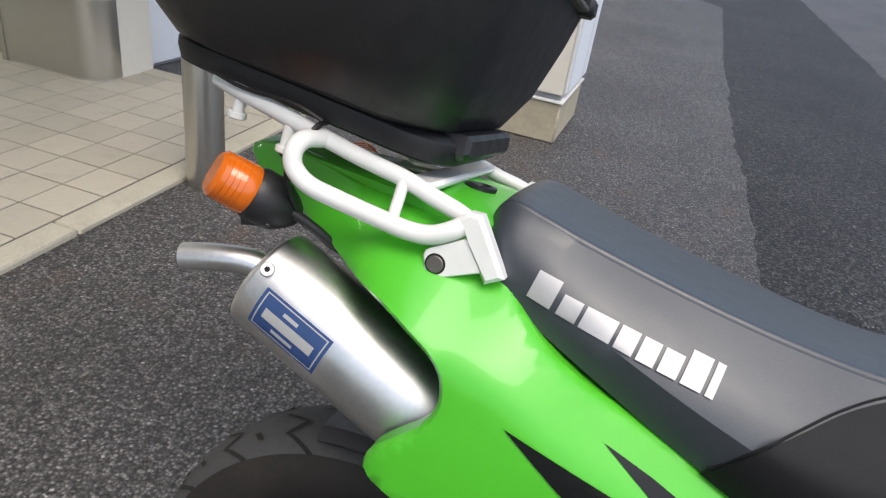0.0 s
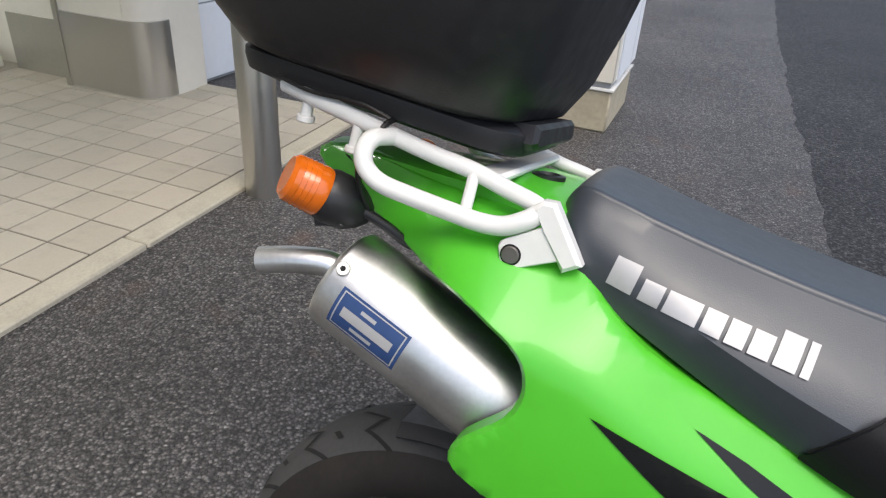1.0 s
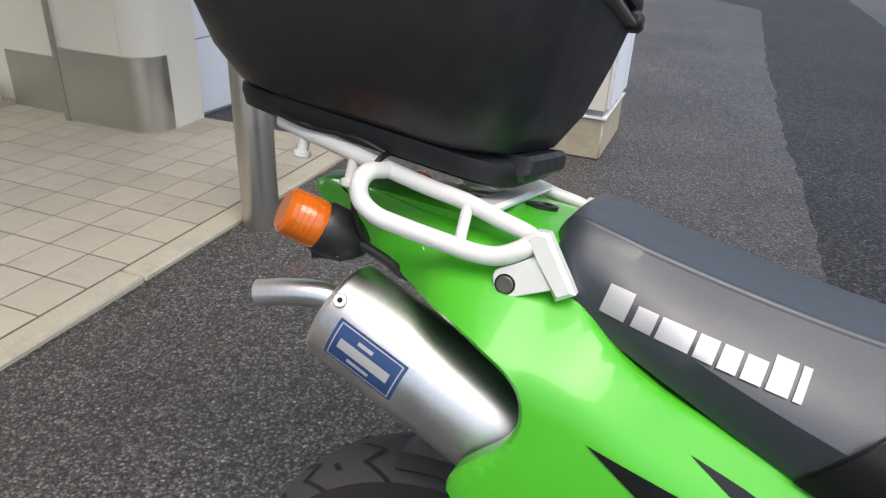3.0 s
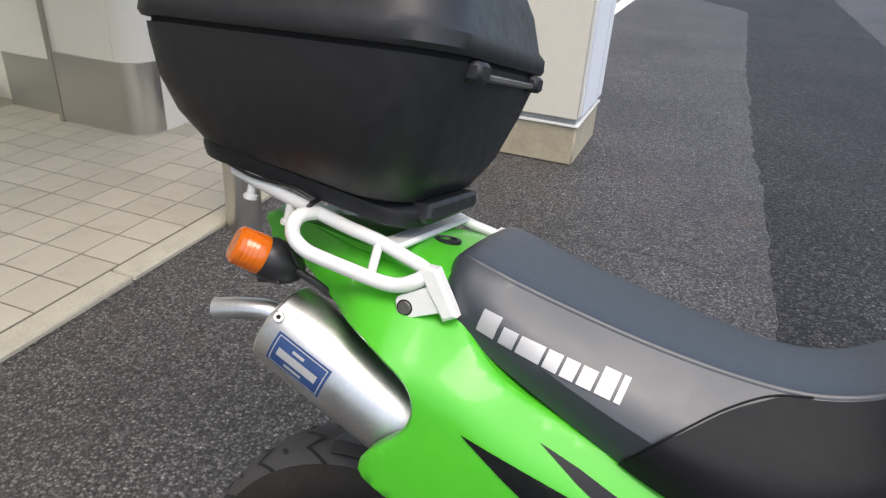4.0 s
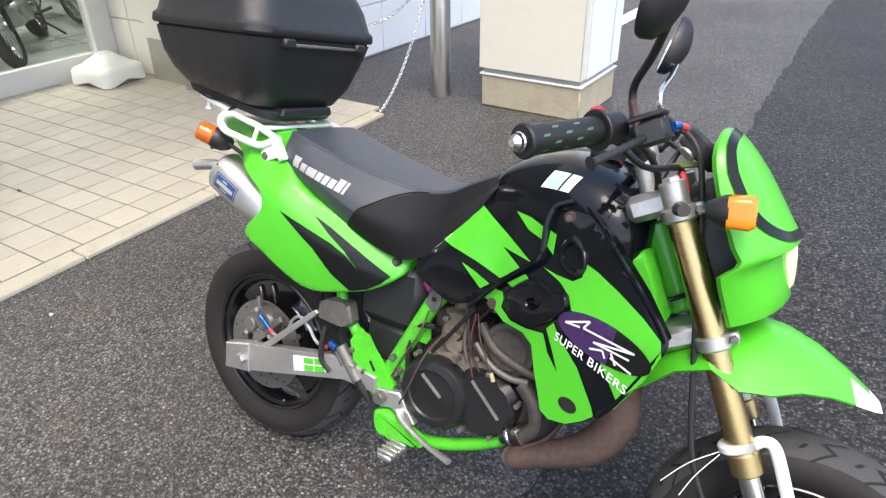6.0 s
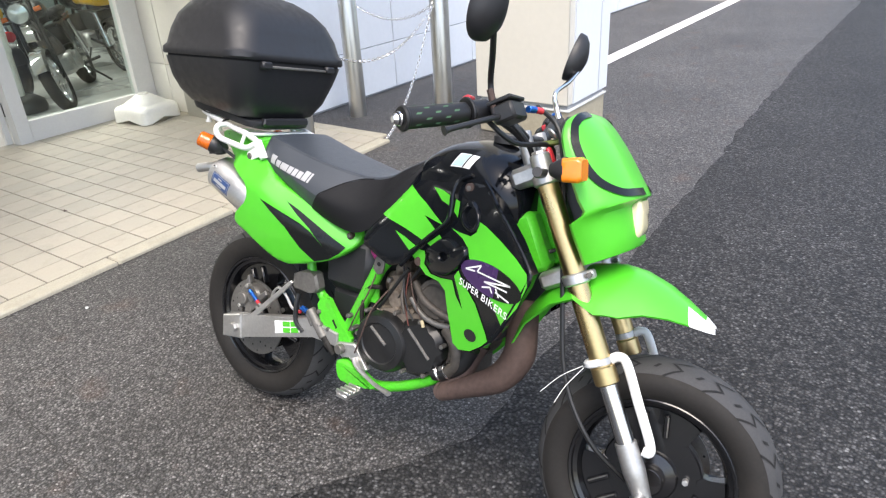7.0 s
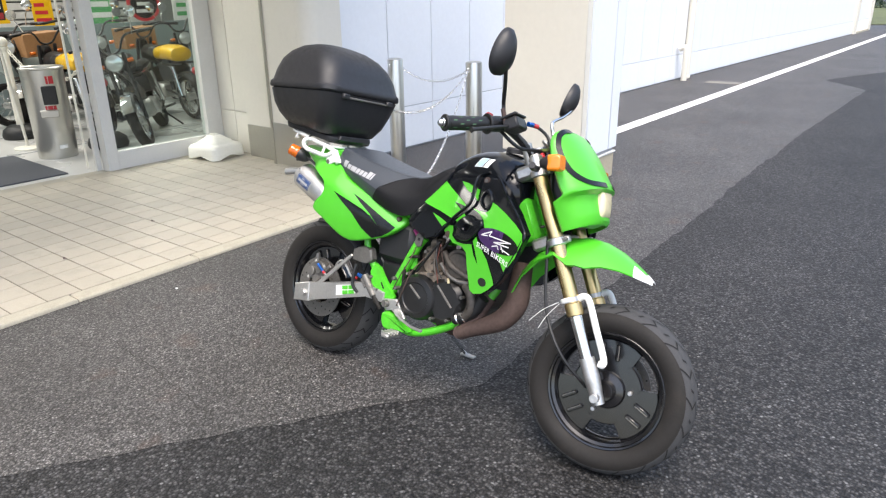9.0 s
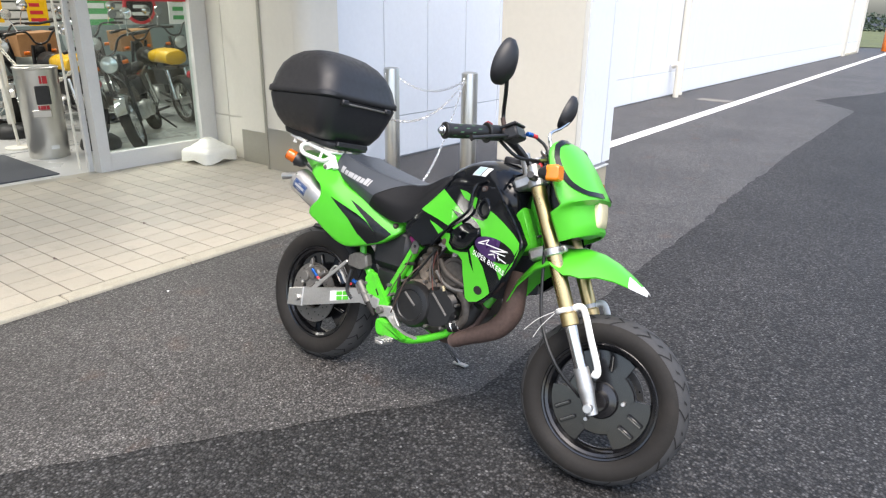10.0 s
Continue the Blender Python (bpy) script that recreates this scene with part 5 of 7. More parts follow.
part("lamp_bracket", bm, ABS, bike, "black lamp bracket behind the cowl", m=STEER)

# front mudguard
FEN = [(-0.185, -0.352, 0.035, 0.008), (-0.175, -0.335, 0.050, 0.012), (-0.10, -0.268, 0.085, 0.022), (-0.03, -0.230, 0.115, 0.034), (0.02, -0.218, 0.138, 0.046), (0.040, -0.220, 0.142, 0.080), (0.06, -0.224, 0.142, 0.082), (0.11, -0.240, 0.128, 0.078), (0.145, -0.264, 0.110, 0.062), (0.178, -0.300, 0.088, 0.046), (0.204, -0.340, 0.064, 0.030), (0.224, -0.376, 0.042, 0.015), (0.233, -0.394, 0.022, 0.008)]
bm = bmesh.new()
rings = []
for x, zt, w, drop in FEN:
    out = [(x + 0.25 * drop * abs(k / 10) ** 2.2 * (1 if x < 0.1 else -0.6), w * k / 10, zt - drop * abs(k / 10) ** 2.4) for k in range(-10, 11)]
    rings.append(out + [(a, b * 0.96, c - 0.004) for a, b, c in out[::-1]])
bridge(bm, rings)
for f in bm.faces:
    c = f.calc_center_median()
    if c.x > 0.15 and c.x * 0.5 - c.z + 0.35 * abs(c.y) / 0.06 * 0.05 > 0.475:
        f.material_index = 1
part("front_mudguard", bm, [GREEN, WHITE_FILM], bike, "lime green front mudguard with a white tip", m=STEER)

# handlebar and controls
bm = tube(bmesh.new(), [(-0.080, -0.372, 0.110), (-0.012, -0.250, 0.102), (0.010, -0.185, 0.096), (0.014, -0.10, 0.070), (0.010, -0.04, 0.052), (0.010, 0.04, 0.052), (0.014, 0.10, 0.070), (0.010, 0.185, 0.096), (-0.012, 0.250, 0.102), (-0.080, 0.372, 0.110)], 0.011, 14)
bars = part("handlebar", bm, ABS, bike, "black handlebar", m=STEER)
for s in (-1, 1):
    bm = bmesh.new()
    a, b = Vector((-0.074, s * 0.360, 0.109)), Vector((-0.012, s * 0.250, 0.102))
    rod(bm, a, b, 0.0185, 24)
    rod(bm, b, b + (b - a).normalized() * 0.006, 0.027, 24)
    rod(bm, a - (b - a).normalized() * 0.004, a + (b - a).normalized() * 0.004, 0.0215, 24)
    part("grip", bm, CABLE, bars, "black rubber grip with green flecks", m=STEER)
    bm = bmesh.new()
    d = (b - a).normalized()
    side = d.cross(Vector((0, 0, 1))).normalized()
    up = side.cross(d)
    for i in range(5):
        for k in range(6):
            t = a + (b - a) * (0.16 + 0.15 * i)
            ang = 2 * math.pi * (k + 0.5 * (i % 2)) / 6
            nrm = math.cos(ang) * side + math.sin(ang) * up
            tng = nrm.cross(d)
            c = t + nrm * 0.0188
            vs = [bm.verts.new(c + d * x + tng * y) for x, y in ((-0.006, -0.0016), (0.004, -0.0016), (0.007, 0.0016), (-0.003, 0.0016))]
            bm.faces.new(vs)
    flecks = part("fleck_pattern", bm, surface("green_rubber_%d" % (s + 1), (0.07, 0.15, 0.08), 0.7, bump=0.0), bars, "dull green flecks", m=STEER, smooth=False)
    tagged(flecks, kind="stuff")
    bm = rod(bmesh.new(), a - d * 0.004, a - d * 0.020, 0.0125, 20, 0.009, 0.004)
    part("bar_end", bm, CHROME, bars, "chromed bar end", m=STEER)
    bm = rod(bmesh.new(), b + d * 0.008, b + d * 0.045, 0.021, 18)
    part("switch_box", bm, ABS, bars, m=STEER)
    bm = tube(bmesh.new(), [(0.045, s * 0.180, 0.088), (0.048, s * 0.220, 0.078), (0.030, s * 0.290, 0.070), (0.002, s * 0.365, 0.062), (-0.004, s * 0.376, 0.061)], [0.0075, 0.0056, 0.0046, 0.005, 0.0085], 12)
    part("lever", bm, ABS, bars, "black lever", m=STEER)
bm = bmesh.new()
box(bm, (0.030, -0.250, 0.062), (0.072, -0.185, 0.096), 0.005)
part("master_cylinder", bm, ENGINE_BLACK, bars, "worn black brake fluid reservoir", m=STEER)
bm = bmesh.new()
box(bm, (0.028, -0.253, 0.096), (0.075, -0.182, 0.103), 0.002)
part("reservoir_lid", bm, ENGINE_BLACK, bars, m=STEER)
bm = bmesh.new()
box(bm, (-0.016, -0.246, 0.118), (0.004, -0.222, 0.132), 0.005)
part("kill_switch", bm, RED_PLASTIC, bars, "red switch", m=STEER)
bm = bmesh.new()
box(bm, (-0.012, 0.262, 0.120), (0.008, 0.286, 0.136), 0.004)
part("choke_switch", bm, BLUE_METAL, bars, "blue switch block", m=STEER)
bm = bmesh.new()
box(bm, (-0.034, 0.228, 0.098), (-0.018, 0.242, 0.112), 0.003)
part("horn_button", bm, RED_PLASTIC, bars, "red horn button", m=STEER)
bm = rod(bmesh.new(), (0.074, -0.180, 0.080), (0.080, -0.160, 0.078), 0.0065, 14)
part("banjo_bolt", bm, BLUE_METAL, bars, "blue anodised fitting", m=STEER)
bm = rod(bmesh.new(), (0.080, -0.160, 0.078), (0.086, -0.143, 0.074), 0.006, 14)
part("hose_fitting", bm, RED_PLASTIC, bars, "red anodised fitting", m=STEER)
for s in (-1, 1):
    bm = rod(bmesh.new(), (0.005, s * 0.045, -0.012), (0.010, s * 0.045, 0.068), 0.015, 16)
    part("riser", bm, ALLOY, bars, "alloy bar riser", m=STEER)
bm = rod(bmesh.new(), (0.075, 0.035, 0.03), (0.105, 0.035, 0.045), 0.038, 28)
part("speedometer", bm, ABS, bike, "black speedometer behind the cowl", m=STEER)
bm = bmesh.new()
box(bm, (0.058, -0.100, -0.002), (0.066, -0.080, 0.032), 0.003, pose(0, 0, 0, 10, 0, 0))
tag = part("key_tag", bm, RED_PLASTIC, bike, "red key tag by the cowl", m=STEER)
bm = bmesh.new()
box(bm, (0.030, -0.090, 0.030), (0.070, -0.074, 0.040), 0.003, pose(0, 0, 0, 0, 12, 8))
part("strap", bm, surface("olive_strap", (0.10, 0.13, 0.03), 0.8, bump=0.1), tag, "olive green strap", m=STEER)
part("key_head", rod(bmesh.new(), (0.072, -0.080, 0.038), (0.076, -0.078, 0.040), 0.013, 18), ALLOY, tag, "pale key head", m=STEER)

# mirrors
for s, root, head, rot in ((-1, (0.037, -0.244, 0.102), (0.120, -0.352, 0.216), (0, 38, -6)), (1, (0.034, 0.149, 0.118), (0.082, 0.285, 0.240), (0, 41, 14))):
    r, h = Vector(root), Vector(head)
    bm = tube(bmesh.new(), [r, r + Vector((0.010, 0, 0.036)), r * 0.45 + h * 0.55 + Vector((0.002, 0, -0.004)), h - Vector((0.004, 0, 0.030))], 0.0052, 10)
    stem = part("mirror_stem", bm, CHROME if s > 0 else ABS, bike, "thin mirror stem", m=STEER)
    bm = rod(bmesh.new(), r - Vector((0, 0, 0.02)), r + Vector((0.004, 0, 0.022)), 0.0062, 6)
    part("lock_nut", bm, RUST_PIPE if s < 0 else CHROME, stem, "rusty lock nut", m=STEER)
    m = STEER @ pose(*head, *rot)
    bm = bmesh.new()
    rings = []
    for x, k in ((-0.012, 0.98), (-0.008, 1.0), (0.004, 0.96), (0.016, 0.72), (0.024, 0.35), (0.027, 0.08)):
        ring = []
        for j in range(28):
            a = 2 * math.pi * j / 28
            ring.append((x, 0.040 * k * math.cos(a) * (1.0 - 0.18 * math.sin(a)), 0.058 * k * math.sin(a)))
        rings.append(ring)
    bridge(bm, rings)
    part("mirror_shell", bm, ABS, stem, "black mirror shell", m=m)
    bm = bmesh.new()
    bm.faces.new([bm.verts.new((-0.0128, 0.036 * math.cos(a) * (1.0 - 0.18 * math.sin(a)), 0.053 * math.sin(a))) for a in (2 * math.pi * j / 28 for j in range(28))])
    part("mirror_glass", bm, MIRROR, stem, "mirror glass", m=m)

# frame
bm = tube(bmesh.new(), [(0.47, -0.085, 0.53), (0.453, -0.088, 0.506), (0.374, -0.092, 0.332), (0.352, -0.092, 0.277)], 0.0165, 14, smooth=False)
frame_part = part("frame", bm, FRAME_GREEN, bike, "lime green steel frame")
for s in (-1, 1):
    y = s * 0.09
    if s > 0:
        part("down_tube", tube(bmesh.new(), [(0.47, y, 0.53), (0.374, y, 0.332), (0.352, y, 0.277)], 0.0165, 14, smooth=False), FRAME_GREEN, frame_part)
    part("sub_frame", tube(bmesh.new(), [(0.232, y, 0.50), (0.245, y, 0.44), (0.30, y, 0.372), (0.372, y, 0.318)], 0.0115, 12), FRAME_GREEN, frame_part)
    part("seat_rail", tube(bmesh.new(), [(0.47, y * 0.8, 0.60), (0.30, y * 0.8, 0.58), (0.05, y * 0.8, 0.68)], 0.011, 12), FRAME_GREEN, frame_part)
    part("cradle", tube(bmesh.new(), [(0.356, y, 0.285), (0.384, y, 0.250), (0.464, y, 0.218), (0.586, y, 0.262), (0.68, y * 0.9, 0.330), (0.745, y * 0.7, 0.42), (0.77, y * 0.5, 0.52), (0.76, y * 0.3, 0.68)], 0.0125, 12), FRAME_GREEN, frame_part)
    bm = prism(bmesh.new(), [(0.287, 0.379), (0.304, 0.410), (0.314, 0.400), (0.325, 0.403), (0.342, 0.376), (0.372, 0.348), (0.403, 0.322), (0.400, 0.304), (0.383, 0.294), (0.342, 0.298), (0.330, 0.310), (0.316, 0.318), (0.300, 0.345)], s * 0.101, s * 0.116, "y", 0.002)
    plate = part("pivot_plate", bm, FRAME_GREEN, frame_part)
    for x, z in ((0.297, 0.363), (0.331, 0.326), (0.394, 0.380), (0.407, 0.352)):
        part("bolt", rod(bmesh.new(), (x, s * 0.122, z), (x, s * 0.095, z), 0.0062, 6), CAST_GREY, plate)
    # No slot is cut: its shade is the patch's dark colour.
    part("slot", prism(bmesh.new(), [(0.340, 0.353), (0.345, 0.356), (0.358, 0.338), (0.354, 0.334)], s * 0.1155, s * 0.1168, "y", 0), HOLLOW_BLACK, plate, "flat dark patch for the shade of a slot")
    part("gusset", prism(bmesh.new(), [(0.385, 0.352), (0.402, 0.402), (0.414, 0.438), (0.424, 0.360), (0.408, 0.330)], s * 0.090, s * 0.097, "y", 0.002), FRAME_GREEN, frame_part)
    part("tab", prism(bmesh.new(), [(0.421, 0.442), (0.449, 0.474), (0.456, 0.433), (0.448, 0.418), (0.430, 0.418)], s * 0.080, s * 0.088, "y", 0.002), FRAME_GREEN, frame_part)
    lug = part("tank_lug", prism(bmesh.new(), [(0.446, 0.508), (0.452, 0.536), (0.466, 0.544), (0.479, 0.527), (0.474, 0.501), (0.460, 0.496)], s * 0.098, s * 0.106, "y", 0.002), CAST_GREY, frame_part, "dull grey lug")
    # Dark plug coloured as the shade inside the lug's hole.
    part("lug_hole", rod(bmesh.new(), (0.464, s * 0.1065, 0.522), (0.464, s * 0.104, 0.522), 0.0055, 14), HOLLOW_BLACK, lug)
    part("top_tube", tube(bmesh.new(), [(0.47, y * 0.8, 0.56), (0.62, y * 0.7, 0.66), (0.76, y * 0.35, 0.72)], 0.016, 12), FRAME_GREEN, frame_part)
bm = rod(bmesh.new(), (0.362, -0.112, 0.306), (0.362, 0.112, 0.306), 0.012, 18)
part("connector", rod(bmesh.new(), (0.434, -0.092, 0.545), (0.452, -0.098, 0.533), 0.0075, 12), surface("pink_anodised", (0.42, 0.05, 0.22), 0.35, 0.5, bump=0.0), frame_part, "pink anodised fitting")
part("pivot_bolt", bm, ALLOY, frame_part, "swingarm pivot bolt")

bm = bmesh.new()
box(bm, (-0.135, -0.078, -0.205), (-0.012, 0.078, -0.080), 0.014)
part("head_gusset", bm, FRAME_GREEN, frame_part, "green steering head gusset", m=STEER)

# swingarm, brake and shock
bm = bmesh.new()
for s in (-1, 1):
    prism(bm, [(-0.055, 0.198), (-0.055, 0.252), (0.02, 0.276), (0.265, 0.338), (0.365, 0.326), (0.365, 0.290), (0.285, 0.296), (0.02, 0.212)], s * 0.098, s * 0.122, "y", 0.003)
swing = part("swingarm", bm, ALLOY, bike, "dull aluminium box swingarm")
for s in (-1, 1):
    bm = bmesh.new()
    prism(bm, [(-0.058, 0.194), (-0.058, 0.256), (0.016, 0.278), (0.020, 0.208)], s * 0.096, s * 0.1255, "y", 0.003)
    part("chain_adjuster", bm, ALLOY, swing)
    part("axle_nut", rod(bmesh.new(), (-0.004, s * 0.120, 0.236), (-0.004, s * 0.137, 0.236), 0.013, 6), ALLOY, swing, "steel axle nut")
bm = prism(bmesh.new(), [(0.152, 0.263), (0.147, 0.297), (0.230, 0.320), (0.246, 0.294)], -0.1235, -0.1228, "y", 0)
part("sticker", bm, WHITE_FILM, swing, "white sticker", smooth=False)
for quad in ([(0.182, 0.274), (0.180, 0.287), (0.205, 0.294), (0.207, 0.281)], [(0.210, 0.282), (0.208, 0.295), (0.232, 0.302), (0.236, 0.290)], [(0.179, 0.290), (0.177, 0.303), (0.203, 0.310), (0.205, 0.297)], [(0.208, 0.298), (0.206, 0.311), (0.226, 0.317), (0.231, 0.305)]):
    bm = prism(bmesh.new(), quad, -0.1243, -0.1238, "y", 0)
    part("sticker_patch", bm, GREEN, swing, "green patch on the sticker", smooth=False)
bm = bmesh.new()
prism(bm, smooth_outline([(-0.022, 0.286), (0.008, 0.280), (0.040, 0.292), (0.052, 0.312), (0.048, 0.340), (0.022, 0.352), (-0.006, 0.350), (-0.026, 0.326)], 3), -0.094, -0.058, "y", 0.006)
rod(bm, (-0.006, -0.106, 0.312), (-0.006, -0.085, 0.312), 0.017, 20)
rod(bm, (0.028, -0.103, 0.324), (0.028, -0.085, 0.324), 0.014, 16)
prism(bm, [(-0.012, 0.345), (-0.004, 0.375), (0.004, 0.378), (0.010, 0.345)], -0.090, -0.075, "y", 0.003)
prism(bm, [(0.044, 0.330), (0.072, 0.352), (0.078, 0.340), (0.050, 0.312)], -0.092, -0.080, "y", 0.003)
prism(bm, [(-0.010, 0.245), (0.012, 0.245), (0.03, 0.30), (0.0, 0.305)], -0.096, -0.088, "y", 0.002)
caliper = part("rear_caliper", bm, CAST_GREY, bike, "grey rear brake caliper")
part("bleed_fitting", rod(bmesh.new(), (0.041, -0.108, 0.338), (0.062, -0.110, 0.325), 0.0052, 12), BLUE_METAL, caliper, "blue anodised fitting")
part("hose_fitting", rod(bmesh.new(), (0.062, -0.110, 0.325), (0.073, -0.111, 0.319), 0.005, 12), RED_PLASTIC, caliper, "red anodised fitting")
part("brake_hose", tube(bmesh.new(), [(0.071, -0.112, 0.320), (0.10, -0.112, 0.318), (0.116, -0.112, 0.336), (0.128, -0.112, 0.368), (0.150, -0.112, 0.384), (0.176, -0.112, 0.368), (0.195, -0.112, 0.346), (0.214, -0.112, 0.338)], 0.0036, 8), ALLOY, caliper, "braided hose")
bm = prism(bmesh.new(), [(0.044, 0.281), (0.042, 0.272), (0.052, 0.268), (0.062, 0.277), (0.198, 0.405), (0.203, 0.413), (0.198, 0.418), (0.190, 0.413)], -0.121, -0.115, "y", 0.0015)
part("torque_arm", bm, ALLOY, caliper, "flat alloy torque arm")
for x, z in ((-0.018, 0.288), (0.054, 0.300), (0.012, 0.352)):
    part("bolt", rod(bmesh.new(), (x, -0.104, z), (x, -0.09, z), 0.006, 6), ALLOY, caliper)
part("banjo", rod(bmesh.new(), (0.030, -0.108, 0.345), (0.041, -0.108, 0.338), 0.0058, 12), BLUE_METAL, caliper, "blue anodised fitting")
part("banjo_end", rod(bmesh.new(), (0.214, -0.112, 0.338), (0.228, -0.112, 0.342), 0.005, 12), RED_PLASTIC, caliper, "red anodised fitting")
bm = prism(bmesh.new(), [(0.201, 0.397), (0.197, 0.410), (0.199, 0.435), (0.222, 0.447), (0.240, 0.454), (0.262, 0.448), (0.276, 0.451), (0.287, 0.418), (0.280, 0.404), (0.262, 0.400)], -0.116, -0.085, "y", 0.005)
part("reservoir_bracket", bm, CAST_GREY, bike, "weathered cast bracket")
bm = rod(bmesh.new(), (0.268, -0.118, 0.361), (0.322, -0.120, 0.303), 0.0125, 16)
rod(bm, (0.262, -0.119, 0.350), (0.283, -0.119, 0.324), 0.0085, 14)
box(bm, (0.290, -0.130, 0.318), (0.312, -0.112, 0.338), 0.004)
mcyl = part("rear_master_cylinder", bm, CAST_GREY, bike, "grey rear master cylinder")
part("boot", tube(bmesh.new(), [(0.320, -0.120, 0.305), (0.329, -0.120, 0.297), (0.334, -0.120, 0.291), (0.343, -0.121, 0.283), (0.356, -0.121, 0.269)], [0.0105, 0.0085, 0.0105, 0.008, 0.005], 14), RUBBER, mcyl, "grimy rubber boot")
part("hose_end", rod(bmesh.new(), (0.238, -0.117, 0.356), (0.258, -0.118, 0.352), 0.0075, 12), BLUE_METAL, mcyl, "blue anodised fitting")
part("hose", tube(bmesh.new(), [(0.224, -0.116, 0.390), (0.222, -0.122, 0.355), (0.226, -0.124, 0.318), (0.249, -0.122, 0.297)], 0.0062, 8), CABLE, mcyl)
bm = rod(bmesh.new(), (0.40, 0, 0.36), (0.33, 0, 0.58), 0.03, 18)
part("shock", bm, ABS, bike, "rear shock absorber")
bm = bmesh.new()
box(bm, (0.255, -0.085, 0.405), (0.44, 0.085, 0.575), 0.035)
# Block added so that the gap between the frame tubes reads dark.
box(bm, (0.290, -0.070, 0.335), (0.43, 0.070, 0.420), 0.012)
part("airbox", bm, ABS, bike, "black airbox with an added block darkening the gap below it")
bm = bmesh.new()
rings = []
for k in range(13):
    a = radians(42 + k * 5)
    rings.append([(0.262 * math.cos(a), w, 0.238 + 0.262 * math.sin(a) - d) for w, d in ((-0.055, 0.012), (-0.045, 0.0), (0.045, 0.0), (0.055, 0.012), (0.05, 0.016), (-0.05, 0.016))])
bridge(bm, rings)
part("rear_hugger", bm, ABS, bike, "black inner mudguard")

# engine
bm = bmesh.new()
box(bm, (0.43, -0.085, 0.265), (0.69, 0.09, 0.43), 0.025)
engine = part("engine", bm, ENGINE, bike, "oily two-stroke engine")
bm = bmesh.new()
bridge(bm, [[(0.495 + r * math.cos(a), y, 0.343 + r * 0.95 * math.sin(a)) for a in (2 * math.pi * k / 36 for k in range(36))] for y, r in ((-0.07, 0.078), (-0.110, 0.076), (-0.123, 0.068), (-0.126, 0.052), (-0.1225, 0.049), (-0.1235, 0.02), (-0.125, 0.012))])
part("clutch_cover", bm, ENGINE_BLACK, engine, "scuffed black clutch cover")
bm = prism(bmesh.new(), smooth_outline([(0.548, 0.408), (0.616, 0.420), (0.655, 0.395), (0.658, 0.342), (0.62, 0.310), (0.575, 0.300), (0.55, 0.32)], 4), -0.116, -0.06, "y", 0.012)
part("pump_cover", bm, ENGINE_BLACK, engine, "black pump cover")
for p0, p1 in (((0.470, -0.125, 0.378), (0.515, -0.125, 0.345)), ((0.570, -0.117, 0.400), (0.632, -0.117, 0.345))):
    part("rib", tube(bmesh.new(), [p0, p1], 0.0038, 8, smooth=False), CAST_GREY, engine, "worn bare rib")
for x, z in ((0.423, 0.345), (0.446, 0.408), (0.53, 0.425), (0.60, 0.424), (0.662, 0.385), (0.665, 0.335), (0.62, 0.302), (0.56, 0.292), (0.455, 0.275)):
    part("bolt", rod(bmesh.new(), (x, -0.120, z), (x, -0.10, z), 0.0052, 6), CAST_GREY, engine)
bm = bmesh.new()
CYL = Vector((0.30, 0, 0.95)).normalized()
bridge(bm, [[(0.62 + CYL.x * t + a * k, b * k, 0.42 + CYL.z * t) for a, b in rounded(0.055, 0.068, 0.022, 5)] for t, k in ((0.0, 1.0), (0.03, 1.0), (0.034, 0.92), (0.040, 0.92), (0.044, 1.03), (0.085, 1.03), (0.092, 0.95), (0.098, 0.95), (0.102, 1.06), (0.125, 1.04), (0.135, 0.85))])
part("cylinder", bm, ENGINE, engine, "grimy cylinder barrel")
bm = rod(bmesh.new(), (0.685, -0.075, 0.40), (0.685, 0.02, 0.40), 0.055, 24)
part("reed_block", bm, ENGINE, engine)
bm = prism(bmesh.new(), [(0.470, 0.440), (0.474, 0.498), (0.488, 0.506), (0.526, 0.509), (0.534, 0.470), (0.538, 0.435), (0.520, 0.424), (0.496, 0.419)], -0.082, 0.02, "y", 0.009)
rod(bm, (0.493, -0.03, 0.40), (0.493, -0.03, 0.53), 0.017, 16)
rod(bm, (0.43, -0.02, 0.46), (0.60, -0.02, 0.46), 0.026, 18)
carb = part("carburettor", bm, OXIDE, engine, "oxidised carburettor with rusty stains")
part("float_bowl", rod(bmesh.new(), (0.512, -0.098, 0.447), (0.512, -0.07, 0.447), 0.021, 20), OXIDE, carb)
part("idle_screw", rod(bmesh.new(), (0.486, -0.094, 0.487), (0.486, -0.075, 0.487), 0.0055, 12), CAST_GREY, carb)
part("elbow", tube(bmesh.new(), [(0.500, -0.070, 0.505), (0.512, -0.085, 0.522), (0.535, -0.088, 0.528)], 0.010, 12), OXIDE, carb)
part("intake_joint", rod(bmesh.new(), (0.548, -0.05, 0.470), (0.580, -0.05, 0.476), 0.036, 24), RUBBER, carb, "black rubber intake joint")
for k in range(4):
    y0 = -0.098 + 0.018 * k
    part("barrel_fin", revolve(bmesh.new(), [(0.030, y0), (0.049, y0), (0.051, y0 + 0.003), (0.051, y0 + 0.008), (0.049, y0 + 0.011), (0.030, y0 + 0.011)], (0.622, 0, 0.472), 32), ENGINE, engine, "brown cast fin")
part("barrel_cap", rod(bmesh.new(), (0.622, -0.103, 0.472), (0.622, -0.03, 0.472), 0.042, 30, lip=0.006), ENGINE, engine, "oily brown casting")
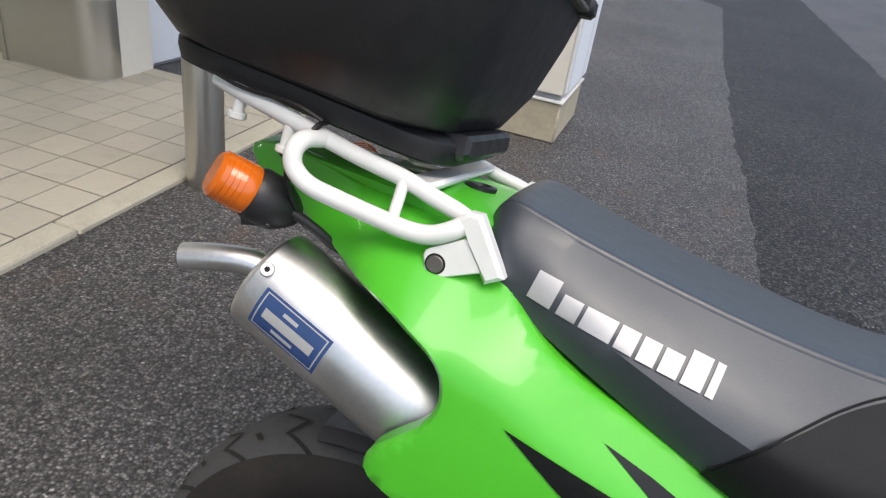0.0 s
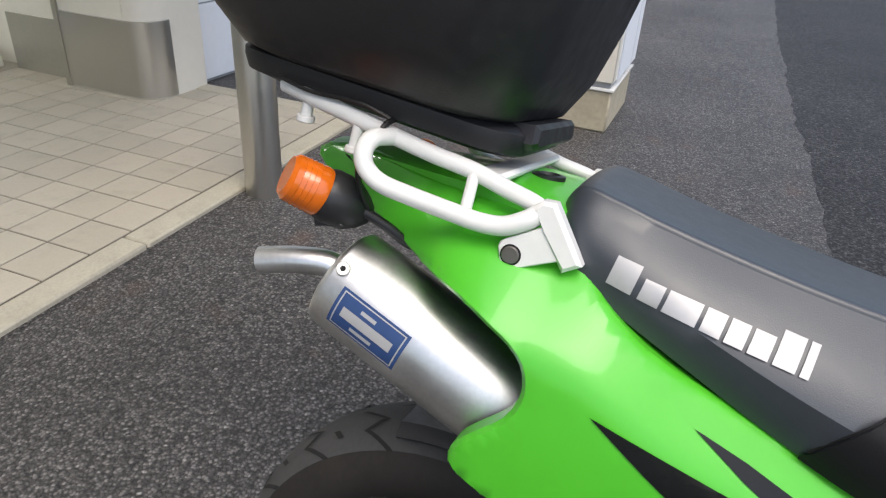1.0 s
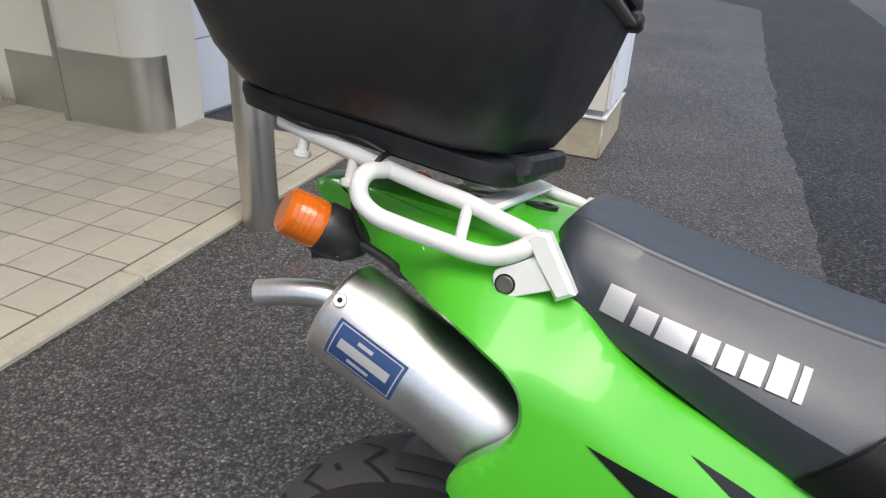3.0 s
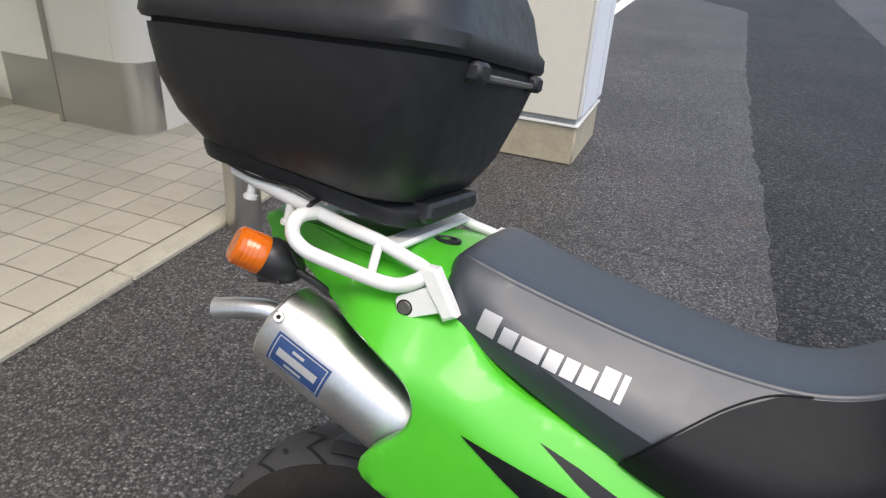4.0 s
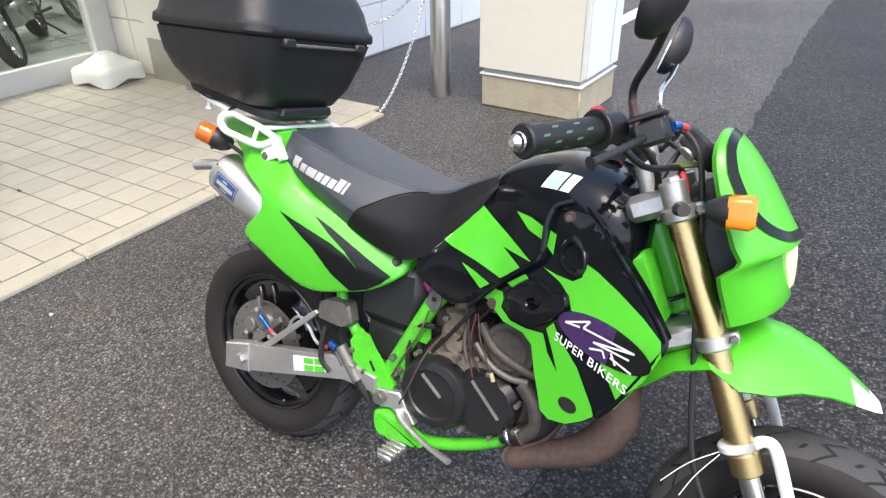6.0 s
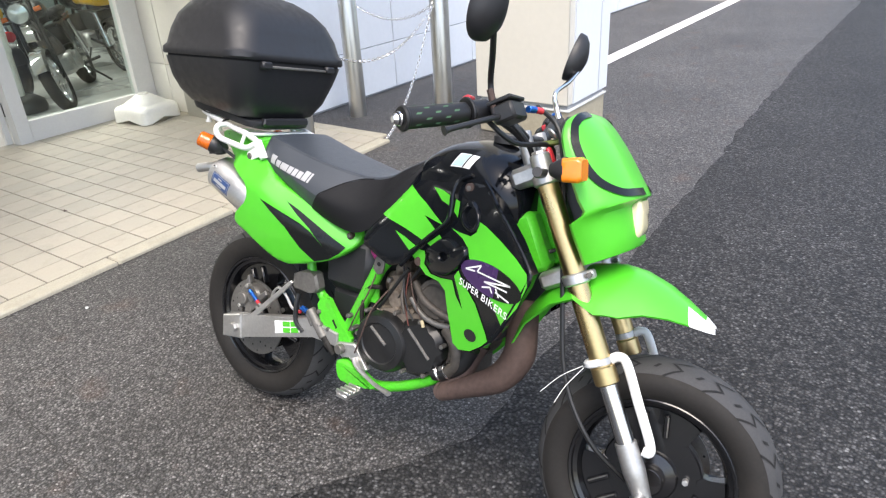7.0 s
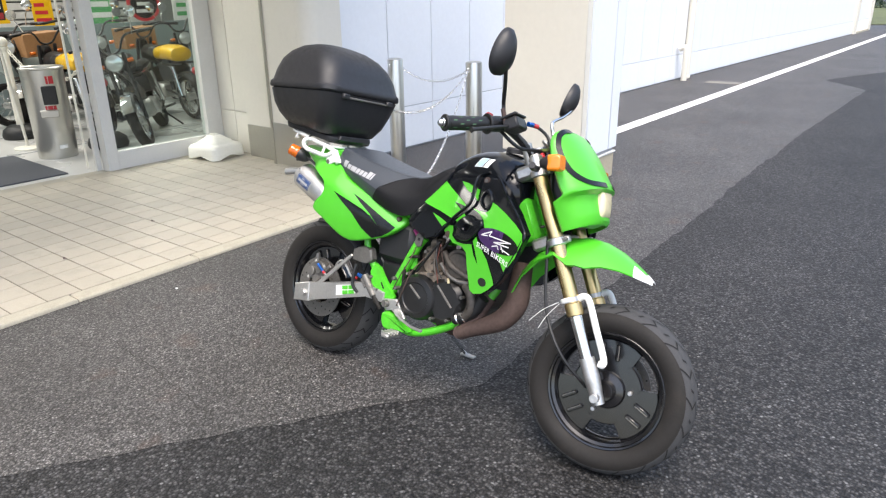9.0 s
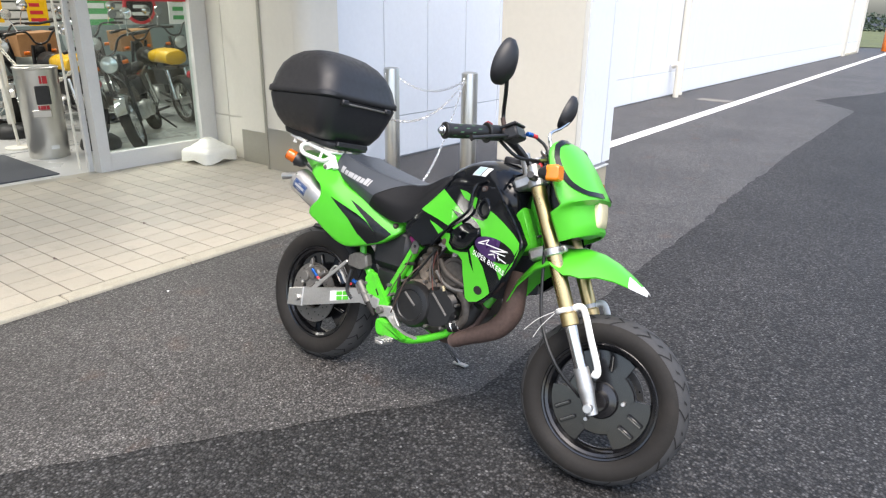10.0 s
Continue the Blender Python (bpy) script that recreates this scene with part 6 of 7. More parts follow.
part("crankcase_top", prism(bmesh.new(), smooth_outline([(0.455, 0.410), (0.500, 0.425), (0.548, 0.432), (0.600, 0.430), (0.640, 0.415), (0.60, 0.395), (0.50, 0.395)], 3), -0.098, -0.05, "y", 0.006), OXIDE, engine, "oxidised crankcase edge")
for x, z in ((0.478, 0.412), (0.522, 0.429), (0.566, 0.436), (0.604, 0.428)):
    part("bolt", rod(bmesh.new(), (x, -0.104, z), (x, -0.09, z), 0.0055, 6), OXIDE, engine, "corroded bolt")
WIRE_RED = surface("dusty_red_wire", (0.13, 0.035, 0.025), 0.7, bump=0.0)
PLUG = surface("yellowed_plug", (0.42, 0.36, 0.22), 0.6, bump=0.0)
for pts, r, mt, lab in (
    ([(0.50, -0.11, 0.47), (0.475, -0.135, 0.42), (0.455, -0.138, 0.36), (0.43, -0.13, 0.30)], 0.002, RUST_PIPE, "brown wire"),
    ([(0.585, -0.10, 0.55), (0.55, -0.10, 0.50), (0.52, -0.095, 0.455), (0.49, -0.09, 0.44)], 0.0035, CABLE, "black hose"),
    ([(0.455, -0.10, 0.50), (0.448, -0.118, 0.45), (0.425, -0.124, 0.40), (0.40, -0.122, 0.345)], 0.0018, RUST_PIPE, "brown wire"),
    ([(0.47, -0.100, 0.467), (0.43, -0.100, 0.455), (0.419, -0.100, 0.41), (0.422, -0.100, 0.36), (0.431, -0.100, 0.322)], 0.0055, RUBBER, "grey rubber breather hose"),
    ([(0.535, -0.105, 0.535), (0.55, -0.118, 0.49), (0.565, -0.122, 0.45), (0.585, -0.122, 0.425)], 0.0022, CABLE, "thin black wire"),
    ([(0.535, -0.09, 0.53), (0.54, -0.11, 0.47), (0.555, -0.115, 0.43)], 0.004, ENGINE, "dusty hose"),
    ([(0.56, -0.09, 0.50), (0.60, -0.105, 0.47), (0.65, -0.10, 0.45), (0.69, -0.09, 0.44)], 0.009, ENGINE, "oily water pipe"),
    ([(0.560, -0.102, 0.466), (0.596, -0.108, 0.439), (0.635, -0.108, 0.428), (0.672, -0.104, 0.430)], 0.0065, CAST_GREY, "bare metal pipe"),
    ([(0.554, -0.112, 0.534), (0.535, -0.114, 0.507), (0.507, -0.114, 0.464), (0.478, -0.112, 0.423)], 0.0042, CABLE, "black throttle cable"),
    ([(0.558, -0.115, 0.527), (0.556, -0.118, 0.480), (0.562, -0.119, 0.437), (0.571, -0.119, 0.408)], 0.0014, WIRE_RED, "thin dull red wire"),
    ([(0.562, -0.116, 0.529), (0.575, -0.120, 0.487), (0.594, -0.121, 0.451), (0.609, -0.121, 0.425)], 0.0014, RUST_PIPE, "thin brown wire"),
    ([(0.606, -0.121, 0.431), (0.610, -0.121, 0.424), (0.613, -0.121, 0.417)], 0.0042, PLUG, "pale plug"),
    ([(0.66, -0.10, 0.42), (0.69, -0.11, 0.40), (0.70, -0.11, 0.36), (0.68, -0.11, 0.33)], 0.014, ENGINE, "water hose"),
):
    part("hose", tube(bmesh.new(), pts, r, 10), mt, engine, lab)
bm = tube(bmesh.new(), [(0.640, -0.10, 0.312), (0.672, -0.10, 0.325), (0.705, -0.10, 0.352), (0.73, -0.10, 0.40)], 0.0175, 18)
part("water_pump_hose", bm, CABLE, engine, "black water hose")
for x in (0.650, 0.672):
    part("hose_clip", rod(bmesh.new(), (x, -0.10, 0.316 + (x - 0.65) * 0.5), (x + 0.007, -0.10, 0.320 + (x - 0.65) * 0.5), 0.0195, 22), CHROME, engine, "steel hose clip")
bm = bmesh.new()
box(bm, (0.76, -0.12, 0.44), (0.80, 0.12, 0.68), 0.006, pose(0, 0, 0))
part("radiator", bm, ABS, bike, "black radiator behind the shrouds")

# foot controls and stand
bm = prism(bmesh.new(), [(0.352, 0.282), (0.362, 0.300), (0.416, 0.310), (0.436, 0.286), (0.458, 0.258), (0.440, 0.242), (0.420, 0.266), (0.400, 0.276), (0.378, 0.262)], -0.125, -0.108, "y", 0.003)
peg_plate = part("footrest_hanger", bm, ALLOY, bike, "polished alloy footrest hanger", m=pose(0.008, 0, 0.008))
part("bolt", rod(bmesh.new(), (0.385, -0.140, 0.296), (0.385, -0.12, 0.296), 0.012, 18), CAST_GREY, peg_plate)
bm = tube(bmesh.new(), [(0.430, -0.128, 0.285), (0.442, -0.136, 0.278), (0.465, -0.146, 0.272), (0.52, -0.16, 0.262), (0.58, -0.182, 0.267)], [0.008, 0.0075, 0.006, 0.0055, 0.007], 10, flat=0.7)
part("brake_pedal", bm, ALLOY, bike, "alloy rear brake pedal")
for s in (-1, 1):
    bm = bmesh.new()
    box(bm, (0.428, 0.125 if s > 0 else -0.185, 0.206), (0.460, 0.185 if s > 0 else -0.125, 0.218), 0.003)
    for k in range(4):
        yy = s * (0.138 + 0.014 * k)
        box(bm, (0.426, yy - 0.0025, 0.215), (0.462, yy + 0.0025, 0.2255), 0.001)
    peg = part("footrest", bm, ALLOY, bike, "grey serrated footrest")
    bm = prism(bmesh.new(), smooth_outline([(0.375, 0.262), (0.41, 0.270), (0.474, 0.240), (0.489, 0.226), (0.43, 0.226), (0.400, 0.214), (0.380, 0.226)], 3), s * 0.105, s * 0.135, "y", 0.006)
    part("mount", bm, FRAME_GREEN, peg, "green footrest mount")
bm = tube(bmesh.new(), [(0.470, 0.085, 0.222), (0.473, 0.165, 0.158), (0.472, 0.250, 0.092)], 0.009, 12)
stand = part("side_stand", bm, CHROME, bike, "silver side stand, down")
bm = bmesh.new()
box(bm, (0.452, 0.240, 0.0815), (0.508, 0.266, 0.0895), 0.002)
part("stand_foot", bm, ALLOY, stand)

# clamp and loose tie ends on the fork
bm = rod(bmesh.new(), (0.032, -0.110, -0.382), (0.032, -0.110, -0.396), 0.0245, 24)
tie = part("fork_tie", bm, WHITE_PAINT, bike, "pale tie round the fork tube", m=STEER)
for p in (((0.010, -0.130, -0.388), (-0.035, -0.138, -0.396), (-0.080, -0.145, -0.415)), ((0.010, -0.130, -0.392), (-0.03, -0.14, -0.415), (-0.060, -0.145, -0.440))):
    part("tie_end", tube(bmesh.new(), p, 0.0008, 6), WHITE_PAINT, tie, "loose tie end", m=STEER)

# cables at the front
for pts, r in (
    ([(0.06, -0.07, 0.10), (0.09, -0.09, 0.04), (0.07, -0.10, -0.06), (0.01, -0.115, -0.25), (-0.03, -0.13, -0.40), (-0.02, -0.14, -0.52), (0.01, -0.10, -0.62)], 0.0045),
    ([(0.01, -0.14, 0.11), (0.03, -0.10, 0.03), (0.0, -0.05, -0.03), (-0.06, -0.02, -0.08)], 0.005),
    ([(-0.01, -0.20, 0.11), (0.02, -0.15, 0.04), (0.06, -0.07, 0.02), (0.03, 0.0, -0.02)], 0.005),
    ([(-0.01, 0.20, 0.11), (0.05, 0.12, 0.05), (0.05, 0.02, 0.04), (-0.02, -0.03, -0.03)], 0.005),
    ([(-0.07, -0.04, -0.14), (-0.02, -0.05, -0.17), (0.04, -0.02, -0.17)], 0.004),
):
    part("cable", tube(bmesh.new(), pts, r, 8), CABLE, bike, "black control cable", m=STEER)

# ---------------------------------------------------------------- loose things outside
def chain(name, a, b, sag, label, count=34):
    """Links hanging between two points."""
    bm = bmesh.new()
    a, b = Vector(a), Vector(b)
    pts = []
    for i in range(count + 1):
        t = i / count
        p = a.lerp(b, t)
        p.z = max(0.012, p.z - sag * 4 * t * (1 - t))
        pts.append(p)
    for i in range(count):
        p, q = pts[i], pts[i + 1]
        d = (q - p)
        ln = d.length
        d.normalize()
        sd = d.cross(Vector((0, 0, 1)) if abs(d.z) < 0.95 else Vector((1, 0, 0))).normalized()
        w = sd if i % 2 else d.cross(sd)
        c = (p + q) / 2
        tube(bm, [c + d * ln * 0.72 * math.cos(x) + w * 0.0075 * math.sin(x) for x in (2 * math.pi * k / 8 for k in range(8))], 0.0022, 5, 1, True, False)
    return tagged(part(name, bm, CHROME), label, "chain")


def bollard(x, y):
    ob = thing("bollard", pose(x, y, 0), "brushed stainless steel chain bollard standing in the asphalt", "bollard", "bollards by the porch")
    bm = revolve(bmesh.new(), [(0.0, 0.0), (0.0585, 0.0), (0.0585, 0.775), (0.056, 0.781), (0.045, 0.787), (0.02, 0.7905), (0.0, 0.791)], seg=36, axis="z")
    part("post", bm, STEEL, ob)
    for s in (-1, 1):
        bm = tube(bmesh.new(), [(0.0, s * 0.056 + 0.014 * s * math.cos(a), 0.735 + 0.014 * math.sin(a)) for a in (2 * math.pi * k / 10 for k in range(10))], 0.003, 6, 1, True, False)
        part("chain_eye", bm, CHROME, ob)
    return ob


bollard(-1.130, 1.915)
bollard(-1.145, 3.14)
bollard(-1.79, 3.03)
chain("chain", (-1.74, 3.05, 0.72), (-1.20, 3.14, 0.72), 0.085, "thin galvanised chain hung between two bollards")
chain("chain", (-1.13, 1.985, 0.72), (-1.145, 3.07, 0.72), 0.20, "thin galvanised chain sagging between two bollards", 56)
chain("chain", (-1.15, 3.07, 0.72), (-1.24, 2.67, 0.014), 0.10, "loose galvanised chain hanging to the ground", 48)

# downpipe on the side wall
dp = thing("downpipe", pose(-1.93, 9.60, 0), "cream round downpipe on the side wall", "downpipe", kind="structure")
bm = rod(bmesh.new(), (0, 0, 0), (0, 0, 3.6), 0.05, 20)
part("pipe", bm, WALL_CREAM, dp)
bm = tube(bmesh.new(), [(-0.02, -0.30, 0.44), (0.05, -0.30, 0.46), (0.08, -0.30, 0.40), (0.08, -0.30, 0.0)], 0.042, 14)
part("short_pipe", bm, WALL_CREAM, dp)
bm = rod(bmesh.new(), (0, 0, 0.0), (0, 0, 0.05), 0.065, 20)
part("collar", bm, WALL_CREAM, dp)

# white plastic parasol base
base = thing("parasol_base", pose(-3.115, 2.28, 0, 0, 0, 8), "empty white plastic parasol base on the porch", "parasol base")
bm = bmesh.new()
rings = []
for z, h, r in ((0.012, 0.155, 0.05), (0.018, 0.168, 0.05), (0.100, 0.163, 0.05), (0.118, 0.150, 0.05), (0.132, 0.118, 0.06), (0.140, 0.112, 0.06), (0.162, 0.082, 0.05), (0.168, 0.074, 0.05), (0.186, 0.052, 0.04), (0.190, 0.044, 0.034)):
    rings.append([(x, y, z) for x, y in rounded(h, h, r, 6)])
bridge(bm, rings)
bmesh.ops.subdivide_edges(bm, edges=bm.edges, cuts=1, use_grid_fill=True)
for vtx in bm.verts:
    if vtx.co.z < 0.06:
        m2 = min(abs(vtx.co.x), abs(vtx.co.y))
        if m2 < 0.075 and max(abs(vtx.co.x), abs(vtx.co.y)) > 0.1:
            vtx.co.z += 0.028 * math.cos(m2 / 0.075 * math.pi / 2)
PLASTIC_WHITE = surface("white_plastic", (0.80, 0.775, 0.68), 0.5, vary=0.05, grain=60, bump=0.05, stain=0.15, stain_colour=(0.5, 0.47, 0.4))
part("shell", bm, PLASTIC_WHITE, base)
bm = revolve(bmesh.new(), [(0.0, 0.188), (0.034, 0.188), (0.034, 0.198), (0.020, 0.199), (0.018, 0.190), (0.0, 0.190)], seg=24, axis="z")
part("socket", bm, PLASTIC_WHITE, base)

# distance: kerbside post, bank, trees
bm = revolve(bmesh.new(), [(0.0, 0.0), (0.10, 0.0), (0.10, 0.75), (0.08, 0.80), (0.0, 0.81)], (-1.2, 26.5, 0), 20, "z")
tagged(part("orange_post", bm, AMBER), "orange marker post at the end of the wall", "post")

# ---------------------------------------------------------------- shop interior
bm = bmesh.new()
box(bm, (-9.5, -4.5, -0.1), (-3.42, 6.0, 0.004), 0.0)
FLOOR = surface("shop_floor", (0.55, 0.55, 0.53), 0.3, vary=0.04, grain=20, bump=0.02)
tagged(part("floor", bm, FLOOR), "pale polished shop floor", "floor", kind="structure")
bm = bmesh.new()
box(bm, (-9.7, -4.6, 0), (-9.5, 6.2, 3.2), 0.0)
WALL_IN = surface("interior_wall", (0.22, 0.225, 0.22), 0.7, vary=0.05, grain=20, bump=0.03)
tagged(part("wall_back", bm, WALL_IN), "grey shop back wall", "wall", kind="structure")
for y0, y1, nm in ((6.0, 6.2, "wall_north"), (-4.6, -4.4, "wall_south")):
    bm = bmesh.new()
    box(bm, (-9.5, y0, 0), (-3.6, y1, 3.2), 0.0)
    tagged(part(nm, bm, WALL_IN), "grey shop side wall", "wall", kind="structure")
bm = bmesh.new()
box(bm, (-9.7, -4.6, 3.2), (-3.36, 6.2, 3.35), 0.0)
tagged(part("ceiling", bm, WALL_WHITE), "white shop ceiling", "ceiling", kind="structure")
bm = bmesh.new()
box(bm, (-4.55, -1.6, 0.004), (-3.55, 1.29, 0.014), 0.003)
tagged(part("door_mat", bm, surface("mat", (0.07, 0.075, 0.085), 0.95, vary=0.2, grain=300, bump=0.4)), "dark grey entrance mat on the shop floor", "mat")
# Lamps added out of view to brighten the shop interior.
for k in range(3):
    for j in range(2):
        lamp = thing("ceiling_light", pose(-5.2 - 2.0 * j, -2.0 + 2.6 * k, 3.18), "unseen ceiling lamp added to brighten the shop interior", "ceiling light", "shop ceiling lights")
        bm = bmesh.new()
        box(bm, (-0.1, -0.65, -0.05), (0.1, 0.65, 0.02), 0.004)
        part("body", bm, WALL_WHITE, lamp)
        ld = bpy.data.lights.new("shop_fill", "AREA")
        ld.shape, ld.size, ld.size_y, ld.energy, ld.color = "RECTANGLE", 0.18, 1.2, 18, (1.0, 0.98, 0.93)
        lo = new("shop_fill", ld)
        lo.parent = lamp
        lo.location = (0, 0, -0.055)

# ---------------------------------------------------------------- things in the shop
YELLOW = surface("yellow_paint", (0.80, 0.47, 0.01), 0.3, vary=0.04, grain=60, bump=0.02, coat=0.3)
WOOD = surface("brown_board", (0.33, 0.17, 0.07), 0.65, vary=0.15, grain=40, bump=0.1)
MINT = surface("mint_silver_paint", (0.48, 0.56, 0.54), 0.3, 0.3, vary=0.05, grain=60, bump=0.02, coat=0.4)
TEAL_PANEL = surface("grey_green_panel", (0.20, 0.25, 0.25), 0.5, vary=0.05, grain=20, bump=0.03)
SIGN_RED = surface("sign_red", (0.55, 0.03, 0.04), 0.4, bump=0.0)
SIGN_GREEN = surface("sign_green", (0.06, 0.35, 0.10), 0.5, bump=0.0)
SIGN_BLUE = surface("sign_blue", (0.05, 0.28, 0.55), 0.5, bump=0.0)


LENS = surface("lamp_lens", (0.62, 0.64, 0.63), 0.15, 0.5, vary=0.05, grain=120, bump=0.2)


def road_wheel(bm_tyre, r, w):
    half = [(r * 0.74, w * 0.7), (r * 0.80, w), (r * 0.90, w), (r * 0.97, w * 0.65), (r, 0.0)]
    return revolve(bm_tyre, [(a, -b) for a, b in half] + [(a, b) for a, b in half[-2::-1]], seg=40)


def shop_wheel(parent, m, r, w):
    tyre = part("wheel", road_wheel(bmesh.new(), r, w), RUBBER, parent, "wheel with chromed spokes", m=m)
    bm = revolve(bmesh.new(), [(r * 0.78, -w * 0.75), (r * 0.70, -w * 0.72), (r * 0.68, 0.0), (r * 0.70, w * 0.72), (r * 0.78, w * 0.75), (r * 0.74, 0.0)], seg=40)
    part("rim", bm, CHROME, tyre, m=m)
    bm = rod(bmesh.new(), (0, -w * 1.3, 0), (0, w * 1.3, 0), r * 0.16, 18)
    part("hub", bm, ALLOY, tyre, m=m)
    for k in range(18):
        a = 2 * math.pi * k / 18
        s = w * (1 if k % 2 else -1)
        bm = rod(bmesh.new(), (r * 0.14 * math.cos(a + 0.5), s, r * 0.14 * math.sin(a + 0.5)), (r * 0.71 * math.cos(a), 0, r * 0.71 * math.sin(a)), 0.002, 5)
        part("spoke", bm, CHROME, tyre, m=m)


def shop_bike(m, label, r=0.24, base=1.0, yellow=True, board=True, lamp_z=0.76):
    """Small upright motorcycle, x ahead, standing at the origin under its rear axle."""
    ob = thing("motorcycle", m, label, "motorcycle", "motorcycles in the shop")
    shop_wheel(ob, pose(0, 0, r), r, 0.045)
    shop_wheel(ob, pose(base, 0, r), r, 0.042)
    bm = bmesh.new()
    box(bm, (0.42, -0.10, 0.20), (0.70, 0.10, 0.36), 0.03)
    rod(bm, (0.56, -0.13, 0.28), (0.56, 0.13, 0.28), 0.075, 24)
    part("engine", bm, ALLOY, ob, "polished alloy engine")
    bm = bmesh.new()
    for k in range(7):
        box(bm, (0.60 + 0.018 * k, -0.065, 0.33 + 0.018 * k), (0.608 + 0.018 * k, 0.065, 0.45 + 0.01 * k), 0.002)
    part("cylinder_fins", bm, ENGINE, ob)
    part("frame", tube(bmesh.new(), [(base - 0.20, 0, 0.66), (0.62, 0, 0.56), (0.40, 0, 0.42), (0.36, 0, 0.28)], 0.024, 12), ENGINE_BLACK, ob, "black backbone frame")
    for s in (-1, 1):
        part("sub_frame", tube(bmesh.new(), [(0.45, s * 0.08, 0.56), (0.1, s * 0.09, 0.58), (-0.12, s * 0.09, 0.60)], 0.010, 8), ENGINE_BLACK, ob)
        part("swingarm", tube(bmesh.new(), [(0.38, s * 0.075, 0.30), (0.0, s * 0.08, r)], 0.013, 8), ENGINE_BLACK, ob)
        part("shock", rod(bmesh.new(), (0.02, s * 0.095, r + 0.02), (0.10, s * 0.10, 0.56), 0.022, 14), CHROME, ob, "chromed spring shock")
        part("fork", rod(bmesh.new(), (base, s * 0.075, r), (base - 0.20, s * 0.075, lamp_z + 0.06), 0.017, 14), ENGINE_BLACK, ob, "black fork leg")
        part("footrest", rod(bmesh.new(), (0.48, s * 0.10, 0.22), (0.48, s * 0.26, 0.23), 0.012, 10), CABLE, ob)
        part("grip", rod(bmesh.new(), (base - 0.30, s * 0.24, lamp_z + 0.19), (base - 0.34, s * 0.36, lamp_z + 0.18), 0.016, 12), CABLE, ob)
        part("mirror", revolve(bmesh.new(), [(0.0, -0.012), (0.045, -0.010), (0.048, 0.0), (0.02, 0.016), (0.0, 0.018)], (base - 0.25, s * 0.26, lamp_z + 0.36), 24, "x"), CHROME, ob, "round chromed mirror")
        part("mirror_stem", tube(bmesh.new(), [(base - 0.28, s * 0.20, lamp_z + 0.18), (base - 0.26, s * 0.23, lamp_z + 0.28), (base - 0.25, s * 0.26, lamp_z + 0.33)], 0.005, 8), CHROME, ob)
        part("indicator", rod(bmesh.new(), (base - 0.14, s * 0.10, lamp_z - 0.01), (base - 0.14, s * 0.15, lamp_z - 0.01), 0.017, 14), AMBER, ob, "amber indicator")
    part("handlebar", tube(bmesh.new(), [(base - 0.32, -0.34, lamp_z + 0.18), (base - 0.27, -0.14, lamp_z + 0.19), (base - 0.22, -0.05, lamp_z + 0.08), (base - 0.22, 0.05, lamp_z + 0.08), (base - 0.27, 0.14, lamp_z + 0.19), (base - 0.32, 0.34, lamp_z + 0.18)], 0.010, 10), ENGINE_BLACK, ob)
    bm = revolve(bmesh.new(), [(0.0, -0.10), (0.04, -0.095), (0.068, -0.05), (0.075, 0.0), (0.072, 0.006), (0.0, 0.02)], (base - 0.08, 0, lamp_z), 32, "x")
    lamp = part("headlamp", bm, ENGINE_BLACK, ob, "round headlamp")
    part("lens", revolve(bmesh.new(), [(0.0, 0.024), (0.04, 0.018), (0.070, 0.006), (0.0, 0.004)], (base - 0.08, 0, lamp_z), 32, "x"), LENS, lamp, "clear lens")
    for cx, a0, a1, mt in ((0.0, 30, 165, ENGINE_BLACK), (base, 25, 150, CHROME)):
        bm = bmesh.new()
        rings = []
        for k in range(13):
            a = radians(a0 + (a1 - a0) * k / 12)
            rr = r + 0.025
            rings.append([(cx + (rr - d) * math.cos(a), y, r + (rr - d) * math.sin(a)) for y, d in ((-0.06, 0.03), (-0.045, 0.004), (0, 0), (0.045, 0.004), (0.06, 0.03), (0.04, 0.01), (0, 0.006), (-0.04, 0.01))])
        bridge(bm, rings)
        part("mudguard", bm, mt, ob)
    rows = ((0.44, 0.66, 0.05, 0.09), (0.50, 0.71, 0.085, 0.11), (0.62, 0.735, 0.10, 0.12), (0.74, 0.725, 0.09, 0.11), (0.80, 0.70, 0.05, 0.09)) if not yellow else ((0.02, 0.655, 0.05, 0.06), (0.05, 0.685, 0.115, 0.125), (0.18, 0.70, 0.135, 0.135), (0.34, 0.70, 0.135, 0.135), (0.46, 0.685, 0.10, 0.12), (0.54, 0.66, 0.04, 0.06))
    bm = bmesh.new()
    bridge(bm, [[(x, w * math.copysign(abs(math.cos(a)) ** 0.7, math.cos(a)), z - 0.01 + h * 0.55 * math.copysign(abs(math.sin(a)) ** 0.8, math.sin(a))) for a in (2 * math.pi * k / 24 for k in range(24))] for x, z, w, h in rows])
    part("seat" if yellow else "tank", bm, YELLOW if yellow else ENGINE_BLACK, ob, "bright yellow padded seat" if yellow else "black tank")
    bm = bmesh.new()
    if yellow:
        bridge(bm, [[(x, w * math.cos(a), z + h * math.sin(a)) for a in (2 * math.pi * k / 24 for k in range(24))] for x, z, w, h in ((0.54, 0.62, 0.05, 0.05), (0.60, 0.65, 0.10, 0.09), (0.72, 0.66, 0.11, 0.10), (0.80, 0.66, 0.06, 0.06))])
        part("tank", bm, ENGINE_BLACK, ob, "black tank")
    else:
        box(bm, (-0.08, -0.11, 0.60), (0.46, 0.11, 0.68), 0.035)
        part("seat", bm, BLACK_VINYL, ob, "black seat")
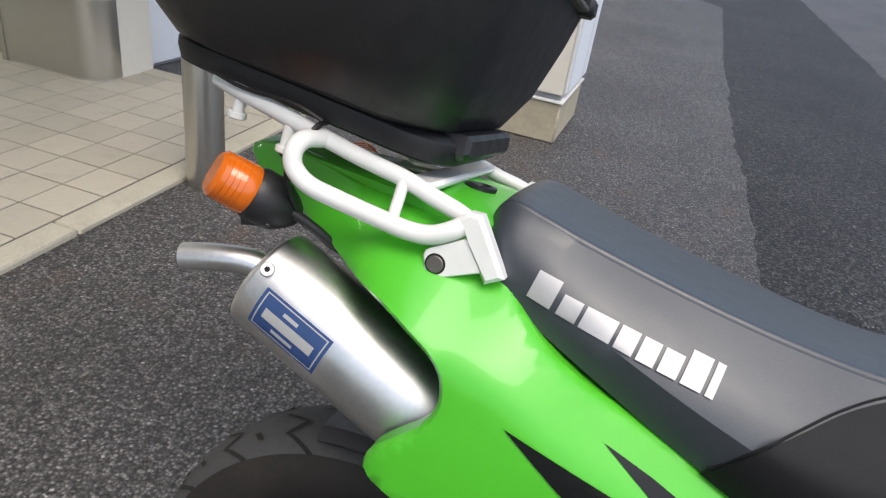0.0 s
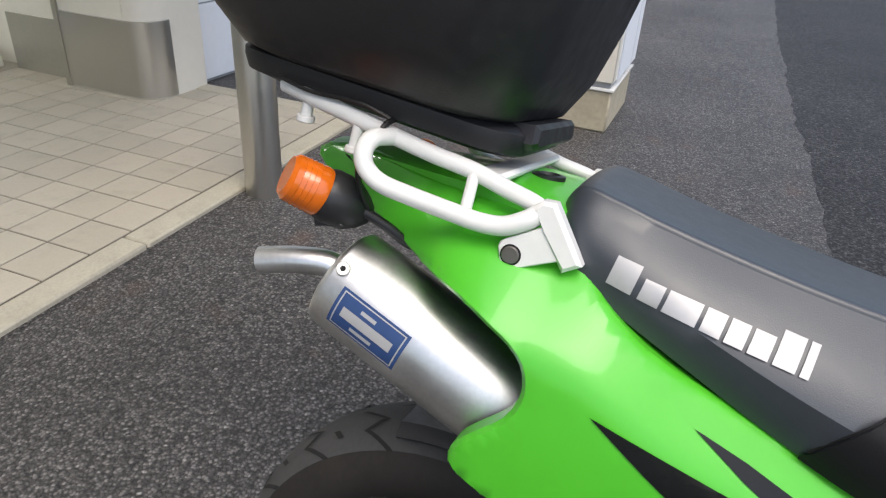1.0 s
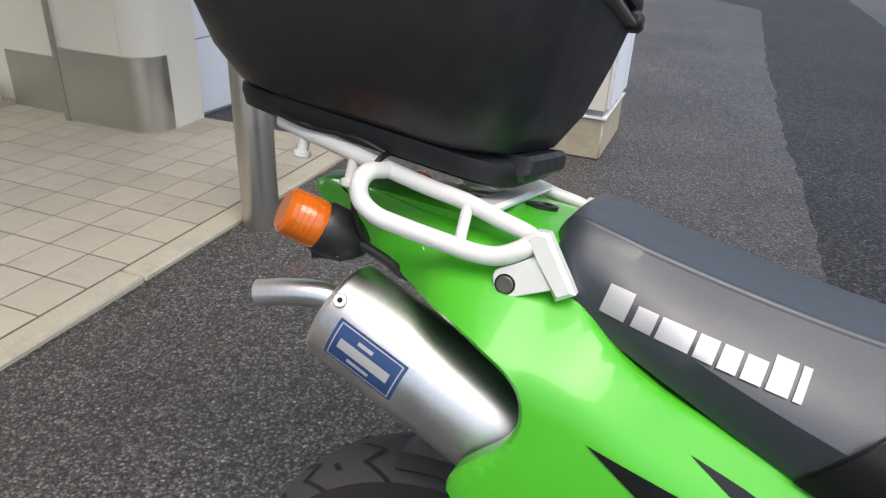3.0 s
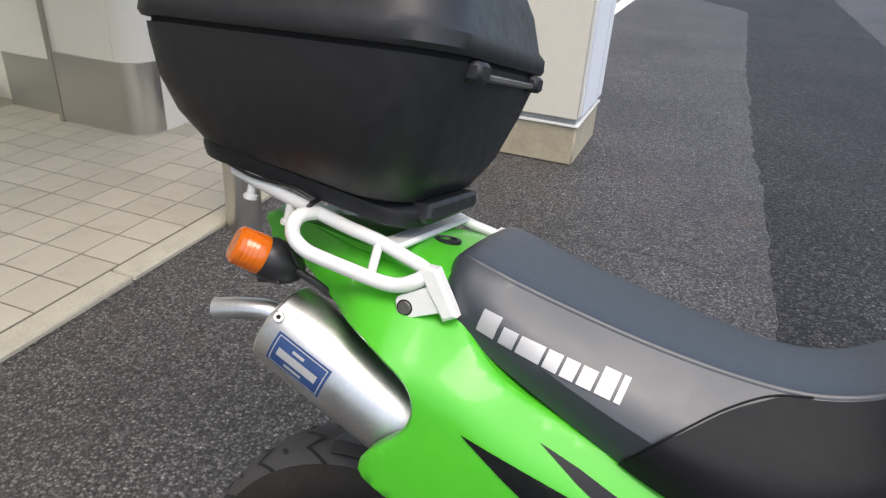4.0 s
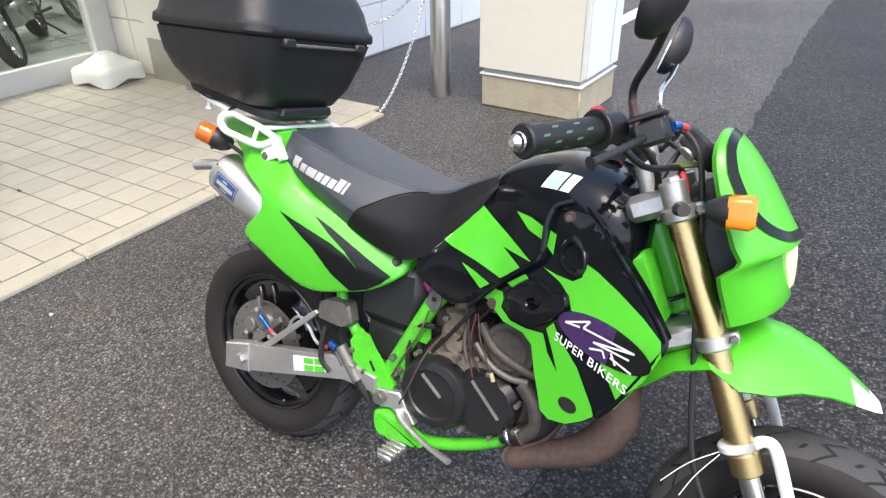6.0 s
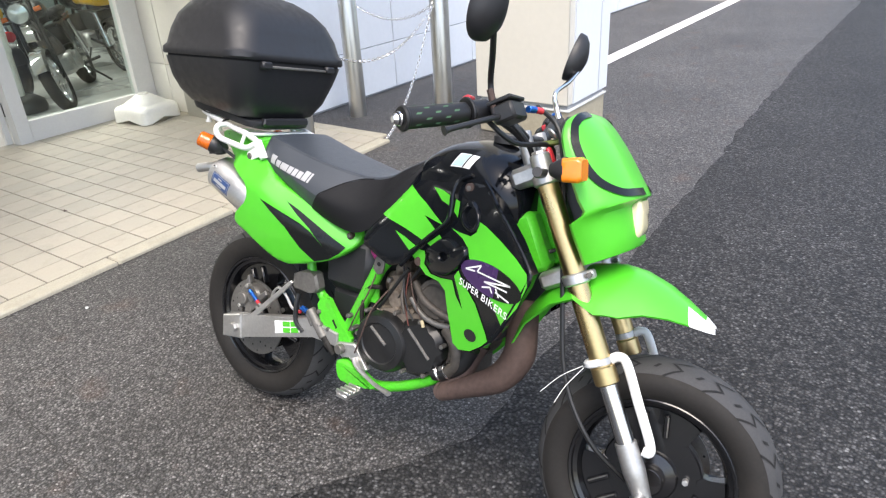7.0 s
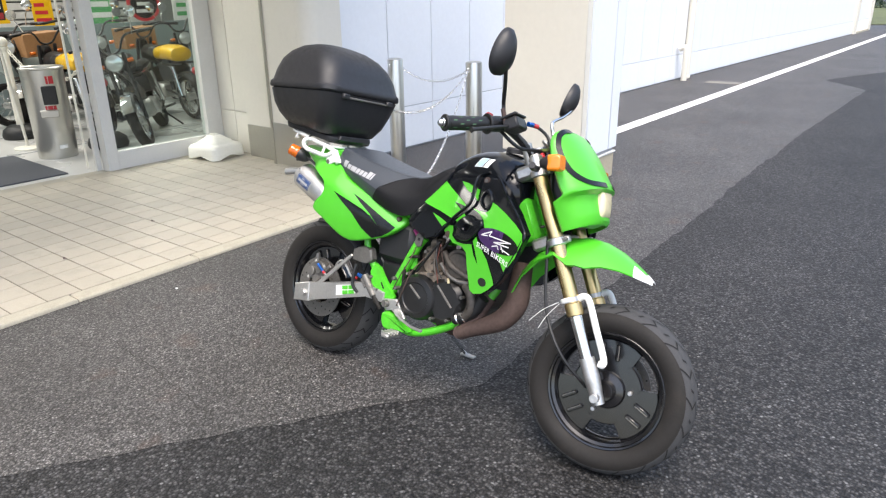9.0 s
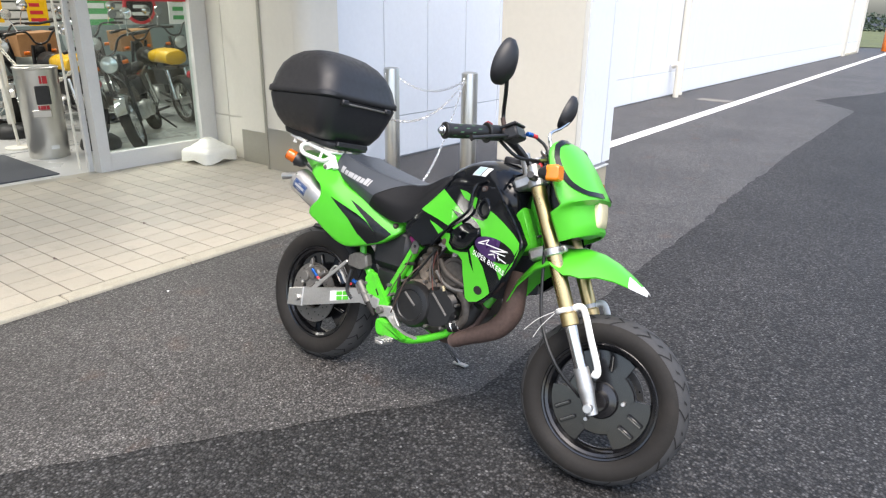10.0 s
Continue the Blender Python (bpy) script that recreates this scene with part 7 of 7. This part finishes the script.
    part("exhaust", tube(bmesh.new(), [(0.66, -0.07, 0.30), (0.72, -0.11, 0.20), (0.50, -0.13, 0.17), (0.20, -0.13, 0.22), (-0.18, -0.13, 0.27)], [0.016, 0.016, 0.018, 0.034, 0.036], 14), CHROME, ob, "chromed exhaust")
    part("side_cover", prism(bmesh.new(), smooth_outline([(0.14, 0.42), (0.36, 0.40), (0.40, 0.55), (0.16, 0.56)], 3), -0.10, 0.10, "y", 0.01), ENGINE_BLACK, ob)
    part("tail_lamp", rod(bmesh.new(), (-0.17, 0, 0.52), (-0.22, 0, 0.52), 0.04, 18), RED_PLASTIC, ob, "red tail lamp")
    part("stand", tube(bmesh.new(), [(0.42, 0.09, 0.22), (0.38, 0.17, 0.10), (0.36, 0.23, 0.008)], 0.009, 8), ENGINE_BLACK, ob)
    if board:
        bm = bmesh.new()
        box(bm, (0.86, -0.18, 0.715), (1.16, 0.18, 0.930), 0.006)
        part("carrier_box", bm, WOOD, ob, "brown wooden box on the front carrier")
        part("carrier", tube(bmesh.new(), [(0.80, 0, 0.66), (0.92, 0, 0.705), (1.14, 0, 0.705)], 0.014, 8), ENGINE_BLACK, ob)
    return ob


def heading(x, y, dx, dy, lean=0):
    return pose(x, y, 0, lean, 0, math.degrees(math.atan2(dy, dx)))


shop_bike(heading(-4.79, 2.20, -1, 0.02, -4), "small motorcycle with a yellow seat and brown front box")
shop_bike(heading(-4.97, 3.28, -1, 0.05, -4), "small motorcycle with a yellow seat parked behind the glass")
shop_bike(heading(-4.85, 2.84, 0.80, -0.60, 15), "black retro motorcycle with a round headlamp behind the glass", r=0.235, base=1.08, yellow=False, board=False, lamp_z=0.74)

# Bikes added as filler to darken the unclear clutter at the back.
for x, y, dx, dy in ((-6.55, 3.10, 1, -0.35), (-6.55, 4.00, 1, -0.25), (-6.6, 2.35, 1, -0.5)):
    shop_bike(heading(x, y, dx, dy, 5), "black motorcycle added as dark filler at the back of the shop", yellow=False, board=False, lamp_z=0.80)

# steel bin by the entrance
bin_ob = thing("litter_bin", pose(-4.28, 1.54, 0.004, 0, 0, -25), "tall stainless steel bin with small stickers by the entrance", "bin")
bm = revolve(bmesh.new(), [(0.0, 0.0), (0.148, 0.0), (0.150, 0.006), (0.158, 0.705), (0.165, 0.710), (0.166, 0.722), (0.160, 0.726), (0.150, 0.720), (0.148, 0.66), (0.0, 0.66)], seg=48, axis="z")
for v in bm.verts:
    if 0.1 < math.hypot(v.co.x, v.co.y) < 0.16:
        k = 1 + 0.006 * math.cos(24 * math.atan2(v.co.y, v.co.x))
        v.co.x, v.co.y = v.co.x * k, v.co.y * k
part("drum", bm, surface("bin_steel", (0.60, 0.585, 0.54), 0.3, 0.9, vary=0.02, grain=200, bump=0.0, rough_vary=0.01), bin_ob)


def bin_patch(a0, a1, z0, z1, lift, mt, lab):
    bm = bmesh.new()
    rows = [[bm.verts.new(((0.150 + 0.0108 * z + lift) * math.cos(radians(a)), (0.150 + 0.0108 * z + lift) * math.sin(radians(a)), z)) for z in (z0, z1)] for a in np.linspace(a0, a1, 7)]
    for p, q in zip(rows, rows[1:]):
        bm.faces.new((p[0], q[0], q[1], p[1]))
    part("sticker", bm, mt, bin_ob, lab)


bin_patch(8, 30, 0.60, 0.66, 0.001, SIGN_RED, "small red sticker")
bin_patch(-6, 24, 0.37, 0.43, 0.001, RED_PLASTIC, "dark red strip")
bin_patch(10, 34, 0.08, 0.11, 0.001, WHITE_FILM, "white strip")
bin_patch(-58, -40, 0.635, 0.66, 0.001, ALLOY, "pressed handle plate")
bm = bmesh.new()
box(bm, (0.150, -0.02, 0.44), (0.176, 0.085, 0.585), 0.006)
part("dispenser", bm, ENGINE_BLACK, bin_ob, "black box fixed to the bin")
bm = bmesh.new()
box(bm, (0.150, -0.06, 0.34), (0.186, 0.075, 0.400), 0.006)
part("ashtray", bm, STEEL, bin_ob, "steel ashtray")

# white plastic chain post
post = thing("chain_post", pose(-5.40, 1.70, 0.004), "white plastic chain post on a black base", "chain post")
bm = revolve(bmesh.new(), [(0.0, 0.0), (0.16, 0.0), (0.17, 0.03), (0.155, 0.08), (0.10, 0.12), (0.0, 0.125)], seg=32, axis="z")
part("base", bm, CABLE, post, "black rubber base")
bm = revolve(bmesh.new(), [(0.0, 0.11), (0.034, 0.11), (0.034, 0.44), (0.040, 0.45), (0.040, 0.47), (0.034, 0.48), (0.034, 0.80), (0.042, 0.81), (0.042, 0.83), (0.0, 0.83)], seg=24, axis="z")
part("tube", bm, PLASTIC_WHITE, post)
bm = bmesh.new()
bmesh.ops.create_uvsphere(bm, u_segments=20, v_segments=12, radius=0.047)
part("ball", bm, PLASTIC_WHITE, post, m=pose(0, 0, 0.87))
copy_thing(post, pose(-4.30, 1.98, 0.004))


def plastic_chain(a, b, sag, count, label):
    a, b = Vector(a), Vector(b)
    bm = bmesh.new()
    pts = [a.lerp(b, i / count) - Vector((0, 0, sag * 4 * (i / count) * (1 - i / count))) for i in range(count + 1)]
    for i, (p, q) in enumerate(zip(pts, pts[1:])):
        d = (q - p)
        ln = d.length
        d.normalize()
        sd = d.cross(Vector((0, 0, 1))).normalized()
        w = sd if i % 2 else d.cross(sd)
        tube(bm, [(p + q) / 2 + d * ln * 0.72 * math.cos(x) + w * 0.014 * math.sin(x) for x in (2 * math.pi * k / 8 for k in range(8))], 0.005, 6, 1, True, False)
    return tagged(part("chain", bm, PLASTIC_WHITE), label, "chain")


plastic_chain((-5.36, 1.72, 0.80), (-4.34, 1.97, 0.80), 0.26, 36, "white plastic chain sagging between two posts")

# sign on a pole behind the bin
sign = thing("price_sign", pose(-4.78, 1.50, 0.004), "small price sign on a thin white pole", "sign")
part("pole", rod(bmesh.new(), (0, 0, 0.0), (-0.05, -0.05, 1.22), 0.012, 12), PLASTIC_WHITE, sign)
part("foot", revolve(bmesh.new(), [(0.0, 0.0), (0.11, 0.0), (0.11, 0.015), (0.02, 0.025), (0.0, 0.03)], seg=28, axis="z"), PLASTIC_WHITE, sign)
bm = bmesh.new()
box(bm, (-0.036, -0.16, 1.07), (-0.026, 0.06, 1.42), 0.002)
board_part = part("board", bm, ENGINE_BLACK, sign, "black board")
for z0, z1, y0, y1, mt in ((1.08, 1.13, -0.15, 0.05, SIGN_RED), (1.16, 1.24, -0.13, -0.02, WHITE_FILM), (1.16, 1.24, 0.0, 0.04, WHITE_FILM), (1.27, 1.33, -0.13, 0.03, WHITE_FILM), (1.36, 1.40, -0.13, 0.03, YELLOW)):
    bm = bmesh.new()
    box(bm, (-0.027, y0, z0), (-0.024, y1, z1), 0.0)
    part("bar", bm, mt, board_part)

# scooter
sc = thing("scooter", heading(-6.15, 2.15, -0.15, 1, -6), "silver-mint scooter parked by the back of the shop", "scooter")
shop_wheel(sc, pose(-0.25, 0, 0.22), 0.22, 0.05)
shop_wheel(sc, pose(0.95, 0, 0.22), 0.22, 0.05)
bm = bmesh.new()
bridge(bm, [[(x, w * math.cos(a), z + h * math.sin(a)) for a in (2 * math.pi * k / 28 for k in range(28))] for x, z, w, h in ((-0.48, 0.80, 0.03, 0.03), (-0.40, 0.76, 0.12, 0.10), (-0.20, 0.70, 0.17, 0.19), (0.05, 0.66, 0.18, 0.24), (0.25, 0.55, 0.14, 0.22), (0.35, 0.45, 0.07, 0.10))])
part("rear_body", bm, MINT, sc, "rounded mint silver rear body")
bm = bmesh.new()
bridge(bm, [[(x + 0.10 * math.cos(a) ** 2, w * math.cos(a), z + 0.10 * math.sin(a)) for a in (2 * math.pi * k / 28 for k in range(28))] for x, z, w in ((0.66, 0.36, 0.12), (0.66, 0.55, 0.19), (0.62, 0.75, 0.20), (0.58, 0.90, 0.15), (0.56, 1.0, 0.08))])
part("front_shield", bm, MINT, sc, "mint silver front shield")
bm = bmesh.new()
box(bm, (-0.35, -0.14, 0.86), (0.20, 0.14, 0.93), 0.03)
part("seat", bm, BLACK_VINYL, sc, "black seat")
bm = bmesh.new()
box(bm, (0.2, -0.13, 0.26), (0.72, 0.13, 0.32), 0.02)
part("floorboard", bm, ABS, sc)
part("handlebar", tube(bmesh.new(), [(0.52, -0.32, 1.02), (0.56, -0.1, 1.03), (0.56, 0.1, 1.03), (0.52, 0.32, 1.02)], 0.014, 8), ABS, sc)

# low partition, boards and posters at the back
bm = bmesh.new()
box(bm, (-6.95, -1.5, 0.004), (-6.90, 5.5, 0.95), 0.004)
tagged(part("partition", bm, TEAL_PANEL), "low grey-green partition across the shop", "partition", kind="structure")
for y0, z0, w, h, mt, lab, bars_c in (
    (1.95, 1.00, 0.42, 0.60, YELLOW, "yellow and blue poster on the partition", SIGN_BLUE),
    (2.62, 0.96, 0.22, 0.30, YELLOW, "yellow notice on the partition", SIGN_RED),
    (3.20, 0.96, 0.40, 0.46, SIGN_GREEN, "green poster on the partition", WHITE_FILM),
    (4.35, 0.96, 0.44, 0.40, WHITE_FILM, "pale notice on the partition", SIGN_GREEN),
):
    po = thing("poster", pose(-6.915, y0, z0 - 0.012), lab, "poster")
    bm = bmesh.new()
    box(bm, (-0.006, 0, 0), (0.006, w, h), 0.001)
    part("sheet", bm, mt, po)
    for k in range(3):
        bm = bmesh.new()
        box(bm, (0.006, w * 0.12, h * (0.15 + 0.27 * k)), (0.0085, w * (0.88 - 0.13 * k), h * (0.28 + 0.27 * k)), 0.0)
        part("bar", bm, bars_c, po)
rs = thing("round_sign", pose(-6.92, 3.95, 0.95), "dark round sign with a red rim", "sign")
part("disc", rod(bmesh.new(), (0, 0, 0.22), (0.02, 0, 0.22), 0.21, 36), ENGINE_BLACK, rs)
part("rim", revolve(bmesh.new(), [(0.18, 0.0), (0.215, 0.0), (0.215, 0.03), (0.18, 0.03)], (0, 0, 0.22), 36, "x"), SIGN_RED, rs)
for k in range(3):
    bm = bmesh.new()
    box(bm, (0.02, -0.11 + 0.02 * k, 0.11 + 0.085 * k), (0.024, 0.11 - 0.03 * k, 0.15 + 0.085 * k), 0.0)
    part("bar", bm, WHITE_FILM, rs)
shut = thing("roller_shutter", pose(-9.48, 0, 0), "grey slatted shutter at the back of the shop", "shutter", kind="structure")
for k in range(26):
    bm = bmesh.new()
    box(bm, (0, -1.0, 0.12 * k + 0.01), (0.03, 5.5, 0.12 * k + 0.11), 0.01)
    part("slat", bm, SASH, shut)

# thin upright rail by the sliding door and joints of the shop floor
bm = bmesh.new()
box(bm, (-3.60, 1.452, 0.004), (-3.585, 1.466, 2.2), 0.002)
tagged(part("door_rail", bm, PLASTIC_WHITE), "thin white upright beside the sliding door", "rail", kind="structure")
for k in range(4):
    bm = bmesh.new()
    box(bm, (-6.6, 0.15 + 0.9 * k, 0.004), (-3.6, 0.156 + 0.9 * k, 0.0075), 0.0)
    tagged(part("floor_joint", bm, JOINT), "dark joint between the large floor slabs", "floor joint", kind="structure")
for k in range(3):
    bm = bmesh.new()
    box(bm, (-4.60 - 0.9 * k, -1.5, 0.004), (-4.594 - 0.9 * k, 4.5, 0.0078), 0.0)
    tagged(part("floor_joint", bm, JOINT), "dark joint between the large floor slabs", "floor joint", kind="structure")

# ---------------------------------------------------------------- ground marks
CRACK = surface("crack", (0.045, 0.043, 0.04), 0.95, bump=0.0)


def crack(pts, w, label):
    bm = bmesh.new()
    last = None
    fine = spline([(x, y, 0) for x, y in pts], 14)
    for i, p in enumerate(fine):
        o = Vector((0.5 * noise.noise((p.x * 30, p.y * 30, 1)) * 0.02, noise.noise((p.x * 40, p.y * 25, 5)) * 0.018, 0))
        k = w * (0.5 + abs(noise.noise((p.x * 60, p.y * 60, 9)) * 1.6))
        q = [bm.verts.new((p.x + o.x, p.y + o.y - k, 0.002)), bm.verts.new((p.x + o.x, p.y + o.y + k, 0.002))]
        if last:
            bm.faces.new((last[0], q[0], q[1], last[1]))
        last = q
    tagged(part("crack", bm, CRACK, smooth=False), label, "crack", kind="structure")


crack([(-0.77, 2.27), (-0.52, 2.33), (-0.28, 2.35), (0.01, 2.36), (0.22, 2.38), (0.44, 2.35)], 0.0022, "thin dark crack across the worn asphalt")
crack([(-0.71, 0.17), (-0.38, 0.16), (-0.06, 0.12), (0.13, 0.09)], 0.0018, "thin dark crack across the worn asphalt")
for x, y in ((-1.92, 1.04), (-1.71, 0.45)):
    bm = bmesh.new()
    bm.faces.new([bm.verts.new((x + 0.017 * math.cos(a) * (1 + 0.3 * math.sin(3 * a)), y + 0.008 * math.sin(a), 0.019 + 0.003 * math.cos(2 * a))) for a in (2 * math.pi * k / 12 for k in range(12))])
    tagged(part("dry_leaf", bm, RUST_PIPE), "small dry brown leaf lying on the porch tiles", "leaf")
bm = bmesh.new()
bmesh.ops.create_icosphere(bm, subdivisions=2, radius=0.0055)
for v in bm.verts:
    v.co = v.co * (1 + 0.2 * noise.noise(v.co * 200))
    v.co.z *= 0.7
tagged(part("pebble", bm, WHITE_FILM, m=pose(-0.95, 0.60, 0.0025)), "single white pebble on the asphalt", "pebble")

# ---------------------------------------------------------------- far end: verge, hedge
GRASS = surface("dry_grass", (0.10, 0.115, 0.045), 0.9, vary=0.35, grain=9, bump=0.5, depth=0.02)
LEAF = surface("hedge_leaf", (0.05, 0.075, 0.045), 0.7, vary=0.3, grain=3, bump=0.0)
bm = bmesh.new()
bmesh.ops.create_grid(bm, x_segments=40, y_segments=30, size=1.0)
for v in bm.verts:
    x, y = -22 + (v.co.x + 1) * 22, 28.5 + (v.co.y + 1) * 12
    v.co = Vector((x, y, 0.02 + 0.10 * ease((y - 30) / 16) + 0.12 * noise.noise((x * 0.6, y * 0.6, 0)) * ease((y - 29) / 3)))
tagged(part("verge", bm, GRASS), "rough grassy bank beyond the end of the wall", "verge", kind="structure")
rnd = random.Random(7)
verts, faces = [], []
for k in range(9000):
    x, q = rnd.uniform(-22, 20), rnd.random()
    top = 1.15 + 0.25 * noise.noise((x * 0.35, 0, 3)) + 0.2 * noise.noise((x * 1.3, 2, 3))
    y = 49 + rnd.uniform(-1.2, 1.2) * math.sqrt(max(0, 1 - q * q * 0.8))
    c = Vector((x, y, 0.1 + q * (top - 0.1)))
    a, b = Vector((rnd.uniform(-1, 1), rnd.uniform(-1, 1), rnd.uniform(-1, 1))).normalized(), Vector((rnd.uniform(-1, 1), rnd.uniform(-1, 1), rnd.uniform(-1, 1))).normalized()
    r = rnd.uniform(0.07, 0.17)
    i = len(verts)
    verts += [c - a * r, c - b * r * 0.6, c + a * r, c + b * r * 0.6]
    faces.append((i, i + 1, i + 2, i + 3))
me = bpy.data.meshes.new("hedge")
me.from_pydata(verts, [], faces)
me.materials.append(LEAF)
tagged(new("hedge", me), "dark green overgrown hedge in the distance", "hedge", kind="stuff")

# far door bay and the concrete patch by the downpipe
bay = thing("door_bay", pose(-2.04, 22.3, 0), "projecting cream door bay at the far end of the wall", "door bay", kind="structure")
for y, w, d in ((0.0, 0.30, 0.30), (2.35, 0.35, 0.30)):
    bm = bmesh.new()
    box(bm, (-0.02, y, 0), (d, y + w, 3.5), 0.006)
    part("pier", bm, WALL_CREAM, bay)
bm = bmesh.new()
box(bm, (-0.01, 0.31, 0.06), (0.10, 2.34, 2.2), 0.004)
part("door_leaf", bm, STEEL_DULL, bay, "dull metal door")
bm = bmesh.new()
box(bm, (-0.01, 0.31, 0.0), (0.32, 2.34, 0.055), 0.006)
part("door_step", bm, KERB, bay, "concrete step")
bm = bmesh.new()
box(bm, (-1.52, 9.22, -0.02), (-1.05, 9.46, 0.004), 0.002)
tagged(part("drain_patch", bm, surface("worn_concrete", (0.19, 0.18, 0.16), 0.85, vary=0.2, grain=90, bump=0.3)), "small pale concrete patch in the asphalt", "drain patch", kind="structure")

# ---------------------------------------------------------------- porch tiles
tile_mesh = None
for i in range(14):
    for j in range(20):
        x, y = TU - PITCH * (i + 0.5), TV + PITCH * (j + 0.5)
        if tile_mesh is None:
            bm = bmesh.new()
            h = PITCH / 2 - 0.0022
            box(bm, (-h, -h, -0.004), (h, h, 0.0), 0.0015)
            ob = part("tile", bm, TILE, porch, smooth=False)
            tile_mesh = ob.data
        else:
            ob = new("tile", tile_mesh)
            ob.parent = porch
        ob.location = (x, y, 0.0142 + 0.0006 * noise.noise((x * 7, y * 7, 0)))
cut_mesh = None
for i in range(14):
    if cut_mesh is None:
        bm = bmesh.new()
        h = PITCH / 2 - 0.0022
        box(bm, (-h, 0.0022, -0.004), (h, 0.122, 0.0), 0.0015)
        ob = part("tile", bm, TILE, porch, smooth=False)
        cut_mesh = ob.data
    else:
        ob = new("tile", cut_mesh)
        ob.parent = porch
    ob.location = (TU - PITCH * (i + 0.5), TV + PITCH * 20, 0.0142)
bm = bmesh.new()
for i in range(14):
    for j in range(12):
        x, y, h = TU - PITCH * (i + 0.5), TV - PITCH * (j + 0.5), PITCH / 2 - 0.0022
        z = 0.0142
        bm.faces.new([bm.verts.new((x + a * h, y + b * h, z)) for a, b in ((-1, -1), (1, -1), (1, 1), (-1, 1))])
tagged(part("far_tiles", bm, TILE, porch, smooth=False), kind="stuff")
